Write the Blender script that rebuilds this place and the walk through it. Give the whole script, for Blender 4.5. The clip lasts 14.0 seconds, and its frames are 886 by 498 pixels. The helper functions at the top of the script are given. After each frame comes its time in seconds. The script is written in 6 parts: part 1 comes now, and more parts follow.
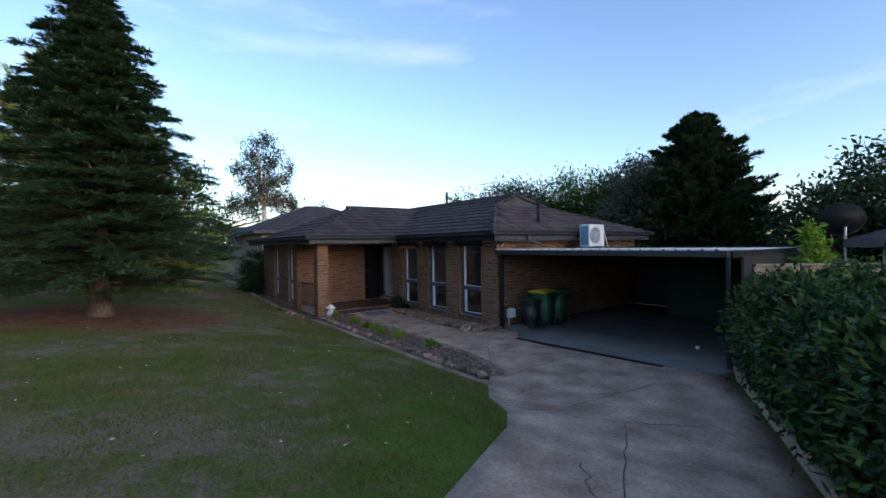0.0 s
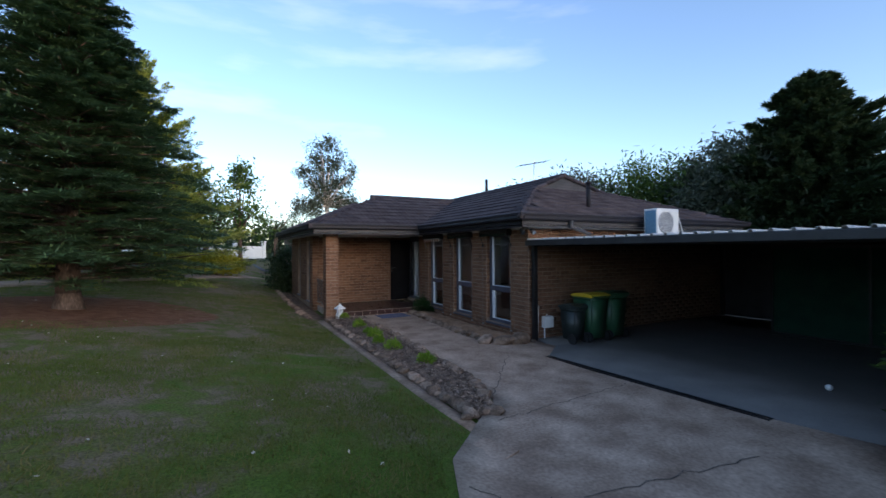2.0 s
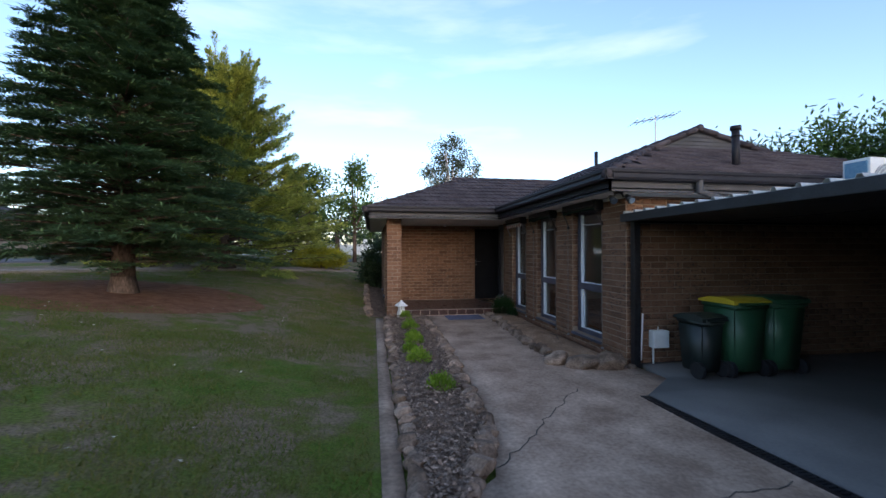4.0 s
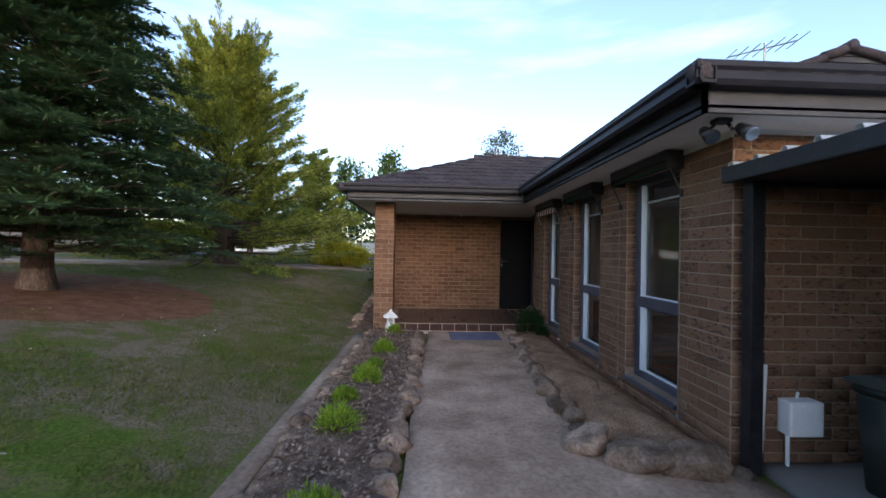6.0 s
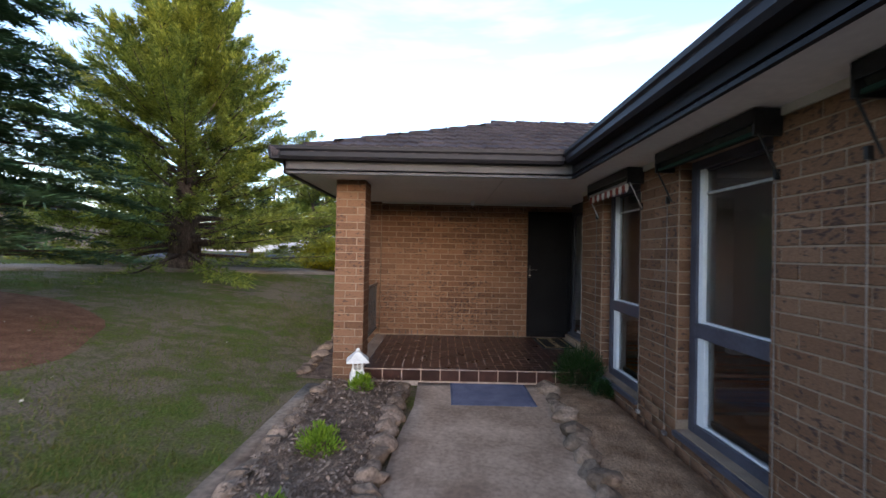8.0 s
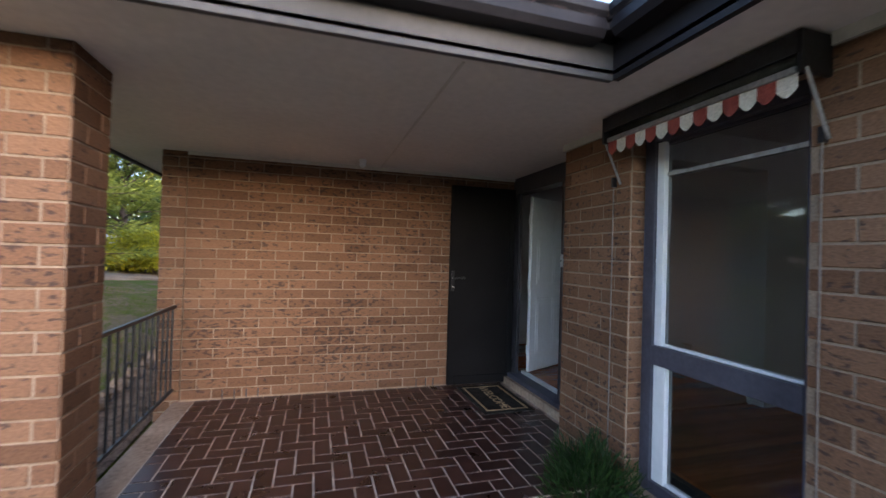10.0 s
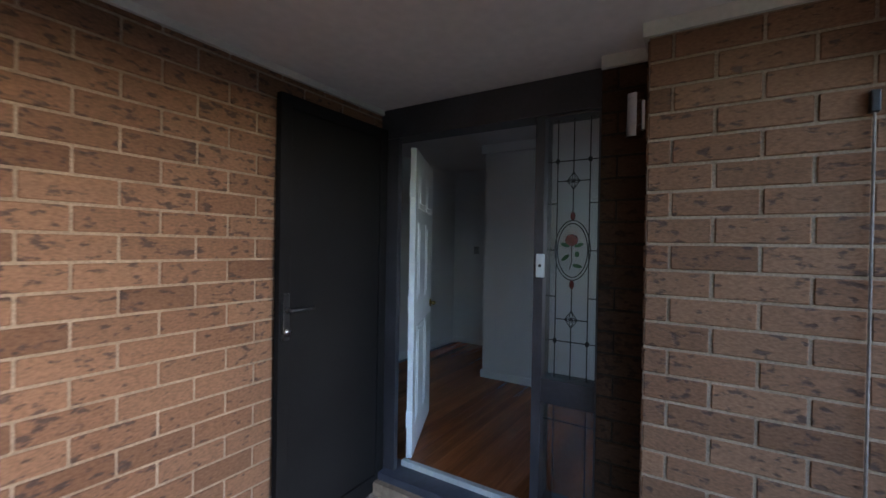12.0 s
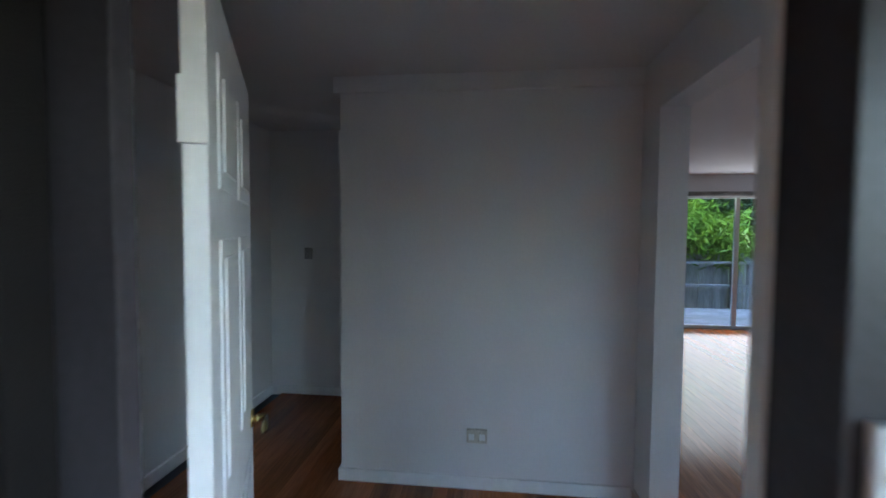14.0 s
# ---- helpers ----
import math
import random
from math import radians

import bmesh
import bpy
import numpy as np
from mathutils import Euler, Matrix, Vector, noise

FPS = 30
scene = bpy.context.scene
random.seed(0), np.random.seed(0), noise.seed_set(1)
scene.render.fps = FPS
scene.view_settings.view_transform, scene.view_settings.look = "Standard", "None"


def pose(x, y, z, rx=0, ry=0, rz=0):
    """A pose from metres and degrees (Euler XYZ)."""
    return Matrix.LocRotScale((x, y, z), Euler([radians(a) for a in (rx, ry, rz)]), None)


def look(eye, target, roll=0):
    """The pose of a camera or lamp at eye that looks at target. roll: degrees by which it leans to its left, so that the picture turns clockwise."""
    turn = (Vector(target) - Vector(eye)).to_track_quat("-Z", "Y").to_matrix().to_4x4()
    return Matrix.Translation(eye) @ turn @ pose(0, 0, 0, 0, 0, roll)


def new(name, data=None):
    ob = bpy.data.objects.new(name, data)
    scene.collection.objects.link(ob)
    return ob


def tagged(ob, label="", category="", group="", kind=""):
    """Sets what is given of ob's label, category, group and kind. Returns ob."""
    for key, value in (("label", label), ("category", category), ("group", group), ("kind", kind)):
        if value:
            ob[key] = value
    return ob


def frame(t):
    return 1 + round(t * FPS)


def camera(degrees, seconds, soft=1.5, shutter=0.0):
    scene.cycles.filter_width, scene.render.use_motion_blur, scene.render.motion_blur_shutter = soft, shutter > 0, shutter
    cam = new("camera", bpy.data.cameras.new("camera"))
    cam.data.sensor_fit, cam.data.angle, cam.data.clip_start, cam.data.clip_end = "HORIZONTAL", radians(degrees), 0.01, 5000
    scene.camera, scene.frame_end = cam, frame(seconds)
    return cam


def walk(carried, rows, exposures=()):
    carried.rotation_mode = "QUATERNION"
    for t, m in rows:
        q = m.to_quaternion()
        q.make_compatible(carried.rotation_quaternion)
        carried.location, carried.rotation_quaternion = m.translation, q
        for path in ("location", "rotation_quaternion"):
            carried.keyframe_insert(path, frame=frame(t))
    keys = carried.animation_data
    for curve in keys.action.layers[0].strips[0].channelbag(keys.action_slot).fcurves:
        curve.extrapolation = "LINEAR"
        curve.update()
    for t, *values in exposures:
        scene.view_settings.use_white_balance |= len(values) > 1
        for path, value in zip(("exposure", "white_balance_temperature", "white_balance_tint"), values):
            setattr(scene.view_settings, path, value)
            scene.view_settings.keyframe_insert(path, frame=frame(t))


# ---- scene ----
cam = camera(92.4, 14.0, shutter=0.3)
PATH = [
    (0, (-8.047, -6.228, 2.286), (-6.846, -4.628, 2.265), -0.9),
    (0.5, (-7.487, -5.954, 2.232), (-6.326, -4.325, 2.212), -0.7),
    (1, (-6.894, -5.645, 2.126), (-5.746, -4.007, 2.115), -0.6),
    (1.5, (-6.35, -5.356, 2.058), (-5.276, -3.668, 2.05), -0.5),
    (2, (-5.723, -4.992, 1.92), (-4.796, -3.22, 1.924), -0.4),
    (2.5, (-5.187, -4.641, 1.838), (-4.464, -2.776, 1.847), -0.5),
    (3, (-4.56, -4.239, 1.722), (-4.028, -2.311, 1.741), -0.3),
    (3.2, (-4.332, -4.068, 1.692), (-3.846, -2.128, 1.708), -0.3),
    (5.5, (-2.388, -1.591, 1.467), (-2.271, 0.405, 1.489), 1.0),
    (6, (-2.182, -0.87, 1.468), (-2.104, 1.128, 1.488), 1.1),
    (6.5, (-2.04, -0.204, 1.482), (-1.972, 1.795, 1.498), 1.0),
    (7, (-1.971, 0.516, 1.499), (-1.944, 2.515, 1.517), 1.3),
    (7.5, (-1.882, 1.213, 1.508), (-1.881, 3.212, 1.532), 1.2),
    (8, (-1.855, 1.97, 1.545), (-1.857, 3.97, 1.565), 1.2),
    (8.5, (-1.809, 2.661, 1.572), (-1.778, 4.661, 1.583), 1.0),
    (9, (-1.794, 3.401, 1.583), (-1.61, 5.392, 1.587), 1.2),
    (9.2, (-1.805, 3.678, 1.552), (-1.541, 5.66, 1.561), 1.3),
    (11.5, (-1.706, 6.924, 1.533), (-0.316, 8.362, 1.552), 1.3),
    (12, (-1.645, 7.446, 1.6), (0.048, 8.512, 1.586), 1.0),
    (12.5, (-1.438, 7.817, 1.617), (0.386, 8.636, 1.598), 1.0),
    (13, (-1.104, 8.162, 1.634), (0.841, 8.627, 1.609), 0.6),
    (13.5, (-0.73, 8.373, 1.628), (1.251, 8.648, 1.602), 0.3),
    (14, (-0.175, 8.53, 1.765), (1.81, 8.74, 1.675), 0.4),
]
walk(cam, [(t, look(eye, target, roll)) for t, eye, target, roll in PATH],
     exposures=[(0.0, 1.5, 6450, 19), (3.2, 1.68, 6550, 18), (6.5, 2.18, 7050, 20), (8.5, 2.55, 7150, 20), (9.2, 2.75, 7150, 21), (11.5, 3.72, 6250, 16),
                (12.5, 4.0, 6150, 15), (13.0, 4.48, 6100, 14), (13.5, 4.85, 6250, 13), (14.0, 4.95, 6300, 13)])

# ---- world and light ----
world = bpy.data.worlds.new("dusk_sky")
scene.world = world
world.use_nodes = True
wn, wl = world.node_tree.nodes, world.node_tree.links
wn.clear()
w_out = wn.new("ShaderNodeOutputWorld")
w_bg = wn.new("ShaderNodeBackground")
w_sky = wn.new("ShaderNodeTexSky")
w_sky.sky_type, w_sky.sun_disc = "NISHITA", False
SUN_ELEV, SUN_ROT = radians(12.0), radians(172.0)
w_sky.sun_elevation, w_sky.sun_rotation = SUN_ELEV, SUN_ROT
w_sky.air_density, w_sky.dust_density, w_sky.ozone_density = 1.0, 0.7, 2.6
w_co = wn.new("ShaderNodeTexCoord")
w_map = wn.new("ShaderNodeMapping")
w_map.inputs["Scale"].default_value = (1.0, 1.0, 5.0)
w_noise = wn.new("ShaderNodeTexNoise")
w_noise.inputs["Scale"].default_value = 1.9
w_noise.inputs["Detail"].default_value = 6.0
w_noise.inputs["Roughness"].default_value = 0.55
w_ramp = wn.new("ShaderNodeValToRGB")
w_ramp.color_ramp.elements[0].position, w_ramp.color_ramp.elements[1].position = 0.55, 0.80
w_mix = wn.new("ShaderNodeMixRGB")
w_mix.inputs["Color2"].default_value = (8.2, 7.6, 8.0, 1)
w_fac = wn.new("ShaderNodeMath")
w_fac.operation = "MULTIPLY"
w_fac.inputs[1].default_value = 0.12
w_bg.inputs["Strength"].default_value = 0.13
wl.new(w_co.outputs["Generated"], w_map.inputs["Vector"])
wl.new(w_map.outputs["Vector"], w_noise.inputs["Vector"])
wl.new(w_noise.outputs["Fac"], w_ramp.inputs["Fac"])
wl.new(w_ramp.outputs["Color"], w_fac.inputs[0])
wl.new(w_fac.outputs["Value"], w_mix.inputs["Fac"])
wl.new(w_sky.outputs["Color"], w_mix.inputs["Color1"])
wl.new(w_mix.outputs["Color"], w_bg.inputs["Color"])
wl.new(w_bg.outputs["Background"], w_out.inputs["Surface"])

sun_data = bpy.data.lights.new("sun", "SUN")
sun_data.energy, sun_data.angle, sun_data.color = 0.27, radians(30), (1.0, 0.97, 0.94)
sun = new("sun", sun_data)
sun.matrix_world = look((3.4, -24.0, 5.1), (0, 0, 0))

# daylight through the sliding door at the back
sky_lamp = bpy.data.lights.new("sliding_door_daylight", "AREA")
sky_lamp.shape, sky_lamp.size, sky_lamp.size_y, sky_lamp.energy, sky_lamp.color = "RECTANGLE", 1.35, 1.9, 0.75, (0.86, 0.94, 1.0)
new("sliding_door_daylight", sky_lamp).matrix_world = look((6.64, 4.87, 1.32), (0, 4.87, 1.7))

# ---- materials ----
def principled(name, rough=0.6, metal=0.0):
    m = bpy.data.materials.new(name)
    m.use_nodes = True
    b = m.node_tree.nodes["Principled BSDF"]
    b.inputs["Roughness"].default_value, b.inputs["Metallic"].default_value = rough, metal
    if rough > 0.65:    # dusty, porous surfaces have next to no gloss
        b.inputs["Specular IOR Level"].default_value = 0.12
    return m, m.node_tree.nodes, m.node_tree.links, b


def ramp(nodes, stops):
    r = nodes.new("ShaderNodeValToRGB")
    r.color_ramp.elements[0].position, r.color_ramp.elements[1].position = stops[0][0], stops[-1][0]
    r.color_ramp.elements[0].color, r.color_ramp.elements[1].color = (*stops[0][1], 1), (*stops[-1][1], 1)
    for p, c in stops[1:-1]:
        r.color_ramp.elements.new(p).color = (*c, 1)
    return r


def surface(name, c1, c2, scale=4.0, rough=0.6, metal=0.0, fine=60.0, bump=0.2, dist=0.01, vary=0.0, island=0.0,
            stretch=(1, 1, 1), grain=0.25, rough_var=0.1):
    """Two-scale surface: broad patches between c1 and c2, fine grain, relief, and a shade that varies piece by piece."""
    m, n, l, b = principled(name, rough, metal)
    geo = n.new("ShaderNodeNewGeometry")
    mp = n.new("ShaderNodeMapping")
    mp.inputs["Scale"].default_value = stretch
    l.new(geo.outputs["Position"], mp.inputs["Vector"])
    n1, n2 = n.new("ShaderNodeTexNoise"), n.new("ShaderNodeTexNoise")
    n1.inputs["Scale"].default_value, n2.inputs["Scale"].default_value = scale, fine
    n1.inputs["Detail"].default_value, n2.inputs["Detail"].default_value = 5, 4
    l.new(mp.outputs["Vector"], n1.inputs["Vector"])
    l.new(mp.outputs["Vector"], n2.inputs["Vector"])
    r1 = ramp(n, [(0.32, c1), (0.68, c2)])
    l.new(n1.outputs["Fac"], r1.inputs["Fac"])
    hsv = n.new("ShaderNodeHueSaturation")
    l.new(r1.outputs["Color"], hsv.inputs["Color"])
    mr = n.new("ShaderNodeMapRange")
    mr.inputs["From Min"].default_value, mr.inputs["From Max"].default_value = 0.3, 0.7
    mr.inputs["To Min"].default_value, mr.inputs["To Max"].default_value = 1 - grain, 1 + grain
    l.new(n2.outputs["Fac"], mr.inputs["Value"])
    value = mr.outputs["Result"]
    for amount, kind in ((vary, "object"), (island, "island")):
        if amount:
            src = n.new("ShaderNodeObjectInfo").outputs["Random"] if kind == "object" else geo.outputs["Random Per Island"]
            m2 = n.new("ShaderNodeMapRange")
            m2.inputs["To Min"].default_value, m2.inputs["To Max"].default_value = 1 - amount, 1 + amount
            l.new(src, m2.inputs["Value"])
            mul = n.new("ShaderNodeMath")
            mul.operation = "MULTIPLY"
            l.new(value, mul.inputs[0])
            l.new(m2.outputs["Result"], mul.inputs[1])
            value = mul.outputs["Value"]
    l.new(value, hsv.inputs["Value"])
    l.new(hsv.outputs["Color"], b.inputs["Base Color"])
    rr = n.new("ShaderNodeMapRange")
    rr.inputs["To Min"].default_value, rr.inputs["To Max"].default_value = max(rough - rough_var, 0.02), min(rough + rough_var, 1)
    l.new(n1.outputs["Fac"], rr.inputs["Value"])
    l.new(rr.outputs["Result"], b.inputs["Roughness"])
    bp = n.new("ShaderNodeBump")
    bp.inputs["Strength"].default_value, bp.inputs["Distance"].default_value = bump, dist
    l.new(n2.outputs["Fac"], bp.inputs["Height"])
    l.new(bp.outputs["Normal"], b.inputs["Normal"])
    return m


def brick_material(name, c1, c2, dark):
    """Wire-cut brick: warm body, shade varying brick by brick, and short dark burnt scuffs along the course."""
    m, n, l, b = principled(name, 0.85)
    geo = n.new("ShaderNodeNewGeometry")
    info = n.new("ShaderNodeObjectInfo")
    add = n.new("ShaderNodeMath")
    add.operation = "ADD"
    l.new(info.outputs["Random"], add.inputs[0])
    l.new(geo.outputs["Random Per Island"], add.inputs[1])
    fr = n.new("ShaderNodeMath")
    fr.operation = "FRACT"
    l.new(add.outputs["Value"], fr.inputs[0])
    r1 = ramp(n, [(0.0, c1), (0.5, c2), (1.0, tuple(v * 0.8 for v in c1))])
    l.new(fr.outputs["Value"], r1.inputs["Fac"])
    mp = n.new("ShaderNodeMapping")
    mp.inputs["Scale"].default_value = (1, 1, 2.1)
    mp.inputs["Rotation"].default_value = (0.12, 0.1, 0)
    l.new(geo.outputs["Position"], mp.inputs["Vector"])
    n1, n2, n3 = (n.new("ShaderNodeTexNoise") for _ in range(3))
    n1.inputs["Scale"].default_value, n1.inputs["Detail"].default_value = 21, 5
    n2.inputs["Scale"].default_value, n2.inputs["Detail"].default_value = 70, 4
    n3.inputs["Scale"].default_value, n3.inputs["Detail"].default_value = 1.6, 2
    l.new(mp.outputs["Vector"], n1.inputs["Vector"])
    l.new(mp.outputs["Vector"], n2.inputs["Vector"])
    l.new(geo.outputs["Position"], n3.inputs["Vector"])
    gate = n.new("ShaderNodeMath")
    gate.operation = "MULTIPLY_ADD"
    gate.inputs[1].default_value = 0.35
    l.new(n3.outputs["Fac"], gate.inputs[0])
    l.new(n1.outputs["Fac"], gate.inputs[2])
    r2 = ramp(n, [(0.74, (0, 0, 0)), (0.83, (1, 1, 1))])
    l.new(gate.outputs["Value"], r2.inputs["Fac"])
    mx = n.new("ShaderNodeMixRGB")
    mx.inputs["Color2"].default_value = (*dark, 1)
    f = n.new("ShaderNodeMath")
    f.operation = "MULTIPLY"
    f.inputs[1].default_value = 0.75
    l.new(r2.outputs["Color"], f.inputs[0])
    l.new(f.outputs["Value"], mx.inputs["Fac"])
    l.new(r1.outputs["Color"], mx.inputs["Color1"])
    hs = n.new("ShaderNodeHueSaturation")
    mr = n.new("ShaderNodeMapRange")
    mr.inputs["From Min"].default_value, mr.inputs["From Max"].default_value = 0.3, 0.7
    mr.inputs["To Min"].default_value, mr.inputs["To Max"].default_value = 0.78, 1.2
    l.new(n2.outputs["Fac"], mr.inputs["Value"])
    l.new(mr.outputs["Result"], hs.inputs["Value"])
    l.new(mx.outputs["Color"], hs.inputs["Color"])
    l.new(hs.outputs["Color"], b.inputs["Base Color"])
    sub = n.new("ShaderNodeMath")
    sub.operation = "SUBTRACT"
    l.new(n2.outputs["Fac"], sub.inputs[0])
    l.new(r2.outputs["Color"], sub.inputs[1])
    bp = n.new("ShaderNodeBump")
    bp.inputs["Strength"].default_value, bp.inputs["Distance"].default_value = 0.5, 0.004
    l.new(sub.outputs["Value"], bp.inputs["Height"])
    l.new(bp.outputs["Normal"], b.inputs["Normal"])
    return m


def leaf_material(name, c1, c2, c3, rough=0.55, trans=0.25):
    """Leaves: hue varies leaf by leaf and in broad patches, some light passes through."""
    m, n, l, b = principled(name, rough)
    b.inputs["Specular IOR Level"].default_value = 0.2
    geo = n.new("ShaderNodeNewGeometry")
    n1 = n.new("ShaderNodeTexNoise")
    n1.inputs["Scale"].default_value = 1.3
    l.new(geo.outputs["Position"], n1.inputs["Vector"])
    mx = n.new("ShaderNodeMath")
    mx.operation = "MULTIPLY_ADD"
    mx.inputs[1].default_value = 0.5
    l.new(geo.outputs["Random Per Island"], mx.inputs[0])
    sb = n.new("ShaderNodeMath")
    sb.operation = "SUBTRACT"
    sb.inputs[1].default_value = 0.25
    l.new(n1.outputs["Fac"], sb.inputs[0])
    l.new(sb.outputs["Value"], mx.inputs[2])
    r = ramp(n, [(0.1, c1), (0.5, c2), (0.9, c3)])
    l.new(mx.outputs["Value"], r.inputs["Fac"])
    l.new(r.outputs["Color"], b.inputs["Base Color"])
    tr = n.new("ShaderNodeBsdfTranslucent")
    l.new(r.outputs["Color"], tr.inputs["Color"])
    ms = n.new("ShaderNodeMixShader")
    ms.inputs["Fac"].default_value = trans
    l.new(b.outputs["BSDF"], ms.inputs[1])
    l.new(tr.outputs["BSDF"], ms.inputs[2])
    l.new(ms.outputs["Shader"], n["Material Output"].inputs["Surface"])
    return m


def glass_material(name, tint=(0.9, 0.93, 0.92), rough=0.0):
    m, n, l, b = principled(name, rough)
    b.inputs["Base Color"].default_value = (*tint, 1)
    b.inputs["Transmission Weight"].default_value = 1.0
    b.inputs["IOR"].default_value = 1.45
    return m


def lawn_material():
    """Grass soil: green with worn straw-brown patches of a few metres, and fine blades' grain."""
    m, n, l, b = principled("lawn", 0.95)
    geo = n.new("ShaderNodeNewGeometry")
    n1, n2, n3 = (n.new("ShaderNodeTexNoise") for _ in range(3))
    for q, s, d in ((n1, 0.55, 6), (n2, 3.2, 6), (n3, 45, 5)):
        q.inputs["Scale"].default_value, q.inputs["Detail"].default_value = s, d
        q.inputs["Roughness"].default_value = 0.6
        l.new(geo.outputs["Position"], q.inputs["Vector"])
    ad = n.new("ShaderNodeMath")
    ad.operation = "MULTIPLY_ADD"
    ad.inputs[1].default_value = 0.75
    l.new(n2.outputs["Fac"], ad.inputs[0])
    l.new(n1.outputs["Fac"], ad.inputs[2])
    # watered green beside the drive, worn towards the house and the trees
    sx = n.new("ShaderNodeSeparateXYZ")
    l.new(geo.outputs["Position"], sx.inputs["Vector"])
    wear = n.new("ShaderNodeMapRange")
    wear.inputs["From Min"].default_value, wear.inputs["From Max"].default_value = -7.5, -2.6
    wear.inputs["To Min"].default_value, wear.inputs["To Max"].default_value = 0.04, -0.10
    away = n.new("ShaderNodeMath")
    away.operation = "SUBTRACT"
    l.new(sx.outputs["X"], away.inputs[0])
    l.new(sx.outputs["Y"], away.inputs[1])
    l.new(away.outputs["Value"], wear.inputs["Value"])
    wa = n.new("ShaderNodeMath")
    wa.operation = "ADD"
    l.new(ad.outputs["Value"], wa.inputs[0])
    l.new(wear.outputs["Result"], wa.inputs[1])
    r = ramp(n, [(0.72, (0.078, 0.124, 0.017)), (0.84, (0.112, 0.126, 0.030)), (0.905, (0.138, 0.122, 0.052)), (0.985, (0.195, 0.145, 0.092))])
    l.new(wa.outputs["Value"], r.inputs["Fac"])
    hs = n.new("ShaderNodeHueSaturation")
    mr = n.new("ShaderNodeMapRange")
    mr.inputs["From Min"].default_value, mr.inputs["From Max"].default_value = 0.3, 0.7
    mr.inputs["To Min"].default_value, mr.inputs["To Max"].default_value = 0.55, 1.4
    l.new(n3.outputs["Fac"], mr.inputs["Value"])
    l.new(mr.outputs["Result"], hs.inputs["Value"])
    l.new(r.outputs["Color"], hs.inputs["Color"])
    l.new(hs.outputs["Color"], b.inputs["Base Color"])
    bp = n.new("ShaderNodeBump")
    bp.inputs["Strength"].default_value, bp.inputs["Distance"].default_value = 0.8, 0.03
    l.new(n3.outputs["Fac"], bp.inputs["Height"])
    l.new(bp.outputs["Normal"], b.inputs["Normal"])
    return m


LAWN = lawn_material()
BRICK = brick_material("brick", (0.165, 0.084, 0.050), (0.212, 0.115, 0.070), (0.045, 0.032, 0.031))
MORTAR = surface("mortar", (0.225, 0.16, 0.115), (0.31, 0.23, 0.17), 6, 0.95, fine=120, bump=0.4, dist=0.004)
CONCRETE = surface("concrete", (0.185, 0.125, 0.087), (0.39, 0.283, 0.205), 1.6, 0.85, fine=22, bump=0.3, dist=0.006, grain=0.26)
PATHCON = surface("path_concrete", (0.238, 0.156, 0.107), (0.475, 0.338, 0.245), 2.0, 0.85, fine=30, bump=0.3, dist=0.005, grain=0.22)
# pale floor concrete, with the carport's shade put into its colour
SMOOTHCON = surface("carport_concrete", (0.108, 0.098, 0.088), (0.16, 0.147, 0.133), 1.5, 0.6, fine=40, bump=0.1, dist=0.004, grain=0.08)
JOINT = surface("joint_dirt", (0.07, 0.06, 0.05), (0.12, 0.10, 0.08), 9, 0.95)
ASPHALT = surface("asphalt", (0.08, 0.08, 0.085), (0.12, 0.12, 0.125), 2, 0.9, fine=90)
MULCH = surface("mulch_soil", (0.10, 0.065, 0.045), (0.24, 0.165, 0.12), 9, 0.95, fine=70, bump=0.9, dist=0.03, grain=0.5)
SOIL = surface("dry_soil", (0.19, 0.108, 0.062), (0.35, 0.225, 0.145), 5, 0.95, fine=60, bump=0.8, dist=0.02, grain=0.4)
REDSOIL = surface("needle_litter", (0.15, 0.065, 0.035), (0.24, 0.12, 0.07), 5, 0.95, fine=50, bump=0.7, dist=0.03, grain=0.4)
STONE = surface("garden_stone", (0.12, 0.082, 0.058), (0.29, 0.205, 0.15), 7, 0.9, fine=45, bump=0.6, dist=0.012, vary=0.35, grain=0.3)
ROOFTILE = surface("roof_tile", (0.045, 0.037, 0.040), (0.080, 0.066, 0.070), 3, 0.88, fine=50, bump=0.25, dist=0.004, vary=0.15, island=0.15)
FASCIA = surface("fascia_paint", (0.055, 0.054, 0.056), (0.085, 0.082, 0.085), 3, 0.6, fine=30, bump=0.08, grain=0.06)
GUTTER = surface("gutter_paint", (0.012, 0.011, 0.014), (0.022, 0.020, 0.024), 4, 0.52, fine=30, bump=0.05, grain=0.1)
for coat in (FASCIA, GUTTER):
    coat.node_tree.nodes["Principled BSDF"].inputs["Specular IOR Level"].default_value = 0.22
SOFFIT = surface("soffit_sheet", (0.72, 0.685, 0.655), (0.78, 0.745, 0.715), 1.5, 0.8, fine=20, bump=0.04, grain=0.05)
TRIM = surface("soffit_bead", (0.55, 0.52, 0.48), (0.65, 0.62, 0.57), 4, 0.6, bump=0.05, grain=0.06)
FRAMEPAINT = surface("window_frame_paint", (0.045, 0.045, 0.062), (0.075, 0.075, 0.098), 5, 0.45, fine=40, bump=0.08, grain=0.12)
FRAMEBLACK = surface("door_frame_gloss", (0.028, 0.026, 0.031), (0.050, 0.047, 0.055), 4, 0.4, bump=0.06, grain=0.12)
# near-black; on the carport's sheets it stands in for deep shade
PLAINBLACK = surface("door_frame_paint", (0.018, 0.017, 0.02), (0.035, 0.033, 0.038), 4, 0.4, bump=0.06, grain=0.12)
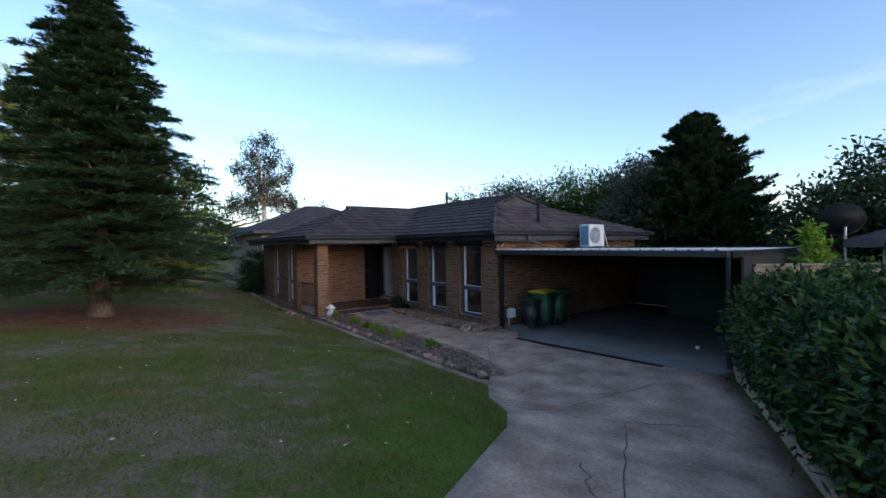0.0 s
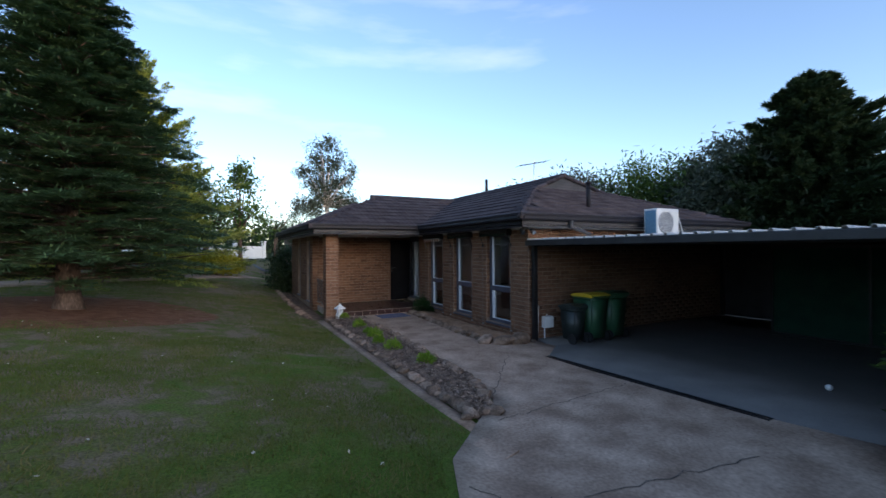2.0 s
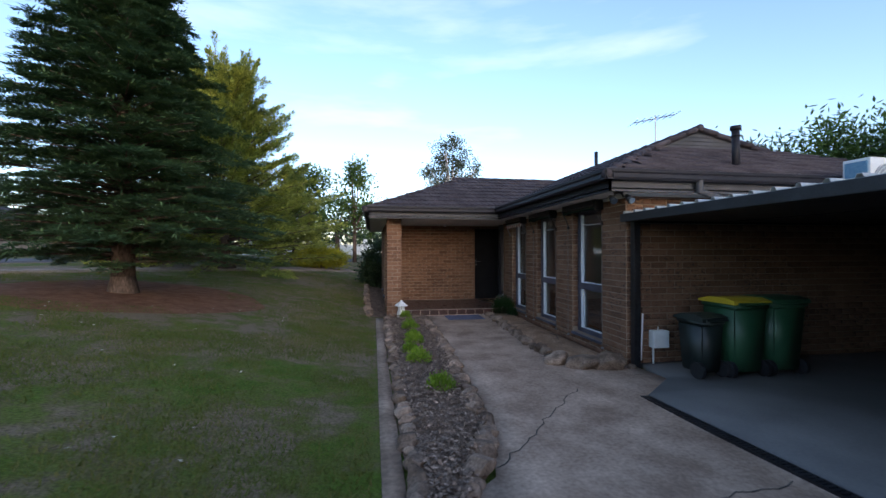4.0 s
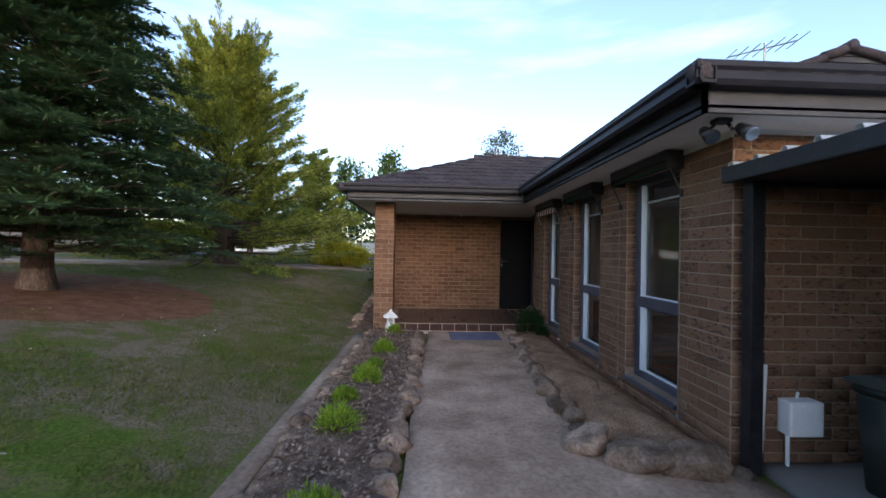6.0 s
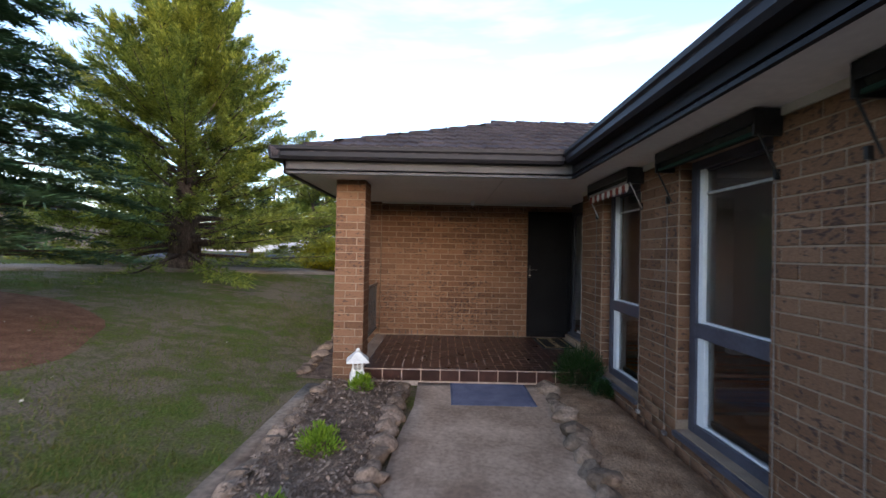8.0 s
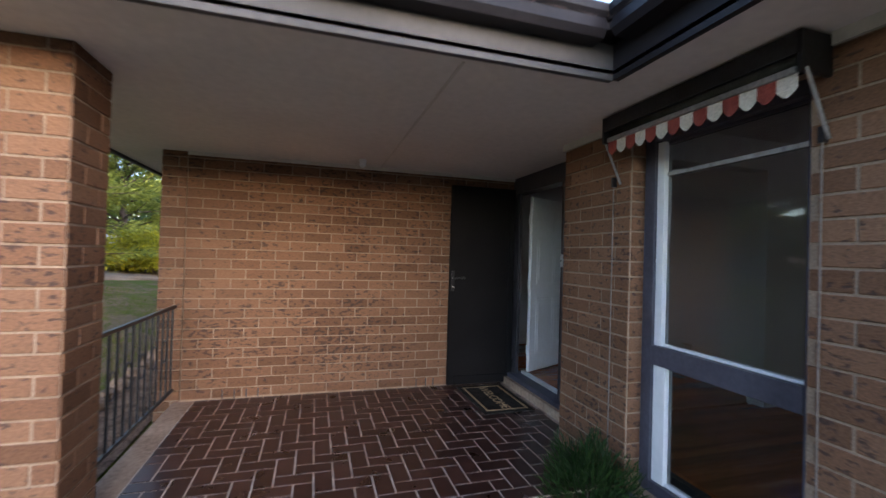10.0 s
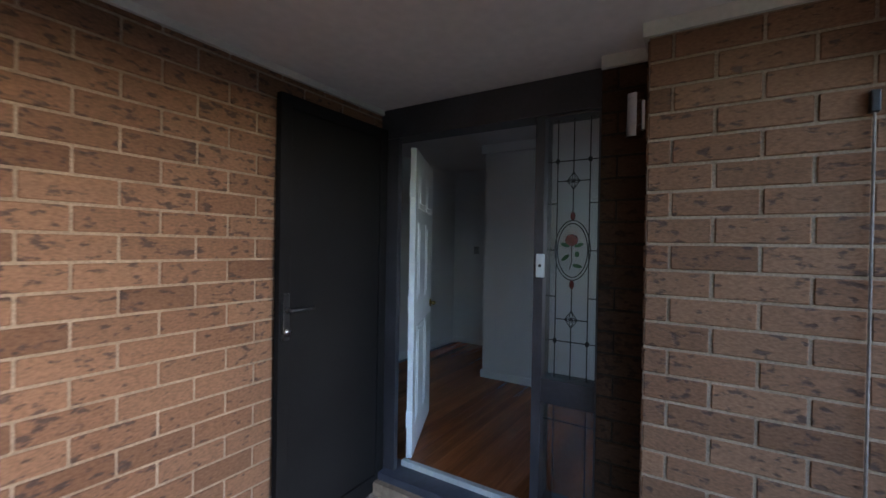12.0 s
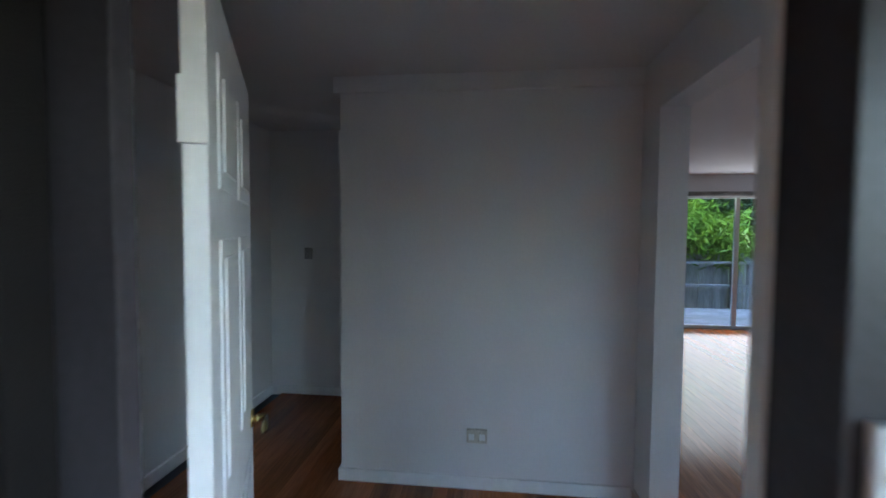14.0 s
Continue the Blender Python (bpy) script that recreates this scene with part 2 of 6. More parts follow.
WHITEPAINT = surface("white_paint", (0.72, 0.73, 0.74), (0.80, 0.81, 0.82), 3, 0.45, fine=25, bump=0.03, grain=0.03)
WALLPAINT = surface("wall_paint", (0.70, 0.695, 0.71), (0.76, 0.755, 0.77), 1.2, 0.8, fine=60, bump=0.03, grain=0.02)
CEILPAINT = surface("ceiling_paint", (0.66, 0.64, 0.64), (0.72, 0.70, 0.70), 1.0, 0.85, fine=60, bump=0.03, grain=0.02)
FLOORWOOD = surface("floor_boards", (0.24, 0.064, 0.018), (0.38, 0.118, 0.036), 2.2, 0.16, fine=16, bump=0.05, dist=0.002, vary=0.28,
                    stretch=(0.35, 4.5, 1), grain=0.2, rough_var=0.05)
MESHDOOR = surface("mesh_screen", (0.0072, 0.0067, 0.0072), (0.0125, 0.0117, 0.0125), 2, 0.85, fine=420, bump=0.5, dist=0.002, grain=0.3)
BLACKMETAL = surface("black_metal", (0.015, 0.015, 0.017), (0.03, 0.03, 0.033), 8, 0.35, metal=0.4, bump=0.05)
STEEL = surface("grey_steel", (0.30, 0.30, 0.31), (0.42, 0.42, 0.43), 8, 0.4, metal=0.8, bump=0.08)
BRASS = surface("brass", (0.55, 0.38, 0.14), (0.68, 0.50, 0.2), 12, 0.2, metal=1.0, bump=0.02, grain=0.05)
RAILPAINT = surface("rail_paint", (0.13, 0.105, 0.09), (0.19, 0.155, 0.135), 8, 0.6, bump=0.08)
CHROME = surface("chrome", (0.6, 0.6, 0.6), (0.7, 0.7, 0.7), 10, 0.15, metal=1.0, bump=0.02, grain=0.05)
PAVER = surface("paver_tile", (0.030, 0.012, 0.009), (0.060, 0.024, 0.018), 6, 0.3, fine=50, bump=0.15, dist=0.003, vary=0.3, grain=0.2)
GROUT = surface("grout", (0.38, 0.29, 0.23), (0.52, 0.42, 0.35), 8, 0.9, fine=80, bump=0.3)
GREENBIN = surface("green_plastic", (0.018, 0.075, 0.035), (0.03, 0.10, 0.048), 5, 0.45, bump=0.06, grain=0.1)
DARKBIN = surface("dark_plastic", (0.014, 0.022, 0.02), (0.025, 0.034, 0.03), 5, 0.45, bump=0.06, grain=0.1)
YELLOWLID = surface("yellow_plastic", (0.52, 0.36, 0.02), (0.65, 0.46, 0.04), 5, 0.45, bump=0.05, grain=0.08)
BLACKPLASTIC = surface("black_plastic", (0.012, 0.012, 0.013), (0.025, 0.025, 0.027), 6, 0.5, bump=0.05)
ACWHITE = surface("ac_white", (0.62, 0.62, 0.60), (0.72, 0.72, 0.70), 5, 0.45, bump=0.03, grain=0.05)
ACBLUE = surface("ac_coil", (0.10, 0.22, 0.32), (0.16, 0.30, 0.40), 20, 0.5, metal=0.3, fine=200, bump=0.4)
GREENMESH = surface("shade_cloth", (0.008, 0.04, 0.028), (0.015, 0.06, 0.042), 3, 0.8, fine=200, bump=0.3)
TIMBER = surface("fence_timber", (0.26, 0.19, 0.13), (0.38, 0.29, 0.21), 5, 0.9, fine=40, stretch=(1, 1, 0.15), bump=0.3, vary=0.25)
GREYTIMBER = surface("weathered_timber", (0.22, 0.215, 0.21), (0.33, 0.32, 0.31), 5, 0.9, fine=40, stretch=(1, 1, 0.15), bump=0.3, vary=0.2)
BARK = surface("bark", (0.07, 0.045, 0.034), (0.15, 0.105, 0.08), 9, 0.95, fine=35, stretch=(1, 1, 0.3), bump=0.9, dist=0.03, grain=0.4)
GUMBARK = surface("gum_bark", (0.35, 0.31, 0.28), (0.52, 0.48, 0.44), 3, 0.9, bump=0.3)
LANTERNW = surface("lantern_stone", (0.66, 0.65, 0.61), (0.78, 0.77, 0.73), 9, 0.8, fine=60, bump=0.3, dist=0.004, grain=0.1)
DOORMATBLUE = surface("blue_mat", (0.085, 0.095, 0.145), (0.12, 0.13, 0.185), 6, 0.95, fine=160, bump=0.6, dist=0.006, grain=0.25)
COIR = surface("dark_coir", (0.02, 0.017, 0.015), (0.04, 0.035, 0.03), 12, 0.95, fine=220, bump=0.6, dist=0.006, grain=0.3)
COIRTAN = surface("tan_coir", (0.30, 0.20, 0.11), (0.40, 0.28, 0.16), 12, 0.95, fine=220, bump=0.5, dist=0.006, grain=0.25)
GLASS = glass_material("window_glass", (0.56, 0.60, 0.60))
CLEARGLASS = glass_material("clear_glass", (0.93, 0.95, 0.95))
LEADGLASS = glass_material("leadlight_glass", (0.90, 0.93, 0.93), 0.14)
pebble = LEADGLASS.node_tree.nodes.new("ShaderNodeTexNoise")
pebble.inputs["Scale"].default_value = 70.0
pebble_bump = LEADGLASS.node_tree.nodes.new("ShaderNodeBump")
pebble_bump.inputs["Strength"].default_value, pebble_bump.inputs["Distance"].default_value = 0.35, 0.004
pebble_at = LEADGLASS.node_tree.nodes.new("ShaderNodeNewGeometry")
LEADGLASS.node_tree.links.new(pebble_at.outputs["Position"], pebble.inputs["Vector"])
LEADGLASS.node_tree.links.new(pebble.outputs["Fac"], pebble_bump.inputs["Height"])
LEADGLASS.node_tree.links.new(pebble_bump.outputs["Normal"], LEADGLASS.node_tree.nodes["Principled BSDF"].inputs["Normal"])
# darker brick and mortar, used only for the recessed strip beside the door
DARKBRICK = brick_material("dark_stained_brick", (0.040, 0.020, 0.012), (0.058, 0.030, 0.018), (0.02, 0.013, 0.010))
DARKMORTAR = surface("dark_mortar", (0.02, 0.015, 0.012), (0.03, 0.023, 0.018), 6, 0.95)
ROOFSHEET = surface("roof_sheet", (0.50, 0.50, 0.49), (0.62, 0.62, 0.60), 3, 0.5, metal=0.2, bump=0.05, grain=0.06)
LEAD = surface("lead_came", (0.03, 0.03, 0.032), (0.06, 0.06, 0.062), 20, 0.5, metal=0.5, bump=0.1)
REDGLASS = surface("red_glass", (0.10, 0.015, 0.015), (0.16, 0.03, 0.025), 15, 0.2, bump=0.05)
GREENGLASS = surface("green_glass", (0.03, 0.10, 0.05), (0.06, 0.15, 0.08), 15, 0.2, bump=0.05)
CANVAS_RED = surface("canvas_red", (0.20, 0.045, 0.038), (0.27, 0.065, 0.052), 14, 0.9, fine=150, bump=0.3)
CANVAS_WHITE = surface("canvas_cream", (0.50, 0.46, 0.40), (0.60, 0.56, 0.50), 14, 0.9, fine=150, bump=0.3)
CANVAS_DARK = surface("canvas_dark", (0.02, 0.02, 0.018), (0.045, 0.042, 0.038), 10, 0.9, fine=150, bump=0.3)
CANVAS_GREEN = surface("canvas_green", (0.008, 0.022, 0.016), (0.014, 0.034, 0.024), 10, 0.8, fine=150, bump=0.3)
CEDAR_LEAF = leaf_material("cedar_needles", (0.034, 0.070, 0.034), (0.060, 0.116, 0.048), (0.115, 0.170, 0.064), trans=0.25)
GOLD_LEAF = leaf_material("gold_needles", (0.06, 0.088, 0.018), (0.22, 0.26, 0.048), (0.48, 0.48, 0.09), trans=0.25)
HEDGE_LEAF = leaf_material("hedge_leaves", (0.010, 0.028, 0.009), (0.020, 0.052, 0.014), (0.045, 0.10, 0.020), 0.45)
DARK_LEAF = leaf_material("dark_leaves", (0.016, 0.032, 0.015), (0.032, 0.056, 0.023), (0.055, 0.088, 0.036))
GREY_LEAF = leaf_material("gum_leaves", (0.04, 0.055, 0.035), (0.07, 0.085, 0.055), (0.12, 0.135, 0.09))
MID_LEAF = leaf_material("green_leaves", (0.03, 0.06, 0.015), (0.06, 0.11, 0.022), (0.12, 0.18, 0.035))
LIME_LEAF = leaf_material("lime_leaves", (0.08, 0.15, 0.015), (0.16, 0.27, 0.025), (0.26, 0.38, 0.04))
YELLOW_LEAF = leaf_material("yellow_leaves", (0.16, 0.17, 0.012), (0.34, 0.31, 0.02), (0.50, 0.44, 0.03))
GRASS = leaf_material("grass_blades", (0.074, 0.112, 0.016), (0.108, 0.130, 0.024), (0.20, 0.155, 0.06), 0.7, 0.25)

# ---- building helpers ----
def thing(name, label, category, group="", kind="", at=(0, 0, 0), rz=0.0):
    ob = new(name)
    ob.matrix_basis = pose(*at, 0, 0, rz)
    ob.empty_display_size = 0.1
    return tagged(ob, label, category, group, kind)


def part(name, bm, material, parent=None, label="", smooth=False):
    """Links a bmesh as one mesh object under a thing or a part."""
    me = bpy.data.meshes.new(name)
    bm.to_mesh(me)
    bm.free()
    me.materials.append(material)
    if smooth:
        me.polygons.foreach_set("use_smooth", [True] * len(me.polygons))
    ob = new(name, me)
    ob.parent = parent
    if label:
        ob["label"] = label
    return ob


def fast_mesh(name, verts, faces, material, smooth=False):
    """A mesh from arrays: verts (n, 3), faces (m, 3 or 4)."""
    verts, faces = np.asarray(verts, np.float32), np.asarray(faces, np.int32)
    k = faces.shape[1]
    me = bpy.data.meshes.new(name)
    me.vertices.add(len(verts))
    me.vertices.foreach_set("co", verts.ravel())
    me.loops.add(faces.size)
    me.loops.foreach_set("vertex_index", faces.ravel())
    me.polygons.add(len(faces))
    me.polygons.foreach_set("loop_start", np.arange(0, faces.size, k, dtype=np.int32))
    me.update(calc_edges=True)
    me.validate()
    me.materials.append(material)
    if smooth:
        me.polygons.foreach_set("use_smooth", np.ones(len(faces), bool))
    return me


def box(bm, x0, x1, y0, y1, z0, z1):
    v = [bm.verts.new((x, y, z)) for z in (z0, z1) for x, y in ((x0, y0), (x1, y0), (x1, y1), (x0, y1))]
    for f in ((3, 2, 1, 0), (4, 5, 6, 7), (0, 1, 5, 4), (1, 2, 6, 5), (2, 3, 7, 6), (3, 0, 4, 7)):
        bm.faces.new([v[i] for i in f])
    return v


def boxes(*dims, bevel=0.0):
    bm = bmesh.new()
    for d in dims:
        box(bm, *d)
    if bevel:
        bmesh.ops.bevel(bm, geom=bm.edges[:], offset=bevel, segments=2, affect="EDGES", profile=0.6)
    return bm


def cyl(bm, p, q, r0, r1=None, n=12, caps=True):
    """A tapered rod from p to q."""
    p, q = Vector(p), Vector(q)
    r1 = r0 if r1 is None else r1
    turn = (q - p).to_track_quat("Z", "Y")
    rings = [[bm.verts.new(c + turn @ Vector((r * math.cos(a * math.tau / n), r * math.sin(a * math.tau / n), 0))) for a in range(n)]
             for c, r in ((p, r0), (q, r1))]
    for i in range(n):
        bm.faces.new((rings[0][i], rings[0][(i + 1) % n], rings[1][(i + 1) % n], rings[1][i]))
    if caps:
        bm.faces.new(rings[0][::-1])
        bm.faces.new(rings[1])


def rods(*segs, n=12):
    bm = bmesh.new()
    for s in segs:
        cyl(bm, *s, n=n)
    return bm


def prism(profile, axis, a, b):
    """A closed profile of (u, z) points pushed along x or y from a to b; u is the other plan axis."""
    bm = bmesh.new()
    ends = []
    for t in (a, b):
        ends.append([bm.verts.new((t, u, z) if axis == "x" else (u, t, z)) for u, z in profile])
    k = len(profile)
    for i in range(k):
        bm.faces.new((ends[0][i], ends[0][(i + 1) % k], ends[1][(i + 1) % k], ends[1][i]))
    bm.faces.new(ends[0][::-1])
    bm.faces.new(ends[1])
    bmesh.ops.recalc_face_normals(bm, faces=bm.faces[:])
    return bm


def structure(name, bm, material, label="", category="", parent=None, smooth=False):
    ob = part(name, bm, material, parent, "", smooth)
    if parent is None:
        tagged(ob, label, category, "", "structure")
    return ob


def gz(x, y):
    """Height of the ground: level beside the house, rising towards the street."""
    raw = 0.17 * max(0.0, -3.5 - x) + 0.055 * max(0.0, y - 8.5) * min(1.0, max(0.0, (-2.0 - x) / 2.0)) + 0.03 * max(0.0, -y)
    return 1.3 * math.tanh(raw / 1.3)


# ---- ground ----
def axis_steps(near0, near1, step, far):
    mid = list(np.arange(near0, near1 + 1e-6, step))
    out, d, s = [], 0.0, step
    while d < far:
        s *= 1.35
        d += s
        out.append(d)
    return [near0 - d for d in out[::-1]] + mid + [near1 + d for d in out]


gxs, gys = axis_steps(-22, 4, 0.5, 1500), axis_steps(-12, 26, 0.5, 1500)
gv = [(x, y, gz(x, y) - (0.03 if x > -3.4 and -4 < y < 15 else 0.0)) for y in gys for x in gxs]
gf = [(j * len(gxs) + i, j * len(gxs) + i + 1, (j + 1) * len(gxs) + i + 1, (j + 1) * len(gxs) + i)
      for j in range(len(gys) - 1) for i in range(len(gxs) - 1)]
tagged(new("ground", fast_mesh("ground", gv, gf, LAWN, True)), "patchy green lawn with worn straw-brown areas", "lawn", kind="structure")


def loft(left, right, across, up, material, name, label, category, along=6, depth=0.08):
    """A paved strip draped over the ground between two edge lines."""
    def dense(line):
        out = []
        for (a, b), (c, d) in zip(line, line[1:]):
            out += [(a + (c - a) * k / along, b + (d - b) * k / along) for k in range(along)]
        return out + [line[-1]]
    L, R = dense(left), dense(right)
    V, F, w = [], [], across + 1
    for (a, b), (c, d) in zip(L, R):
        for k in range(w):
            x, y = a + (c - a) * k / across, b + (d - b) * k / across
            V.append((x, y, gz(x, y) + up))
    n = len(V)
    V += [(x, y, z - depth) for x, y, z in V]
    rows = len(L)
    for j in range(rows - 1):
        for k in range(across):
            i = j * w + k
            F.append((i, i + 1, i + w + 1, i + w))
        F.append((j * w, j * w + w, j * w + w + n, j * w + n))
        i = j * w + across
        F.append((i + w, i, i + n, i + w + n))
    for k in range(across):
        F.append((k + 1, k, k + n, k + 1 + n))
        i = (rows - 1) * w + k
        F.append((i, i + 1, i + 1 + n, i + n))
    return tagged(new(name, fast_mesh(name, V, F, material)), label, category, kind="structure")


loft([(-22, -12.7), (-6.2, -3.85), (-4.8, -3.0), (-4.3, -2.5), (-4.0, -1.85), (-3.45, -1.25), (-2.65, -0.5), (-2.38, 0.6), (-2.3, 1.95),
      (-2.3, 2.4), (-2.27, 4.0), (-2.2, 5.5), (-2.12, 6.2), (-2.12, 6.98)],
     [(-20.5, -14.3), (-4.0, -5.54), (-2.8, -4.9), (-2.0, -4.45), (-1.2, -4.05), (-0.45, -3.6), (0.2, -2.5), (0.2, 0), (0.05, 1.95),
      (-0.4, 2.4), (-0.6, 4.0), (-0.55, 5.5), (-0.5, 6.2), (-0.5, 6.98)],
     10, 0.02, PATHCON, "driveway", "worn grey concrete driveway narrowing to the porch path", "driveway")
loft([(-0.42, -3.5), (-0.54, -2.6), (-0.54, 0.85), (0.12, 1.4), (0.205, 2.07)], [(7.0, -3.5), (7.0, -2.6), (7.0, 0.85), (7.0, 1.4), (7.0, 2.07)], 4, 0.026, SMOOTHCON, "carport_floor", "smooth concrete carport floor, darkened for the shade under the roof", "floor")
loft([(-3.44, -1.35), (-3.42, 3.0), (-3.40, 6.9)], [(-3.28, -1.2), (-3.27, 3.0), (-3.24, 6.9)], 1, 0.008, CONCRETE,
     "mowing_strip", "narrow concrete mowing strip along the flower bed", "edging")
# footpath and road beyond the trees
loft([(-30, -12), (-16.5, 3), (-11.5, 9.6), (-5.6, 16.6), (4, 25), (14, 33)], [(-31, -11), (-17.6, 4), (-12.6, 10.7), (-6.6, 17.7), (3, 26.2), (13, 34.2)],
     2, 0.02, CONCRETE, "footpath", "pale concrete footpath past the lawn", "footpath")
loft([(-34, -8), (-20.5, 7), (-15.5, 13.6), (-9.6, 20.8), (0, 29.4), (10, 37)], [(-39, -3), (-25.5, 12), (-20.5, 18.6), (-14.6, 25.6), (-5, 34.5), (5, 42)],
     3, 0.01, ASPHALT, "road", "grey asphalt street beyond the lawn", "road")

# ---- brick walls ----
COURSE, LEN = 0.090, 0.250
FLOOR_Z, PORCH_Z, SOFFIT_Z = 0.29, 0.17, 2.392
W_TOP = SOFFIT_Z
OPEN = [(2.72, 3.68), (4.37, 5.33), (5.98, 6.94)]
WIN_Z0, WIN_Z1 = 0.20, 2.30
BRICKS = {}


def brick_mesh(lx, ly, lz=0.076):
    key = (round(lx, 3), round(ly, 3), lz)
    if key not in BRICKS:
        bm = boxes((-lx / 2, lx / 2, -ly / 2, ly / 2, -lz / 2, lz / 2))
        bmesh.ops.bevel(bm, geom=[e for e in bm.edges], offset=0.003, segments=1, affect="EDGES")
        me = bpy.data.meshes.new("brick")
        bm.to_mesh(me)
        bm.free()
        me.materials.append(BRICK)
        BRICKS[key] = me
    return BRICKS[key]


PIECES = []      # (wall, axis, face, outward sign, u0, u1, z0, z1), laid at the end of the file


def course_face(wall, axis, face, out, u0, u1, z0=-0.03, z1=W_TOP, shift=0.0, priority=0):
    PIECES.append((wall, axis, face, out, u0, u1, z0, z1, shift, priority))


T = 0.25
wall_window = structure("wall_1", boxes(
    (0.0, T, 2.08, OPEN[0][0], -0.1, W_TOP), (0.0, T, OPEN[0][1], OPEN[1][0], -0.1, W_TOP), (0.0, T, OPEN[1][1], OPEN[2][0], -0.1, W_TOP),
    (0.0, T, OPEN[2][1], 7.64, -0.1, W_TOP), *[(0.0, T, a, b, -0.1, WIN_Z0) for a, b in OPEN], *[(0.0, T, a, b, WIN_Z1, W_TOP) for a, b in OPEN],
    (0.203, T, 7.60, 7.64, -0.1, W_TOP)), MORTAR, "tan brick wall with three tall windows", "wall")
wall_front = structure("wall_2", boxes((0.253, 7.0, 2.08, 2.33, -0.1, W_TOP)), MORTAR, "tan brick wall under the carport", "wall")
wall_porch = structure("wall_3", boxes((-2.9, 0.33, 9.11, 9.36, -0.1, W_TOP)), MORTAR, "tan brick porch wall behind the open screen door", "wall")
wall_wing = structure("wall_4", boxes((-3.1, -2.905, 9.11, 9.55, -0.1, W_TOP), (-3.1, -2.85, 10.15, 11.4, 0.0, W_TOP), (-3.1, -2.85, 12.0, 13.6, 0.0, W_TOP),
    (-3.1, -2.85, 9.55, 10.15, -0.1, 0.25), (-3.1, -2.85, 11.4, 12.0, 0, 0.3), (-3.1, -2.85, 9.55, 10.15, 2.25, W_TOP),
    (-3.1, -2.85, 11.4, 12.0, 2.25, W_TOP)), MORTAR, "tan brick side wall with narrow windows", "wall")
pillar = structure("wall_5", boxes((-3.13, -2.79, 6.99, 7.33, -0.1, W_TOP)), MORTAR, "square tan brick porch pillar", "pillar")
structure("wall_6", boxes((-2.85, 6.8, 13.4, 13.6, 0, W_TOP)), MORTAR, "plain brick back walls", "wall")
course_face(wall_window, "y", 0.0, -1, 2.08, OPEN[0][0], priority=1)
course_face(wall_window, "y", 0.0, -1, OPEN[0][1], OPEN[1][0], priority=1)
course_face(wall_window, "y", 0.0, -1, OPEN[1][1], OPEN[2][0], priority=1)
course_face(wall_window, "y", 0.0, -1, OPEN[2][1], 7.64, priority=2)
for a, b in OPEN:
    course_face(wall_window, "y", 0.0, -1, a, b, -0.03, WIN_Z0 - 0.02)
    course_face(wall_window, "x", b, -1, 0.005, 0.10, WIN_Z0)
wall_recess = structure("wall_14", boxes((0.2, T + 0.05, 7.642, 7.84, -0.1, W_TOP)), DARKMORTAR, "dark brown brick strip beside the door", "wall")
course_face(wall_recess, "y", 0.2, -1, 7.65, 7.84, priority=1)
course_face(wall_window, "x", 7.64, 1, 0.005, 0.19)
course_face(wall_front, "x", 2.08, -1, 0.005, 7.0)
course_face(wall_porch, "x", 9.11, -1, -2.9, 0.32, PORCH_Z + 0.005, priority=2)
course_face(wall_wing, "y", -3.1, -1, 9.11, 9.55, 0.0)
course_face(wall_wing, "x", 9.11, -1, -3.1, -2.905, 0.0)
course_face(wall_wing, "y", -3.1, -1, 10.15, 11.4, 0.1)
course_face(wall_wing, "y", -3.1, -1, 12.0, 13.6, 0.1)
course_face(pillar, "x", 6.99, -1, -3.13, -2.79, 0.0, priority=2)
course_face(pillar, "y", -2.79, 1, 6.99, 7.33, PORCH_Z + 0.01, shift=0.5, priority=2)
course_face(pillar, "y", -3.13, -1, 6.99, 7.33, 0.0, shift=0.5, priority=1)
course_face(pillar, "x", 7.33, 1, -3.13, -2.79, PORCH_Z + 0.01)

# ---- eaves: soffit, fascia, gutter ----
EX, EY_S, EY_P, EX_W, EY_N, EX_E = -0.50, 1.66, 6.49, -3.58, 14.1, 7.3
structure("ceiling_soffit", boxes((EX, 0.35, EY_S, EY_P + 0.02, SOFFIT_Z, SOFFIT_Z + 0.02), (EX_W, 0.38, EY_P, 9.2, SOFFIT_Z + 0.0005, SOFFIT_Z + 0.02),
    (EX_W, -2.95, 9.2, EY_N, SOFFIT_Z, SOFFIT_Z + 0.02), (0.35, EX_E, EY_S, 2.2, SOFFIT_Z, SOFFIT_Z + 0.02)), SOFFIT,
    "pale painted soffit lining over porch and eaves", "ceiling")
structure("trim", boxes((-0.016, 0.0, 2.08, 7.64, SOFFIT_Z - 0.05, SOFFIT_Z), (-2.9, 0.33, 9.085, 9.11, SOFFIT_Z - 0.03, SOFFIT_Z),
    (-0.016, 0.2, 7.64, 7.66, SOFFIT_Z - 0.05, SOFFIT_Z), (0.18, 0.2, 7.66, 7.84, SOFFIT_Z - 0.05, SOFFIT_Z),
    (-0.016, 8.0, 2.055, 2.08, SOFFIT_Z - 0.03, SOFFIT_Z), (-1.2, -1.185, 6.6, 9.08, SOFFIT_Z - 0.006, SOFFIT_Z)), TRIM, "pale bead round the soffit", "trim")


def fascia_profile(edge, s):
    """Board below the gutter, seen end on; s points outward."""
    return [(edge, 2.365), (edge, 2.53), (edge - s * 0.03, 2.53), (edge - s * 0.03, 2.365)]


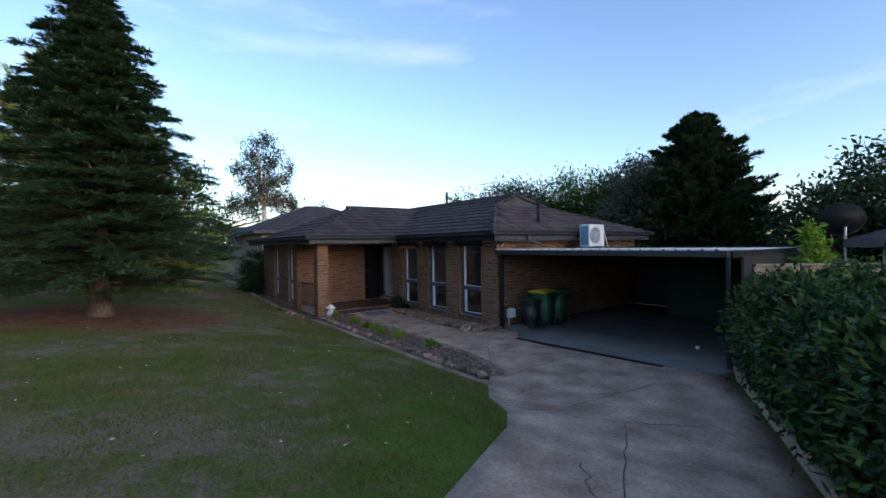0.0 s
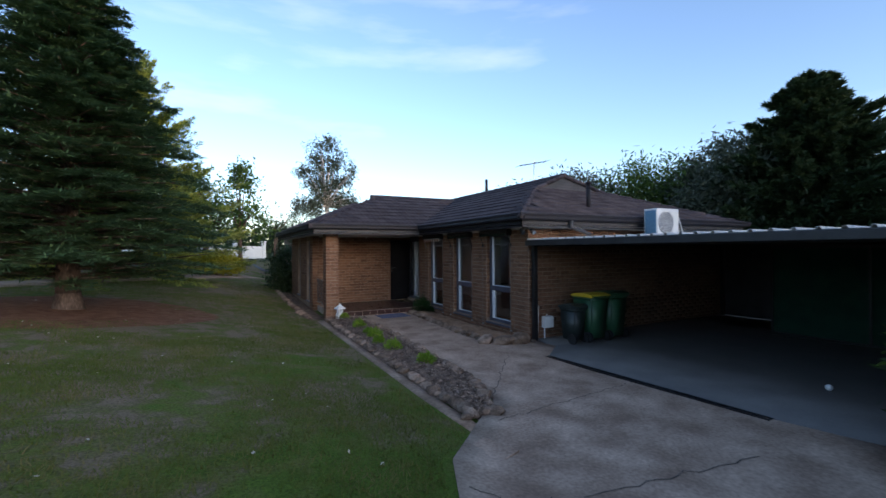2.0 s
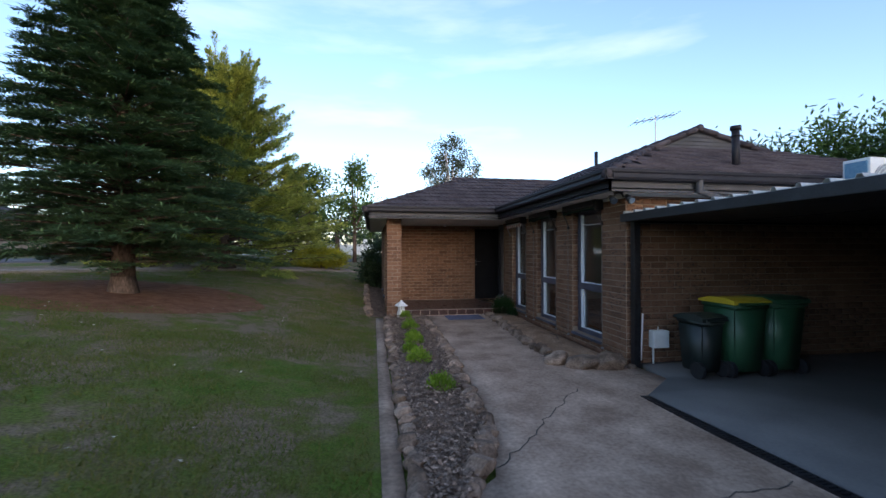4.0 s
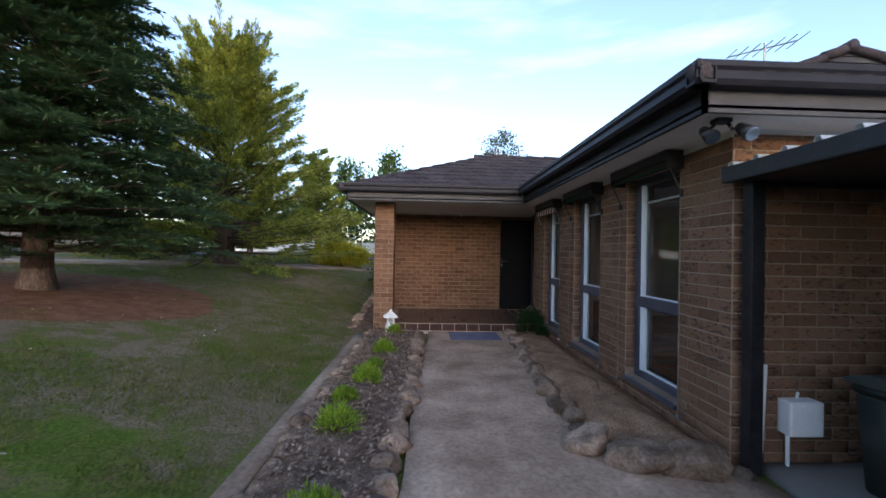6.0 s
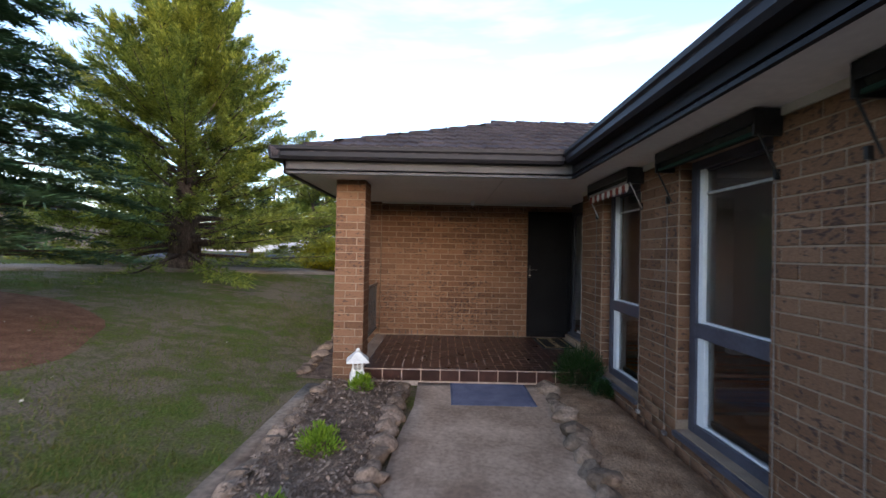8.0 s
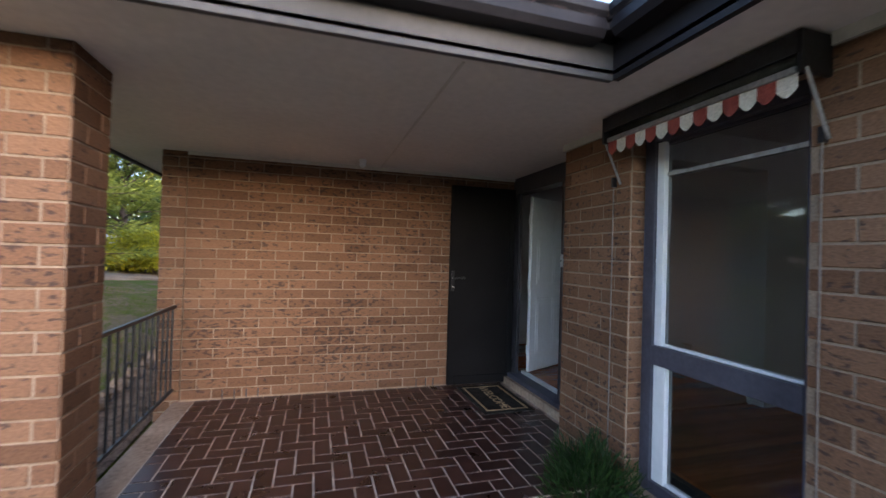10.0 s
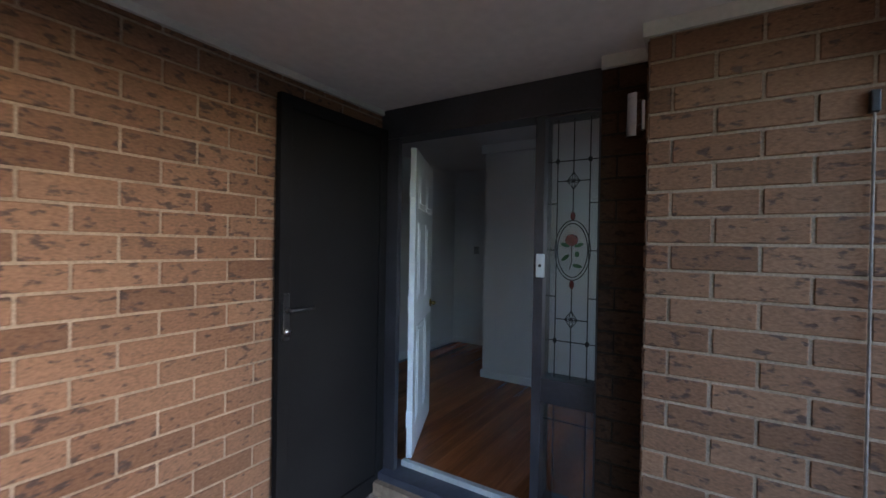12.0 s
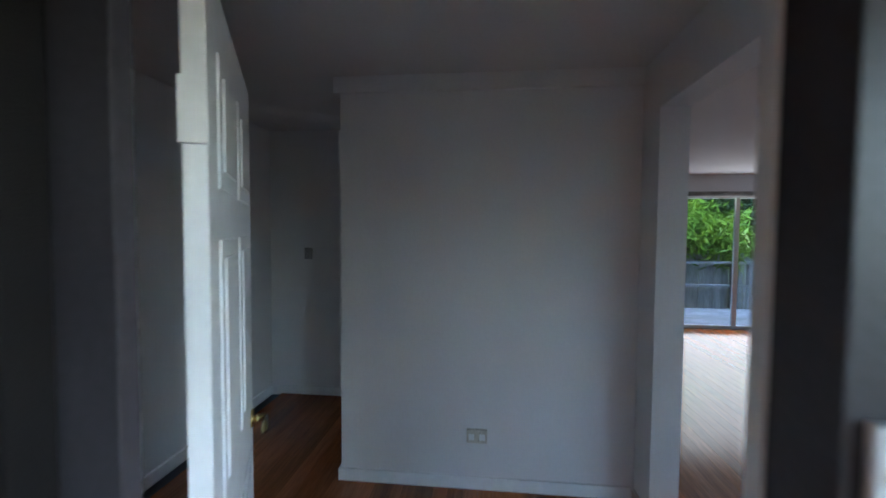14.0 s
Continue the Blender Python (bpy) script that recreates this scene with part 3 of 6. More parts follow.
def gutter_profile(edge, s):
    """Quad gutter with a rolled front edge."""
    e = edge + s * 0.002
    return [(e, 2.50), (e + s * 0.085, 2.50), (e + s * 0.105, 2.53), (e + s * 0.10, 2.58), (e + s * 0.118, 2.60), (e + s * 0.118, 2.635),
            (e + s * 0.10, 2.64), (e + s * 0.095, 2.615), (e + s * 0.08, 2.52), (e + s * 0.01, 2.515), (e + s * 0.01, 2.62), (e, 2.62)]


eaves = thing("eaves", "grey fascia boards with glossy dark gutters", "gutter", kind="structure")
for nm, prof, m in (("fascia", fascia_profile, FASCIA), ("gutter", gutter_profile, GUTTER)):
    g = 0.118 if nm == "gutter" else 0.0
    part(nm, prism(prof(EX, -1), "y", EY_S - g, EY_P - g), GUTTER, eaves)
    part(nm, prism(prof(EY_P, -1), "x", EX_W - g, EX - g), m, eaves)
    part(nm, prism(prof(EX_W, -1), "y", EY_P - g, EY_N), m, eaves)
    part(nm, prism(prof(EY_S, -1), "x", EX - g, EX_E), m, eaves)

# ---- roof planes: (corner points of a plane, going round), tiles laid in rows up the slope ----
PITCH = 0.424
RZ0 = 2.565


def roof_z(run):
    return RZ0 + PITCH * run


E1 = EX - 0.10           # eave line of the window side
P1 = EY_P - 0.10         # eave line of the porch side
W1 = EX_W - 0.10         # eave line of the wing end
S1 = EY_S - 0.10         # eave line of the carport end
RIDGE_Y, RIDGE_X = 9.30, 2.65
GAB_S, GAB_W = 2.3, 2.7     # how far the small gables stand in from the eaves
roof = thing("roof", "dark brown concrete tile roof with hips, valleys and small gables", "roof", kind="structure")
RIDGE_ZW, RIDGE_ZM = roof_z(RIDGE_Y - P1), roof_z(RIDGE_X - E1)


def deck(name, *polys):
    bm = bmesh.new()
    for p in polys:
        bm.faces.new([bm.verts.new(q) for q in p])
    r = bmesh.ops.extrude_face_region(bm, geom=bm.faces[:])
    bmesh.ops.translate(bm, verts=[v for v in r["geom"] if isinstance(v, bmesh.types.BMVert)], vec=(0, 0, -0.03))
    bmesh.ops.recalc_face_normals(bm, faces=bm.faces[:])
    return part(name, bm, ROOFTILE, roof)


gw, gs = GAB_W, GAB_S
zgw, zgs = roof_z(gw), roof_z(gs)
xe, xg = 7.4, 4.2
yv = P1 + (RIDGE_Y - P1)
deck("deck_window", ((E1, S1, RZ0), (E1, P1, RZ0), (E1 + yv - P1, yv, roof_z(yv - P1)), (RIDGE_X, 13.0, RIDGE_ZM), (RIDGE_X, S1 + gs, RIDGE_ZM), (E1 + gs, S1 + gs, zgs)))
deck("deck_end", ((E1, S1, RZ0), (E1 + gs, S1 + gs, zgs), (xg, S1 + gs, zgs), (xe, S1, RZ0)))
deck("deck_far", ((xe, S1, RZ0), (xg, S1 + gs, zgs), (RIDGE_X, S1 + gs, RIDGE_ZM), (RIDGE_X, 13.0, RIDGE_ZM), (xe, 13.0, RZ0)))
deck("deck_porch", ((W1, P1, RZ0), (W1 + gw, P1 + gw, zgw), (W1 + gw, RIDGE_Y, RIDGE_ZW), (E1 + yv - P1, RIDGE_Y, RIDGE_ZW), (E1, P1, RZ0)))
deck("deck_wing_end", ((W1, P1, RZ0), (W1, 2 * RIDGE_Y - P1, RZ0), (W1 + gw, 2 * RIDGE_Y - P1 - gw, zgw), (W1 + gw, P1 + gw, zgw)))
deck("deck_wing_back", ((W1, 2 * RIDGE_Y - P1, RZ0), (4, 2 * RIDGE_Y - P1, RZ0), (4, RIDGE_Y, RIDGE_ZW), (W1 + gw, RIDGE_Y, RIDGE_ZW), (W1 + gw, 2 * RIDGE_Y - P1 - gw, zgw)))


def gable(name, a, b, top, back):
    bm = bmesh.new()
    bm.faces.new([bm.verts.new(q) for q in (a, b, top)])
    r = bmesh.ops.extrude_face_region(bm, geom=bm.faces[:])
    bmesh.ops.translate(bm, verts=[v for v in r["geom"] if isinstance(v, bmesh.types.BMVert)], vec=back)
    bmesh.ops.recalc_face_normals(bm, faces=bm.faces[:])
    gb = part(name, bm, PLAINBLACK, roof, "dark boarded gable")
    a, b, top = Vector(a), Vector(b), Vector(top)
    out = -Vector(back).normalized()
    for k in range(5):
        f0, f1 = k / 5 + 0.01, (k + 1) / 5 - 0.01
        p, q = a.lerp(top, f0), b.lerp(top, f0)
        r2, s2 = b.lerp(top, f1), a.lerp(top, f1)
        bm = bmesh.new()
        face = bm.faces.new([bm.verts.new(v + out * o) for v, o in ((p, 0.022), (q, 0.022), (r2, 0.008), (s2, 0.008))])
        g = bmesh.ops.extrude_face_region(bm, geom=[face])
        bmesh.ops.translate(bm, verts=[v for v in g["geom"] if isinstance(v, bmesh.types.BMVert)], vec=-out * 0.007)
        bmesh.ops.recalc_face_normals(bm, faces=bm.faces[:])
        part("board", bm, FASCIA, gb)


yg = S1 + gs
gable("gable", (E1 + gs + .05, yg, zgs), (xg - .05, yg, zgs), (RIDGE_X, yg, RIDGE_ZM - 0.03), (0, 0.05, 0))
gable("gable", (W1 + gw, P1 + gw + .05, zgw), (W1 + gw, 2 * RIDGE_Y - P1 - gw - .05, zgw), (W1 + gw, RIDGE_Y, RIDGE_ZW - 0.03), (0.05, 0, 0))
# barge boards on the gables and capping on ridges and hips
def capping(p, q, r=0.058):
    """Half-round caps laid end to end, each slightly lifted over the next."""
    p, q = Vector(p), Vector(q)
    n = max(1, round((q - p).length / 0.4))
    bm = bmesh.new()
    for i in range(n):
        a, b = p.lerp(q, i / n), p.lerp(q, (i + 1.06) / n)
        cyl(bm, a + Vector((0, 0, -0.03)), b + Vector((0, 0, -0.045)), r * 1.12, r, 10)
    part("ridge_cap", bm, ROOFTILE, roof, smooth=True)


capping((E1, S1, RZ0 + .03), (E1 + gs, S1 + gs, zgs + .03))
capping((xe, S1, RZ0 + .03), (xg, S1 + gs, zgs + .03))
capping((W1, P1, RZ0 + .03), (W1 + gw, P1 + gw, zgw + .03))
capping((W1 + gw - 0.1, RIDGE_Y, RIDGE_ZW + .03), (E1 + yv - P1, RIDGE_Y, RIDGE_ZW + .03))
capping((RIDGE_X, S1 + gs - 0.1, RIDGE_ZM + .03), (RIDGE_X, 13.0, RIDGE_ZM + .03))
capping((E1 + gs, S1 + gs - .04, zgs + .03), (RIDGE_X, S1 + gs - .04, RIDGE_ZM + .03), 0.05)
capping((xg, S1 + gs - .04, zgs + .03), (RIDGE_X, S1 + gs - .04, RIDGE_ZM + .03), 0.05)
capping((W1 + gw - .04, P1 + gw, zgw + .03), (W1 + gw - .04, RIDGE_Y, RIDGE_ZW + .03), 0.05)
capping((W1 + gw - .04, 2 * RIDGE_Y - P1 - gw, zgw + .03), (W1 + gw - .04, RIDGE_Y, RIDGE_ZW + .03), 0.05)

# ---- porch ----
structure("porch_floor", boxes((-2.95, 0.36, 7.02, 9.11, -0.1, PORCH_Z - 0.003)), GROUT, "porch slab paved in dark red herringbone bricks", "floor")

# ---- rooms inside ----
IN_TOP = 2.62
structure("floor", boxes((0.27, 7.0, 2.33, 13.4, 0.0, FLOOR_Z - 0.02)), PLAINBLACK, "floor base under polished boards", "floor")
structure("ceiling", boxes((0.27, 7.3, 2.33, 13.4, IN_TOP, IN_TOP + 0.05)), CEILPAINT, "plain pale ceiling", "ceiling")
structure("wall_7", boxes((2.2, 2.3, 7.72, 9.375, 0.2, IN_TOP), (2.3, 3.2, 9.275, 9.375, 0.2, IN_TOP)), WALLPAINT, "white plaster wall facing the front door", "wall")
structure("wall_8", boxes((3.42, 3.52, 9.42, 13.4, 0.2, IN_TOP), (0.45, 3.42, 10.45, 10.55, 0.2, IN_TOP), (0.27, 0.37, 9.37, 10.45, 0.2, IN_TOP)), WALLPAINT,
          "shadowed white hallway walls", "wall")
structure("wall_9", boxes((1.98, 2.23, 7.58, 7.718, 0.2, IN_TOP), (0.30, 1.98, 7.581, 7.717, 2.36, IN_TOP), (2.23, 3.2, 7.58, 7.7, 0.2, IN_TOP)), WALLPAINT,
          "white nib wall and beam beside the living room", "wall")
structure("wall_10", boxes((0.253, 0.30, 2.33, OPEN[0][0], 0.2, IN_TOP), (0.253, 0.30, OPEN[0][1], OPEN[1][0], 0.2, IN_TOP), (0.253, 0.30, OPEN[1][1], OPEN[2][0], 0.2, IN_TOP),
    (0.253, 0.30, OPEN[2][1], 7.63, 0.2, IN_TOP), *[(0.253, 0.30, a, b, WIN_Z1, IN_TOP) for a, b in OPEN], (0.30, 7.0, 2.335, 2.4, 0.2, IN_TOP)), WALLPAINT,
    "white living room walls", "wall")
SL0, SL1 = 4.15, 5.60
structure("wall_11", boxes((6.6, 6.8, 2.4, SL0, 0.2, IN_TOP), (6.6, 6.8, SL1, 13.4, 0.2, IN_TOP), (6.6, 6.8, SL0, SL1, 2.32, IN_TOP)), WALLPAINT,
          "white living room wall round the sliding door", "wall")
structure("cornice", boxes((2.17, 2.2, 7.72, 9.375, IN_TOP - 0.09, IN_TOP - 0.001), (2.17, 3.2, 9.3755, 9.405, IN_TOP - 0.09, IN_TOP - 0.001)), WALLPAINT, "plain white cornice", "cornice")
structure("baseboard", boxes((2.185, 2.2, 7.74, 9.375, FLOOR_Z, FLOOR_Z + 0.07), (2.185, 3.2, 9.3755, 9.39, FLOOR_Z, FLOOR_Z + 0.07),
    (1.98, 2.18, 7.718, 7.733, FLOOR_Z, FLOOR_Z + 0.07), (3.405, 3.42, 9.45, 10.4, FLOOR_Z, FLOOR_Z + 0.07), (0.5, 3.4, 10.435, 10.45, FLOOR_Z, FLOOR_Z + 0.07)),
    WHITEPAINT, "white skirting board", "skirting")

# added black panel that blocks light at the carport's side, and driveway kerb
structure("wall_13", boxes((0.35, 6.9, -3.53, -3.49, 0.0, 2.0)), PLAINBLACK, "black panel added to keep light out of the carport", "wall")
KERB_A, KERB_B = [(-20.4, -14.42), (-4.0, -5.60), (-2.0, -4.52), (-0.45, -3.68), (0.1, -3.45)], [(-20.4, -14.56), (-4.0, -5.74), (-2.0, -4.66), (-0.45, -3.82), (0.1, -3.58)]
loft(KERB_A, KERB_B, 1, 0.11, CONCRETE, "kerb", "low concrete kerb along the driveway", "kerb", depth=0.2)
# saw-cut joints in the slab
JOINTS = [((-4.15, -2.35), (-2.75, -4.15)), ((-3.05, -1.16), (-0.72, -0.95)), ((-3.3, -3.5), (-9.0, -6.68)), ((-7.4, -4.6), (-6.4, -6.75)), ((-4.0, -2.6), (-1.6, -3.0)), ((-2.6, -0.4), (-1.2, 1.2)), ((-6.6, -5.6), (-4.9, -4.0))]
for p, q in JOINTS:
    p, q = Vector(p), Vector(q)
    side = Vector((-(q - p).y, (q - p).x)).normalized() * 0.006
    V, F = [], []
    for k in range(25):
        c = p.lerp(q, k / 24) + side * (1.2 if p.x in (-4.15, -3.05, -3.3, -7.4) else 14.0) * noise.noise((k * 0.6, p.x, 0))
        for s in (-1, 1):
            v = c + side * s
            V.append((v.x, v.y, gz(v.x, v.y) + 0.0235))
        if k:
            F.append((2 * k - 2, 2 * k - 1, 2 * k + 1, 2 * k))
    tagged(new("slab_joint", fast_mesh("slab_joint", V, F, JOINT)), "dark joint in the concrete slab", "joint", kind="structure")

# ---- windows of the brick wall ----
def tall_window(name, a, b, z0, z1, x=0.10, split=1.0, label="tall dark-framed window with a lower pane"):
    w = thing(name, label, "window", kind="structure", at=(x, a, z0))
    W, H, s = b - a, z1 - z0, split - z0
    fr = part("window_frame", boxes((0, 0.1, 0, 0.075, 0, H), (0, 0.1, W - 0.075, W, 0, H), (0.001, 0.099, 0.075, W - 0.075, H - 0.07, H),
        (0.001, 0.099, 0.075, W - 0.075, 0, 0.07), (-0.004, 0.099, 0.075, W - 0.075, s - 0.06, s + 0.05), bevel=0.004), FRAMEPAINT, w)
    part("window_sill", boxes((-0.13, 0.0, 0.0, W, -0.045, -0.004), bevel=0.004), FRAMEPAINT, w, "dark painted sill")
    # the upper sash is white only at its far stile and bottom rail; the lower one has a broad white stile
    for lo, hi, t, c in ((s + 0.05, H - 0.07, 0.05, 0.014), (0.07, s - 0.06, 0.085, 0.014)):
        part("stile", boxes((0.020, 0.075, W - 0.076 - t, W - 0.076, lo, hi), bevel=0.003), WHITEPAINT, fr, "white painted stile")
        part("stile", boxes((0.045, 0.075, 0.076, 0.094, lo, hi), bevel=0.003), FRAMEPAINT, fr, "dark painted stile")
        part("sash_rail", boxes((0.030, 0.074, 0.095, W - 0.077 - t, lo, lo + c), bevel=0.003), WHITEPAINT, fr, "white bottom rail")
        part("sash_rail", boxes((0.045, 0.074, 0.095, W - 0.077 - t, hi - 0.018, hi), bevel=0.003), FRAMEPAINT, fr, "dark top rail")
        p = part("pane", boxes((0.052, 0.056, 0.095, W - 0.077 - t, lo + c, hi - 0.018)), GLASS, fr, "clear reflecting glass")
        p.visible_shadow = False
    if W > 0.8:
        part("transom", boxes((0.040, 0.074, 0.096, W - 0.078 - 0.05, H - 0.27, H - 0.248), bevel=0.003), GREYTIMBER, fr, "pale transom under the top light")
    return w


for i, (a, b) in enumerate(OPEN):
    tall_window(f"window_{i + 1}", a, b, WIN_Z0, WIN_Z1)
tall_window("window_4", 9.55, 10.15, 0.25, 2.25, -3.02, 1.0, "narrow dark-framed side window")
tall_window("window_5", 11.4, 12.0, 0.30, 2.25, -3.02, 1.0, "narrow dark-framed side window")


# ---- roll-up awnings ----
def awning(a, b, striped, label):
    w = thing("awning", label, "awning", "rolled awnings over the windows", at=(0, a - 0.04, 2.16))
    L = b - a + 0.08
    bm = bmesh.new()
    cyl(bm, (-0.075, 0, 0.155), (-0.075, L, 0.155), 0.062, n=16)
    part("roll", bm, CANVAS_DARK, w, "rolled dark canvas", True)
    part("hood", boxes((-0.16, -0.002, -0.02, L + 0.02, 0.205, 0.22), (-0.16, -0.145, -0.02, L + 0.02, 0.14, 0.205),
                       (-0.16, -0.002, -0.03, -0.012, 0.07, 0.222), (-0.16, -0.002, L + 0.012, L + 0.03, 0.07, 0.222)), BLACKMETAL, w, "dark hood")
    part("front_bar", boxes((-0.15, -0.125, 0, L, 0.075, 0.1), bevel=0.005), CANVAS_GREEN if not striped else STEEL, w, "front rail")
    if striped:
        n = 14
        for k in range(n):
            y0, y1 = L * k / n, L * (k + 1) / n
            bm = bmesh.new()
            pts = [(y0, 0.075)] + [(y0 + (y1 - y0) * j / 6, 0.025 - 0.03 * math.sin(math.pi * j / 6)) for j in range(7)] + [(y1, 0.075)]
            f = bm.faces.new([bm.verts.new((-0.138, y, z)) for y, z in pts])
            r = bmesh.ops.extrude_face_region(bm, geom=[f])
            bmesh.ops.translate(bm, verts=[v for v in r["geom"] if isinstance(v, bmesh.types.BMVert)], vec=(0.003, 0, 0))
            bmesh.ops.recalc_face_normals(bm, faces=bm.faces[:])
            part("valance", bm, CANVAS_RED if k % 2 else CANVAS_WHITE, w, "striped scalloped valance")
    for y in (-0.03, L + 0.03):
        part("arm", rods(((-0.14, y, 0.085), (-0.02, y, -0.16), 0.007)), STEEL if striped else BLACKMETAL, w, "thin steel arm")
    return w


awning(*OPEN[0], False, "dark rolled canvas awning above the window")
awning(*OPEN[1], False, "dark rolled canvas awning above the window")
awning(*OPEN[2], True, "rolled awning with red striped scalloped valance")
for a, b in OPEN:
    for y in (a - 0.05, b + 0.13):
        r = thing("awning_rail", "slim grey steel awning rail fixed to brickwork", "rail", "awning rails", at=(-0.022, y, 0.0))
        part("rod", rods(((0, 0, 0.12), (0, 0, 2.0), 0.004), n=8), RAILPAINT, r)
        part("bracket", boxes((-0.012, 0.018, -0.02, 0.02, 0.10, 0.13), bevel=0.003), STEEL, r)
        part("hook", boxes((-0.012, 0.018, -0.01, 0.01, 1.99, 2.05), bevel=0.003), BLACKMETAL, r)

# ---- front door: black frame, leadlight side panel, white inner door, dark screen door ----
DX = 0.30
D0, D1, DH = 8.160, 8.985, 2.22      # door opening
S0, S1P = 7.870, 8.114              # side panel glass
door_frame = thing("door_frame", "black painted timber door frame with side panel", "door frame", kind="structure")
part("frame", boxes((DX, DX + 0.12, 7.84, S0, 0.17, 2.384), (DX + .001, DX + 0.119, S1P, D0, 0.17, DH), (DX, DX + 0.035, D1, 9.105, 0.17, 2.384),
    (DX - 0.012, DX + 0.121, 7.841, 9.104, DH, SOFFIT_Z - 0.002), (DX + 0.002, DX + 0.118, S0, S1P, 0.87, 0.985), (DX + 0.002, DX + 0.118, S0, S1P, 0.30, 0.40),
    (DX + .003, DX + .117, S0, S1P, 2.207, DH - 0.002), bevel=0.003), FRAMEBLACK, door_frame)
part("sill", boxes((DX - 0.06, DX + 0.13, 7.85, 9.10, 0.172, FLOOR_Z - 0.004), bevel=0.006), FRAMEPAINT, door_frame, "dark painted door sill")
part("threshold", boxes((DX + 0.07, DX + 0.105, D0, D1, FLOOR_Z - 0.003, FLOOR_Z + 0.03), bevel=0.004), ROOFSHEET, door_frame, "pale metal threshold strip")
part("stop", boxes((DX + 0.125, DX + 0.16, D0 - 0.03, D0 + 0.002, FLOOR_Z, DH)), WHITEPAINT, door_frame, "white door stop")
structure("trim_door", boxes((DX - 0.1, DX - 0.062, 7.85, 9.1, 0.172, 0.245)), PATHCON, "concrete door step strip", "step")

panel = thing("leadlight_panel", "leadlight side window with a red rose", "window", at=(DX + 0.06, S0, 0.40))
PW = S1P - S0
for lo, hi in ((0.585, 1.807), (0.0, 0.47)):
    g = part("pane", boxes((-0.003, 0.003, 0, PW, lo, hi)), LEADGLASS, panel, "clear leadlight glass")
    g.visible_shadow = False
cx, cz = PW / 2, 1.19
came = bmesh.new()
def came_line(y0, z0, y1, z1, r=0.0028):
    cyl(came, (-0.005, y0, z0), (-0.005, y1, z1), r, n=6)
for y in (0.047, PW - 0.047):
    came_line(y, 0.585, y, 1.807)
    came_line(y, 0.0, y, 0.47)
for z0, z1 in ((0.585, 0.825), (0.905, 1.02), (1.36, 1.475), (1.555, 1.807)):
    came_line(cx, z0, cx, z1)
for z in (0.76, 1.61):
    came_line(0, z, PW, z)
came_line(0, 0.38, PW, 0.38)
for z in (0.865, 1.515):
    came_line(0.047, z, PW - 0.047, z)
for z in (0.97, 1.19, 1.41):
    came_line(0, z, 0.047, z)
    came_line(PW - 0.047, z, PW, z)
for r0, r1 in ((0.082, 0.140), (0.070, 0.126)):
    pts = [(cx + r0 * math.cos(k * math.tau / 32), cz + r1 * math.sin(k * math.tau / 32)) for k in range(33)]
    for (a, b), (c, d) in zip(pts, pts[1:]):
        came_line(a, b, c, d, 0.0026)
for z in (0.865, 1.515):
    for ang in range(4):                # four-petal motif
        c0, s0 = math.cos(ang * math.pi / 2), math.sin(ang * math.pi / 2)
        pts = [(u, w) for u, w in ((0, 0), (0.018, 0.010), (0.038, 0), (0.018, -0.010), (0, 0))]
        pts = [(cx + (u * c0 - w * s0) * 0.75, z + u * s0 + w * c0) for u, w in pts]
        for (a, b), (c, d) in zip(pts, pts[1:]):
            came_line(a, b, c, d, 0.002)
    pts = [(cx, z + 0.04), (cx + 0.03, z), (cx, z - 0.04), (cx - 0.03, z), (cx, z + 0.04)]
    for (a, b), (c, d) in zip(pts, pts[1:]):
        came_line(a, b, c, d, 0.002)
pts = [(cx + 0.012, 1.10), (cx + 0.002, 1.14), (cx + 0.004, 1.18), (cx + 0.002, 1.225)]
for (a, b), (c, d) in zip(pts, pts[1:]):
    came_line(a, b, c, d, 0.0022)
part("came", came, LEAD, panel, "dark lead lines")
def petal(name, y, z, ry, rz, m, ang=0.0):
    bm = bmesh.new()
    c, s = math.cos(ang), math.sin(ang)
    f = bm.faces.new([bm.verts.new((-0.007, y + c * ry * math.cos(k * math.tau / 14) - s * rz * math.sin(k * math.tau / 14),
                                    z + s * ry * math.cos(k * math.tau / 14) + c * rz * math.sin(k * math.tau / 14))) for k in range(14)])
    r = bmesh.ops.extrude_face_region(bm, geom=[f])
    bmesh.ops.translate(bm, verts=[v for v in r["geom"] if isinstance(v, bmesh.types.BMVert)], vec=(0.003, 0, 0))
    bmesh.ops.recalc_face_normals(bm, faces=bm.faces[:])
    part(name, bm, m, panel)
petal("rose", cx + 0.004, 1.238, 0.030, 0.028, REDGLASS)
petal("bud", cx - 0.022, 1.172, 0.010, 0.014, GREENGLASS)
for y, z, a in ((cx + 0.034, 1.215, 0.3), (cx - 0.030, 1.215, -0.3), (cx + 0.032, 1.155, -0.7), (cx - 0.024, 1.118, 0.2)):
    petal("leaf", y, z, 0.022, 0.009, GREENGLASS, a)
for y, z in ((0.047, 0.76), (PW - 0.047, 0.76), (0.047, 1.61), (PW - 0.047, 1.61)):
    petal("jewel", y, z, 0.010, 0.013, LEAD)
for z in (1.030, 1.350):
    petal("jewel", cx, z, 0.011, 0.022, REDGLASS)

bell = thing("door_bell", "small white plastic door bell", "door bell", at=(DX - 0.002, 8.122, 1.516))
part("plate", boxes((-0.016, 0.0, -0.02, 0.02, -0.055, 0.055), bevel=0.004), WHITEPAINT, bell)
bm = bmesh.new()
cyl(bm, (-0.016, 0, 0), (-0.021, 0, 0), 0.007, n=12)
part("button", bm, BLACKPLASTIC, bell, "small dark button")

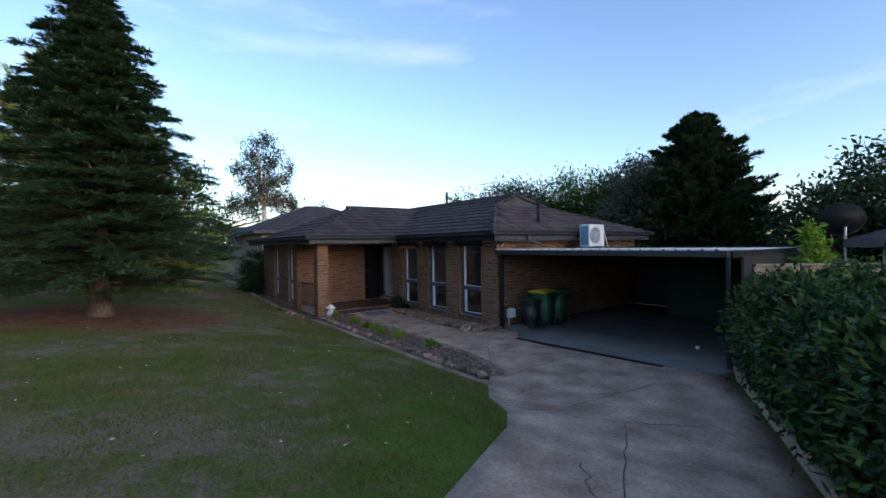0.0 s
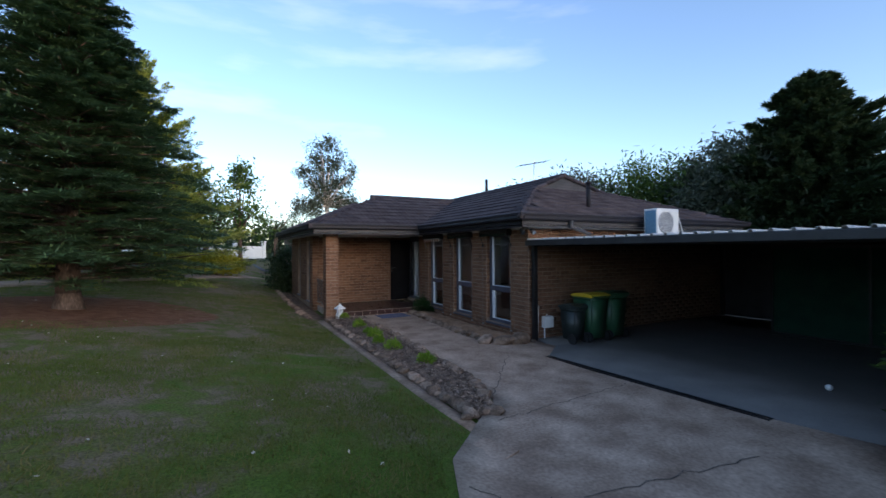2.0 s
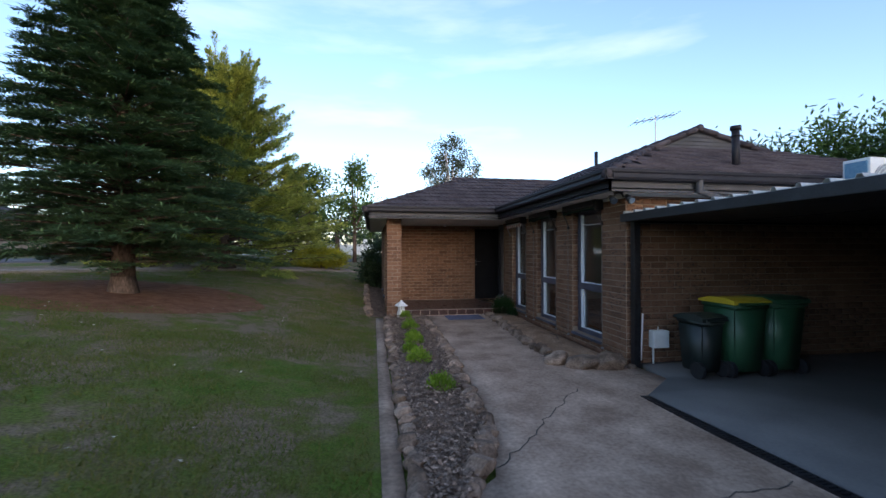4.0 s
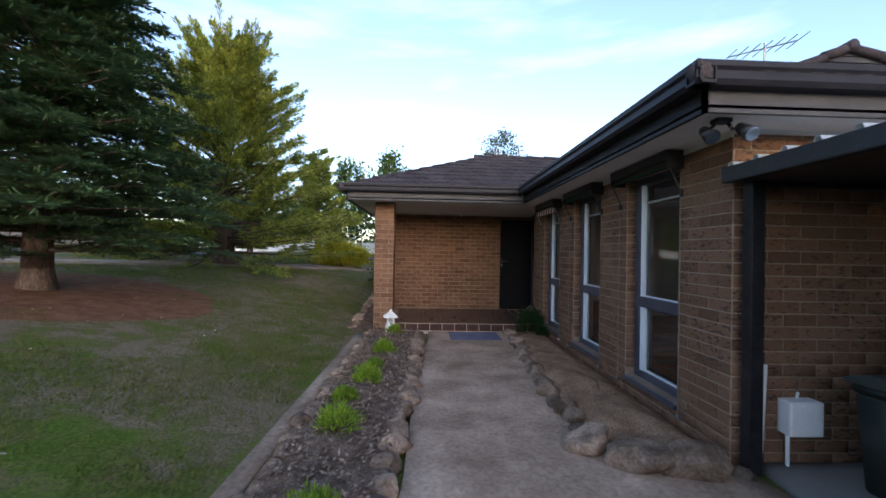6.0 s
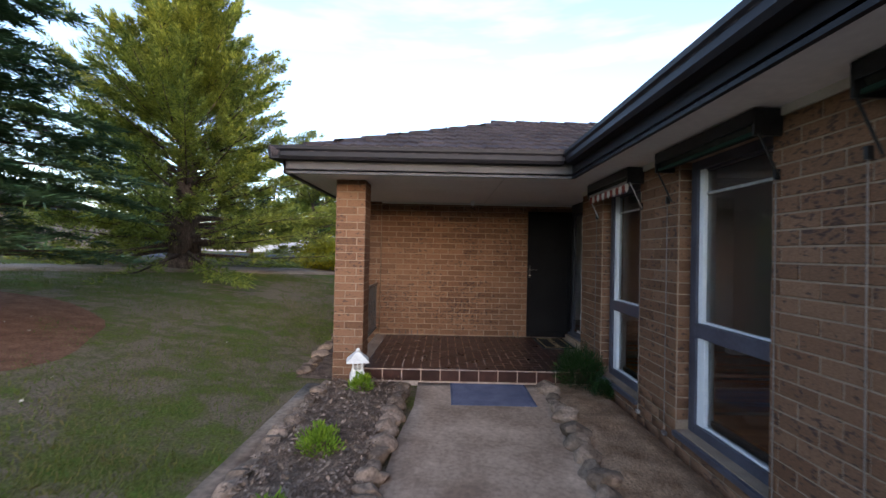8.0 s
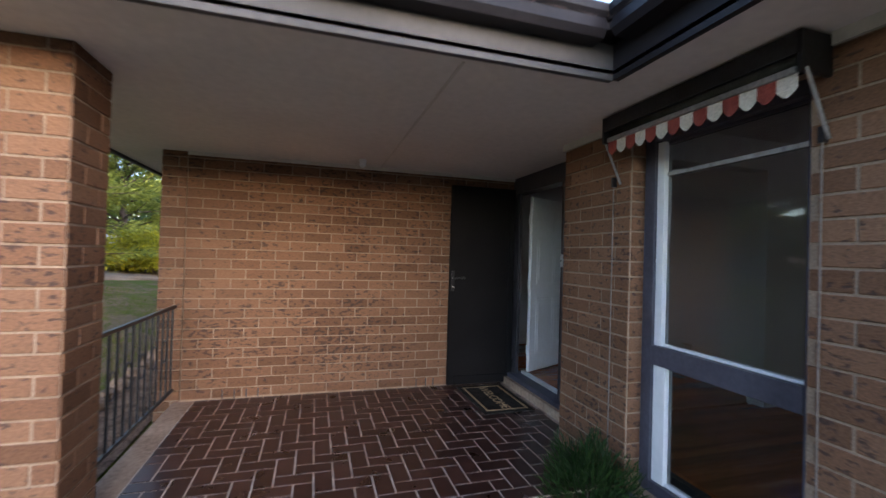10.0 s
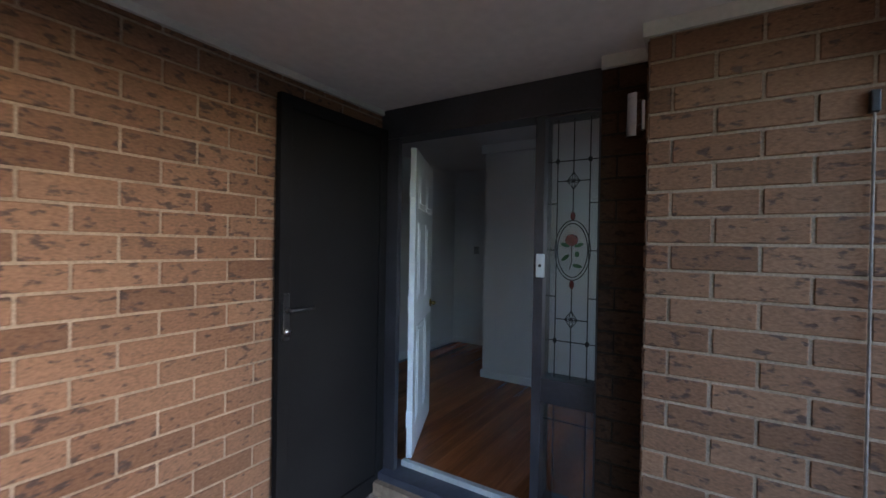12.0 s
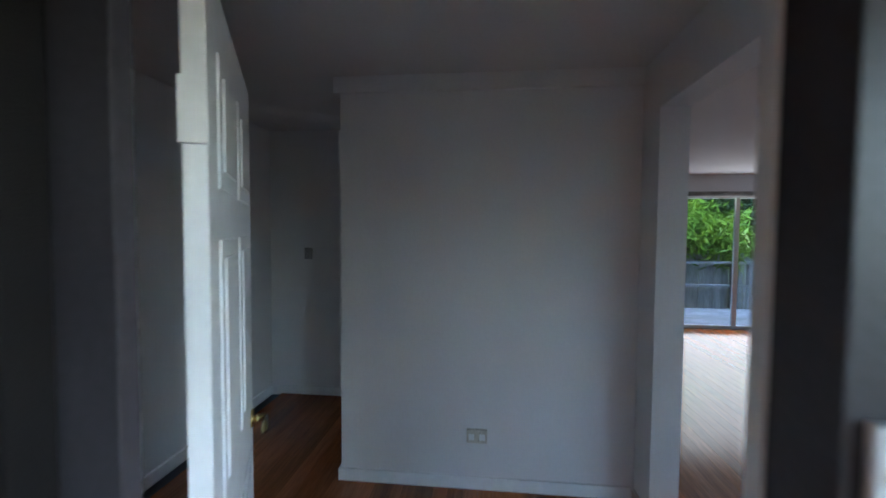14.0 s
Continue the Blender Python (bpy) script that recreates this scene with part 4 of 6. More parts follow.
lamp = thing("wall_light", "small chrome and glass porch wall light, unlit", "wall light", at=(0.085, 7.655, 2.04), rz=-90)
part("mount", boxes((-0.014, 0.0, -0.02, 0.02, 0.0, 0.11), bevel=0.004), CHROME, lamp)
part("shade", rods(((-0.040, 0, -0.02), (-0.040, 0, 0.14), 0.030), n=20), CHROME, lamp, "glass cylinder shade")


def panel_door():
    """White inner door with six raised panels; its hinge edge is the local z axis, leaf along +x."""
    d = thing("door_1", "white panelled front door standing open", "door", kind="structure")
    W, H = 0.755, 1.90
    lf = part("leaf", boxes((0, W, -0.018, 0.018, 0.008, H), bevel=0.003), WHITEPAINT, d)
    for x0, x1 in ((0.10, 0.345), (0.41, 0.655)):
        for z0, z1 in ((0.19, 0.80), (0.96, 1.45), (1.54, 1.78)):
            for s in (-1, 1):
                bm = boxes((x0, x1, 0.0185 * s - 0.004, 0.0185 * s + 0.004, z0, z1), bevel=0.004)
                box(bm, x0 + 0.035, x1 - 0.035, 0.0185 * s - 0.008, 0.0185 * s + 0.008, z0 + 0.035, z1 - 0.035)
                part("panel", bm, WHITEPAINT, lf)
    for s in (-1, 1):
        hd = part("handle", rods(((W - 0.06, 0.018 * s, 0.87), (W - 0.06, 0.06 * s, 0.87), 0.012), ((W - 0.06, 0.06 * s, 0.87), (W - 0.17, 0.062 * s, 0.875), 0.009)), BRASS, lf, "brass lever handle", True)
        part("rose_plate", rods(((W - 0.06, 0.018 * s, 0.87), (W - 0.06, 0.026 * s, 0.87), 0.028), n=18), BRASS, lf, "brass rose plate", True)
    for z in (0.25, 0.95, 1.65):
        part("hinge", boxes((-0.012, 0.0, -0.02, 0.02, z - 0.05, z + 0.05)), WHITEPAINT, d, "painted hinge")
    part("latch", boxes((W, W + 0.002, -0.012, 0.012, 0.79, 0.95)), BRASS, lf, "brass latch plate")
    return d


panel_door().matrix_basis = pose(DX + 0.14, D1 - 0.005, FLOOR_Z + 0.004, 0, 0, 26)

sd = thing("door_2", "dark grey mesh security screen door folded open", "door", kind="structure", at=(-0.445, 9.07, 0.185))
SW, SH = 0.73, 2.085
sf = part("frame", boxes((0, 0.06, -0.018, 0.018, 0, SH), (SW - 0.06, SW, -0.018, 0.018, 0, SH), (0.06, SW - 0.06, -0.017, 0.017, 0, 0.09),
                         (0.06, SW - 0.06, -0.017, 0.017, SH - 0.06, SH), bevel=0.004), MESHDOOR, sd)
part("mesh", boxes((0.06, SW - 0.06, -0.006, 0.006, 0.09, SH - 0.06)), MESHDOOR, sd, "fine dark mesh")
hp = part("handle_plate", boxes((0.015, 0.05, -0.030, -0.019, 0.98, 1.19), bevel=0.004), BLACKMETAL, sd, "black handle plate")
part("lever", rods(((0.032, -0.03, 1.115), (0.032, -0.075, 1.115), 0.01), ((0.032, -0.07, 1.115), (0.15, -0.072, 1.12), 0.009)), BLACKMETAL, hp, "black lever", True)
part("lock", rods(((0.032, -0.03, 1.02), (0.032, -0.045, 1.02), 0.017), n=16), CHROME, hp, "round chrome lock", True)
for z in (0.2, 1.05, 1.95):
    part("hinge", boxes((SW, SW + 0.02, -0.012, 0.012, z - 0.05, z + 0.05)), BLACKMETAL, sd)

# ---- porch things ----
mat = thing("doormat", "dark coir welcome mat with tan border", "doormat", at=(-0.11, 8.62, PORCH_Z), rz=-90)
mb = part("base", boxes((-0.38, 0.38, -0.24, 0.24, 0.0, 0.012), bevel=0.003), COIR, mat)
part("border", boxes((-0.33, 0.33, -0.20, -0.18, 0.012, 0.0145), (-0.33, 0.33, 0.18, 0.20, 0.012, 0.0145), (-0.33, -0.31, -0.18, 0.18, 0.012, 0.0145), (0.31, 0.33, -0.18, 0.18, 0.012, 0.0145)), COIRTAN, mat, "tan border stripe")
cu = bpy.data.curves.new("lettering", "FONT")
cu.body, cu.size, cu.align_x, cu.align_y, cu.extrude = "WELCOME", 0.125, "CENTER", "CENTER", 0.001
ft = new("lettering_curve", cu)
bpy.context.view_layer.update()
me = bpy.data.meshes.new_from_object(ft)
bpy.data.objects.remove(ft)
me.materials.clear()
me.materials.append(COIRTAN)
lt = new("lettering", me)
lt.parent, lt.location = mat, (0, 0, 0.0135)
lt["label"] = "tan letters WELCOME"

bmat = thing("blue_mat", "flat blue ribbed door mat on the path", "doormat", at=(-1.31, 6.61, 0.017))
part("base", boxes((-0.435, 0.435, -0.35, 0.35, 0, 0.010), bevel=0.003), DOORMATBLUE, bmat)
part("rib", boxes(*[(-0.41, 0.41, -0.335 + 0.024 * k, -0.323 + 0.024 * k, 0.01, 0.0135) for k in range(28)]), DOORMATBLUE, bmat)

bulb = thing("porch_ceiling_lamp", "small bare porch lamp under the soffit", "lamp", at=(-1.40, 8.80, SOFFIT_Z))
part("base", rods(((0, 0, -0.02), (0, 0, 0), 0.035), n=18), WHITEPAINT, bulb, smooth=True)
bm = bmesh.new()
bmesh.ops.create_uvsphere(bm, u_segments=14, v_segments=10, radius=0.03)
bmesh.ops.translate(bm, verts=bm.verts[:], vec=(0, 0, -0.045))
part("bulb", bm, WHITEPAINT, bulb, "white glass bulb", True)

rail = thing("porch_railing", "black wrought iron porch railing", "railing", at=(-2.96, 7.33, PORCH_Z))
RL = 1.77
part("top_rail", boxes((-0.015, 0.015, 0, RL, 0.83, 0.855), bevel=0.003), BLACKMETAL, rail)
part("bottom_rail", boxes((-0.012, 0.012, 0, RL, 0.10, 0.12), bevel=0.003), BLACKMETAL, rail)
for k in range(15):
    y = 0.06 + k * (RL - 0.12) / 14
    part("baluster", boxes((-0.007, 0.007, y - 0.007, y + 0.007, 0.12, 0.83)), BLACKMETAL, rail)
for k in range(0, 14, 2):
    y = 0.06 + (k + 0.5) * (RL - 0.12) / 14
    bm = bmesh.new()
    pts = [(y + 0.045 * math.cos(a * math.tau / 16), 0.5 + 0.09 * math.sin(a * math.tau / 16)) for a in range(17)]
    for (a, b), (c, d) in zip(pts, pts[1:]):
        cyl(bm, (0, a, b), (0, c, d), 0.005, n=6)
    part("scroll", bm, BLACKMETAL, rail)

lan = thing("garden_lantern", "white stone pagoda garden lantern", "garden ornament", at=(-2.80, 6.80, 0.06), rz=12)
def taper(bm, x, y, z0, z1, x2=None):
    x2 = x if x2 is None else x2
    v = [bm.verts.new((sx * w, sy * w, z)) for w, z in ((x, z0), (x2, z1)) for sx, sy in ((-1, -1), (1, -1), (1, 1), (-1, 1))]
    for f in ((3, 2, 1, 0), (4, 5, 6, 7), (0, 1, 5, 4), (1, 2, 6, 5), (2, 3, 7, 6), (3, 0, 4, 7)):
        bm.faces.new([v[i] for i in f])
bm = bmesh.new()
for sx, sy in ((-1, -1), (1, -1), (1, 1), (-1, 1)):
    box(bm, sx * 0.062 - 0.025, sx * 0.062 + 0.025, sy * 0.062 - 0.025, sy * 0.062 + 0.025, -0.04, 0.07)
taper(bm, 0.085, 0, 0.07, 0.155, 0.062)
part("foot", bm, LANTERNW, lan)
bm = bmesh.new()
for sx, sy in ((-1, -1), (1, -1), (1, 1), (-1, 1)):
    box(bm, sx * 0.05 - 0.012, sx * 0.05 + 0.012, sy * 0.05 - 0.012, sy * 0.05 + 0.012, 0.155, 0.245)
for s in (-1, 1):
    box(bm, s * 0.052 - 0.004, s * 0.052 + 0.004, -0.005, 0.005, 0.156, 0.244)
    box(bm, -0.005, 0.005, s * 0.052 - 0.004, s * 0.052 + 0.004, 0.156, 0.244)
    box(bm, s * 0.052 - 0.003, s * 0.052 + 0.003, -0.04, 0.04, 0.196, 0.206)
    box(bm, -0.04, 0.04, s * 0.052 - 0.003, s * 0.052 + 0.003, 0.196, 0.206)
part("light_box", bm, LANTERNW, lan, "open lantern windows")
bm = bmesh.new()
taper(bm, 0.125, 0, 0.245, 0.262, 0.118)
taper(bm, 0.116, 0, 0.262, 0.32, 0.055)
taper(bm, 0.055, 0, 0.32, 0.345, 0.03)
part("cap", bm, LANTERNW, lan, "pyramid cap")
bm = bmesh.new()
bmesh.ops.create_uvsphere(bm, u_segments=12, v_segments=8, radius=0.025)
bmesh.ops.translate(bm, verts=bm.verts[:], vec=(0, 0, 0.365))
part("finial", bm, LANTERNW, lan, "", True)

spot = thing("security_light", "black twin spotlight under the eave corner", "spotlight", at=(-0.25, 1.86, SOFFIT_Z))
part("mount", boxes((-0.05, 0.05, -0.04, 0.04, -0.03, 0), bevel=0.005), BLACKMETAL, spot)
for dx, dy in ((-0.09, 0.04), (0.08, -0.06)):
    hd = part("head", rods(((dx * 0.4, dy * 0.3, -0.03), (dx * 0.7, dy * 0.6, -0.08), 0.012), ((dx, dy, -0.07), (dx * 1.1, dy - 0.10, -0.14), 0.032, 0.05), n=16), BLACKMETAL, spot, "", True)
    part("lens", rods(((dx * 1.1, dy - 0.10, -0.14), (dx * 1.105, dy - 0.105, -0.1435), 0.045), n=16), CHROME, hd, "shiny lamp face")

# ---- carport ----
cp = thing("carport", "dark steel carport with ribbed metal roof", "carport")
CPX0, CPX1, CPY0, CPY1 = 0.02, 7.0, -3.45, 2.04
for x, y in ((0.07, 1.97), (0.0, -3.42), (6.8, -3.42), (6.8, 1.97)):
    w = 0.045 if y > 0 else 0.028
    part("post", boxes((x - w, x + w, y - w, y + w, 0.0, 2.02), bevel=0.004), BLACKMETAL, cp)
part("beam", boxes((-0.04, 0.06, CPY0, CPY1, 2.0, 2.10)), BLACKMETAL, cp, "dark front beam")
part("beam", boxes((0.06, 6.9, -3.47, -3.40, 1.98, 2.10)), BLACKMETAL, cp)
part("beam", boxes((0.06, 6.9, 1.98, 2.05, 1.98, 2.10)), BLACKMETAL, cp)
for x in (1.5, 3.1, 4.7, 6.3):
    part("rafter", boxes((x - 0.04, x + 0.04, -3.40, 1.98, 2.0, 2.10)), BLACKMETAL, cp)
prof, y = [], CPY0
while y < CPY1 - 0.01:
    prof += [(y, 2.115), (y + 0.15, 2.115), (y + 0.165, 2.145), (y + 0.195, 2.145), (y + 0.21, 2.115)]
    y += 0.22
V = [(x, a, z - 0.012 * x - 0.004 * top) for top in (0, 1) for x in (-0.07, 7.0) for a, z in prof]
k = len(prof)
F = [(i, i + 1, k + i + 1, k + i) for i in range(k - 1)] + [(3 * k + i, 3 * k + i + 1, 2 * k + i + 1, 2 * k + i) for i in range(k - 1)]
F += [(2 * k + i, 2 * k + i + 1, i + 1, i) for i in range(k - 1)]
rs = new("roof_sheet", fast_mesh("roof_sheet", V, F, ROOFSHEET))
rs.parent = cp
rs["label"] = "ribbed pale metal roof sheet"
# black sheet added below the roof so the carport stays dim
part("lining", boxes((0.065, 6.85, -3.39, 1.975, 2.011, 2.015)), PLAINBLACK, cp, "black sheet added under the roof to cut bounced light")
part("gutter", boxes((-0.12, -0.045, CPY0, CPY1, 1.995, 2.105), bevel=0.01), BLACKPLASTIC, cp, "dark gutter along the front edge")
# end wall coloured black so the far end reads as deep shade
structure("wall_12", boxes((6.85, 6.9, -3.45, 2.05, 0.05, 2.0)), PLAINBLACK, "carport end wall, black in place of deep shade", "wall")
sc = thing("shade_screen", "dark green shade cloth screen in the carport", "screen", at=(4.9, -3.3, 0.05))
part("cloth", boxes((0, 0.01, 0, 3.2, 0.06, 1.85)), GREENMESH, sc)
for z in (0.0, 1.85):
    part("rail", boxes((-0.02, 0.03, 0, 3.2, z, z + 0.055)), BLACKMETAL, sc)
for y in (0, 1.58, 3.16):
    part("post", boxes((-0.025, 0.035, y, y + 0.04, 0, 1.9)), BLACKMETAL, sc)

drain = thing("drain_grate", "black trench drain across the carport entry", "drain", at=(-0.58, -0.88, 0.043))
part("frame", boxes((-0.05, -0.04, -1.74, 1.74, 0.0, 0.025), (0.04, 0.05, -1.74, 1.74, 0.0, 0.025), (-0.04, 0.04, -1.74, 1.74, 0.0, 0.008)), BLACKMETAL, drain)
part("slats", boxes(*[(-0.04, 0.04, -1.73 + 0.04 * k, -1.708 + 0.04 * k, 0.008, 0.022) for k in range(87)]), BLACKPLASTIC, drain)
drain.rotation_euler = (math.atan(-0.024), 0, 0)


def wheelie_bin(x, y, w, h, body, lid, label, rz):
    b = thing("wheelie_bin", label, "bin", "wheelie bins in the carport", at=(x, y, 0.026), rz=rz)
    bm = bmesh.new()
    d = w * 1.15
    for z0, z1, s0, s1 in ((0.06, h - 0.10, 0.78, 0.96), (h - 0.10, h - 0.04, 1.03, 1.03)):
        v = [bm.verts.new((sx * w / 2 * s, sy * d / 2 * s, z)) for s, z in ((s0, z0), (s1, z1)) for sx, sy in ((-1, -1), (1, -1), (1, 1), (-1, 1))]
        for f in ((3, 2, 1, 0), (4, 5, 6, 7), (0, 1, 5, 4), (1, 2, 6, 5), (2, 3, 7, 6), (3, 0, 4, 7)):
            bm.faces.new([v[i] for i in f])
    bmesh.ops.bevel(bm, geom=bm.edges[:], offset=0.015, segments=2, affect="EDGES")
    part("body", bm, body, b, "", True)
    bm = bmesh.new()
    prof = [(-d / 2 - 0.03, h - 0.045), (-d / 2 - 0.03, h - 0.02), (-d / 2 * 0.5, h + 0.025), (d / 2 * 0.6, h + 0.03), (d / 2 + 0.02, h), (d / 2 + 0.02, h - 0.045)]
    ends = [[bm.verts.new((s * (w / 2 + 0.02), u, z)) for u, z in prof] for s in (-1, 1)]
    for i in range(6):
        bm.faces.new((ends[0][i], ends[0][(i + 1) % 6], ends[1][(i + 1) % 6], ends[1][i]))
    bm.faces.new(ends[0][::-1]), bm.faces.new(ends[1])
    bmesh.ops.recalc_face_normals(bm, faces=bm.faces[:])
    part("lid", bm, lid, b, "hinged lid")
    part("handle", rods(((-w / 2 * 0.9, d / 2 + 0.05, h - 0.03), (w / 2 * 0.9, d / 2 + 0.05, h - 0.03), 0.014)), body, b)
    for s in (-1, 1):
        wh = part("wheel", rods(((s * w * 0.44, d / 2 * 0.72, 0.1), (s * (w * 0.44 + 0.05), d / 2 * 0.72, 0.1), 0.1), n=20), BLACKPLASTIC, b, "black wheel")
    return b


wheelie_bin(0.62, 1.45, 0.35, 0.75, DARKBIN, DARKBIN, "small dark wheelie bin beside the brick wall", 185)
wheelie_bin(1.12, 1.46, 0.48, 0.95, GREENBIN, YELLOWLID, "green wheelie bin with a yellow lid", 178)
wheelie_bin(1.66, 1.46, 0.50, 0.96, GREENBIN, GREENBIN, "dark green wheelie bin with green lid", 181)

mb = thing("meter_box", "white plastic service box with pipe on brickwork", "meter box", at=(0.455, 2.075, 0.37))
part("case", boxes((-0.12, 0.12, -0.12, 0.0, -0.12, 0.12), bevel=0.015), ACWHITE, mb)
part("pipe", rods(((-0.08, -0.05, -0.37), (-0.08, -0.05, -0.11), 0.013)), ACWHITE, mb, "white pipe")
part("cable", rods(((0.0, -0.03, 0.11), (0.02, -0.02, 0.16), 0.008), ((-0.25, -0.02, -0.3), (-0.22, -0.02, 0.35), 0.012)), ACWHITE, mb, "loose cable")

ac = thing("air_conditioner", "white outdoor air conditioner unit on the carport roof", "air conditioner", at=(2.85, 1.15, 2.135))
for fx in (0.06, 0.66):
    part("foot", boxes((fx, fx + 0.04, -0.02, 0.37, -0.025, 0.03)), STEEL, ac)
part("case", boxes((0.012, 0.76, 0, 0.33, 0.03, 0.68), bevel=0.012), ACWHITE, ac)
part("coil", boxes((0.0, 0.013, 0.03, 0.30, 0.07, 0.64)), ACBLUE, ac, "blue coil end")
part("fan_ring", rods(((0.30, 0.0, 0.36), (0.30, -0.012, 0.36), 0.25), n=32), STEEL, ac, "grey fan grille")
bm = bmesh.new()
for r in (0.06, 0.11, 0.16, 0.21, 0.245):
    pts = [(0.30 + r * math.cos(a * math.tau / 28), 0.36 + r * math.sin(a * math.tau / 28)) for a in range(29)]
    for (a, b), (c, d) in zip(pts, pts[1:]):
        cyl(bm, (a, -0.018, b), (c, -0.018, d), 0.004, n=5)
for k in range(12):
    a = k * math.tau / 12
    cyl(bm, (0.30, -0.02, 0.36), (0.30 + 0.245 * math.cos(a), -0.02, 0.36 + 0.245 * math.sin(a)), 0.003, n=5)
part("grille", bm, ACWHITE, ac, "round wire grille")
part("brace", rods(((0.80, 0.05, 0.55), (1.05, 0.05, 0.0), 0.012), ((0.76, 0.05, 0.56), (0.82, 0.05, 0.54), 0.012)), ACWHITE, ac, "white brace bar")

fl = thing("flue", "dark metal roof flue with cowl", "flue", at=(1.98, 2.3, 2.84))
part("pipe", rods(((0, 0, -0.12), (0, 0, 0.62), 0.055), n=18), GUTTER, fl, "", True)
part("cowl", rods(((0, 0, 0.60), (0, 0, 0.66), 0.075), n=18), GUTTER, fl, "flared cowl", True)
part("collar", rods(((0, 0, 0.5), (0, 0, 0.52), 0.068), n=18), GUTTER, fl, "", True)
fl2 = thing("vent_pipe", "thin dark vent pipe on the roof ridge", "vent pipe", at=(2.95, 8.1, RIDGE_ZM))
part("pipe", rods(((0, 0, -0.05), (0, 0, 0.55), 0.05), n=14), GUTTER, fl2, "", True)

an = thing("tv_antenna", "thin metal television antenna on the roof", "antenna", at=(2.6, 5.0, 3.95))
part("mast", rods(((0, 0, -0.05), (0, 0, 0.62), 0.014), n=8), STEEL, an)
part("boom", rods(((-0.45, 0.12, 0.45), (0.4, -0.1, 0.62), 0.010), n=8), STEEL, an)
for k in range(7):
    u = k / 6
    x, y, z = -0.45 + 0.85 * u, 0.12 - 0.22 * u, 0.45 + 0.17 * u
    part("element", rods(((x - 0.05, y - 0.25, z), (x + 0.05, y + 0.25, z), 0.006), n=6), STEEL, an)

# ---- interior things ----
ot = thing("power_outlet", "white wall power outlet", "power outlet", at=(2.198, 8.58, 0.60))
part("plate", boxes((-0.02, 0.0, -0.058, 0.058, -0.038, 0.038), bevel=0.004), CANVAS_WHITE, ot)
for y in (-0.03, 0.03):
    part("socket", boxes((-0.022, -0.019, y - 0.016, y + 0.016, -0.02, 0.016)), WHITEPAINT, ot)
vent = thing("floor_vent", "dark metal floor vent", "floor vent", at=(2.02, 8.62, FLOOR_Z + 0.001))
part("frame", boxes((-0.05, 0.05, -0.15, 0.15, 0, 0.004)), BLACKMETAL, vent)
part("slats", boxes(*[(-0.04, 0.04, -0.14 + 0.02 * k, -0.13 + 0.02 * k, 0.004, 0.006) for k in range(14)]), BLACKMETAL, vent)
st = thing("thermostat", "small dark hallway wall switch", "switch", at=(3.418, 10.1, 1.55))
part("plate", boxes((-0.01, 0.0, -0.035, 0.035, -0.05, 0.05), bevel=0.003), STEEL, st)

sl = thing("window_6", "white framed sliding glass door to the garden", "sliding door", kind="structure", at=(6.66, SL0, FLOOR_Z))
SLW, SLH = SL1 - SL0, 2.32 - FLOOR_Z
part("window_frame", boxes((0, 0.09, 0, 0.05, 0, SLH), (0, 0.09, SLW - 0.05, SLW, 0, SLH), (0.001, 0.089, 0.05, SLW - 0.05, SLH - 0.05, SLH), (0.001, 0.089, 0.05, SLW - 0.05, 0, 0.04),
    (0.02, 0.07, SLW * 0.42, SLW * 0.42 + 0.06, 0.04, SLH - 0.05)), ACWHITE, sl)
g = part("pane", boxes((0.043, 0.047, 0.05, SLW - 0.05, 0.04, SLH - 0.05)), CLEARGLASS, sl, "clear glass")
g.visible_shadow = False
hood = thing("window_valance", "rolled blind above the sliding door", "blind", at=(6.58, SL0 - 0.05, 2.3))
part("roll", rods(((0, 0, 0.03), (0, SLW + 0.1, 0.03), 0.035), n=14), GREYTIMBER, hood, "", True)

# small things outside
bl = thing("ball", "small white ball on the carport floor", "ball", at=(1.1, -2.48, 0.1))
bm = bmesh.new()
bmesh.ops.create_uvsphere(bm, u_segments=14, v_segments=10, radius=0.04)
bmesh.ops.translate(bm, verts=bm.verts[:], vec=(0, 0, 0.04))
part("shell", bm, WHITEPAINT, bl, "", True)
dp = thing("downpipe", "grey downpipe from the gutter to the carport roof", "downpipe", at=(0.75, 1.60, 2.36))
part("outlet", rods(((0, 0, 0.0), (0, 0, 0.16), 0.045), n=14), FASCIA, dp)
part("pipe", rods(((0, 0, 0.02), (0.55, 0.02, -0.13), 0.04), n=14), FASCIA, dp, "slanting pipe")
for x in (-2.56, -2.46, -2.36, -2.26, -0.76, -0.66, -0.58):
    part("weep_hole", boxes((x - 0.005, x + 0.005, 9.1005, 9.112, PORCH_Z + 0.005, PORCH_Z + 0.085)), PLAINBLACK, wall_porch)

# ---- plants ----
rng = np.random.default_rng(7)


def unit(v):
    return v / np.maximum(np.linalg.norm(v, axis=-1, keepdims=True), 1e-9)


def leaf_arrays(P, D, L, W, flat=0.5):
    """Leaf blades: from P along D, L long and W wide; flat: how level the blades lie."""
    n = len(P)
    up = unit(np.stack([rng.normal(0, 1 - flat, n), rng.normal(0, 1 - flat, n), np.ones(n)], 1))
    side = unit(np.cross(D, up)) * (np.asarray(W) / 2).reshape(-1, 1)
    L = np.asarray(L).reshape(-1, 1)
    A, B, C, E = P, P + D * L * 0.45 + side, P + D * L, P + D * L * 0.45 - side
    V = np.stack([A, B, C, E], 1).reshape(-1, 3)
    return V, np.arange(4 * n).reshape(n, 4)


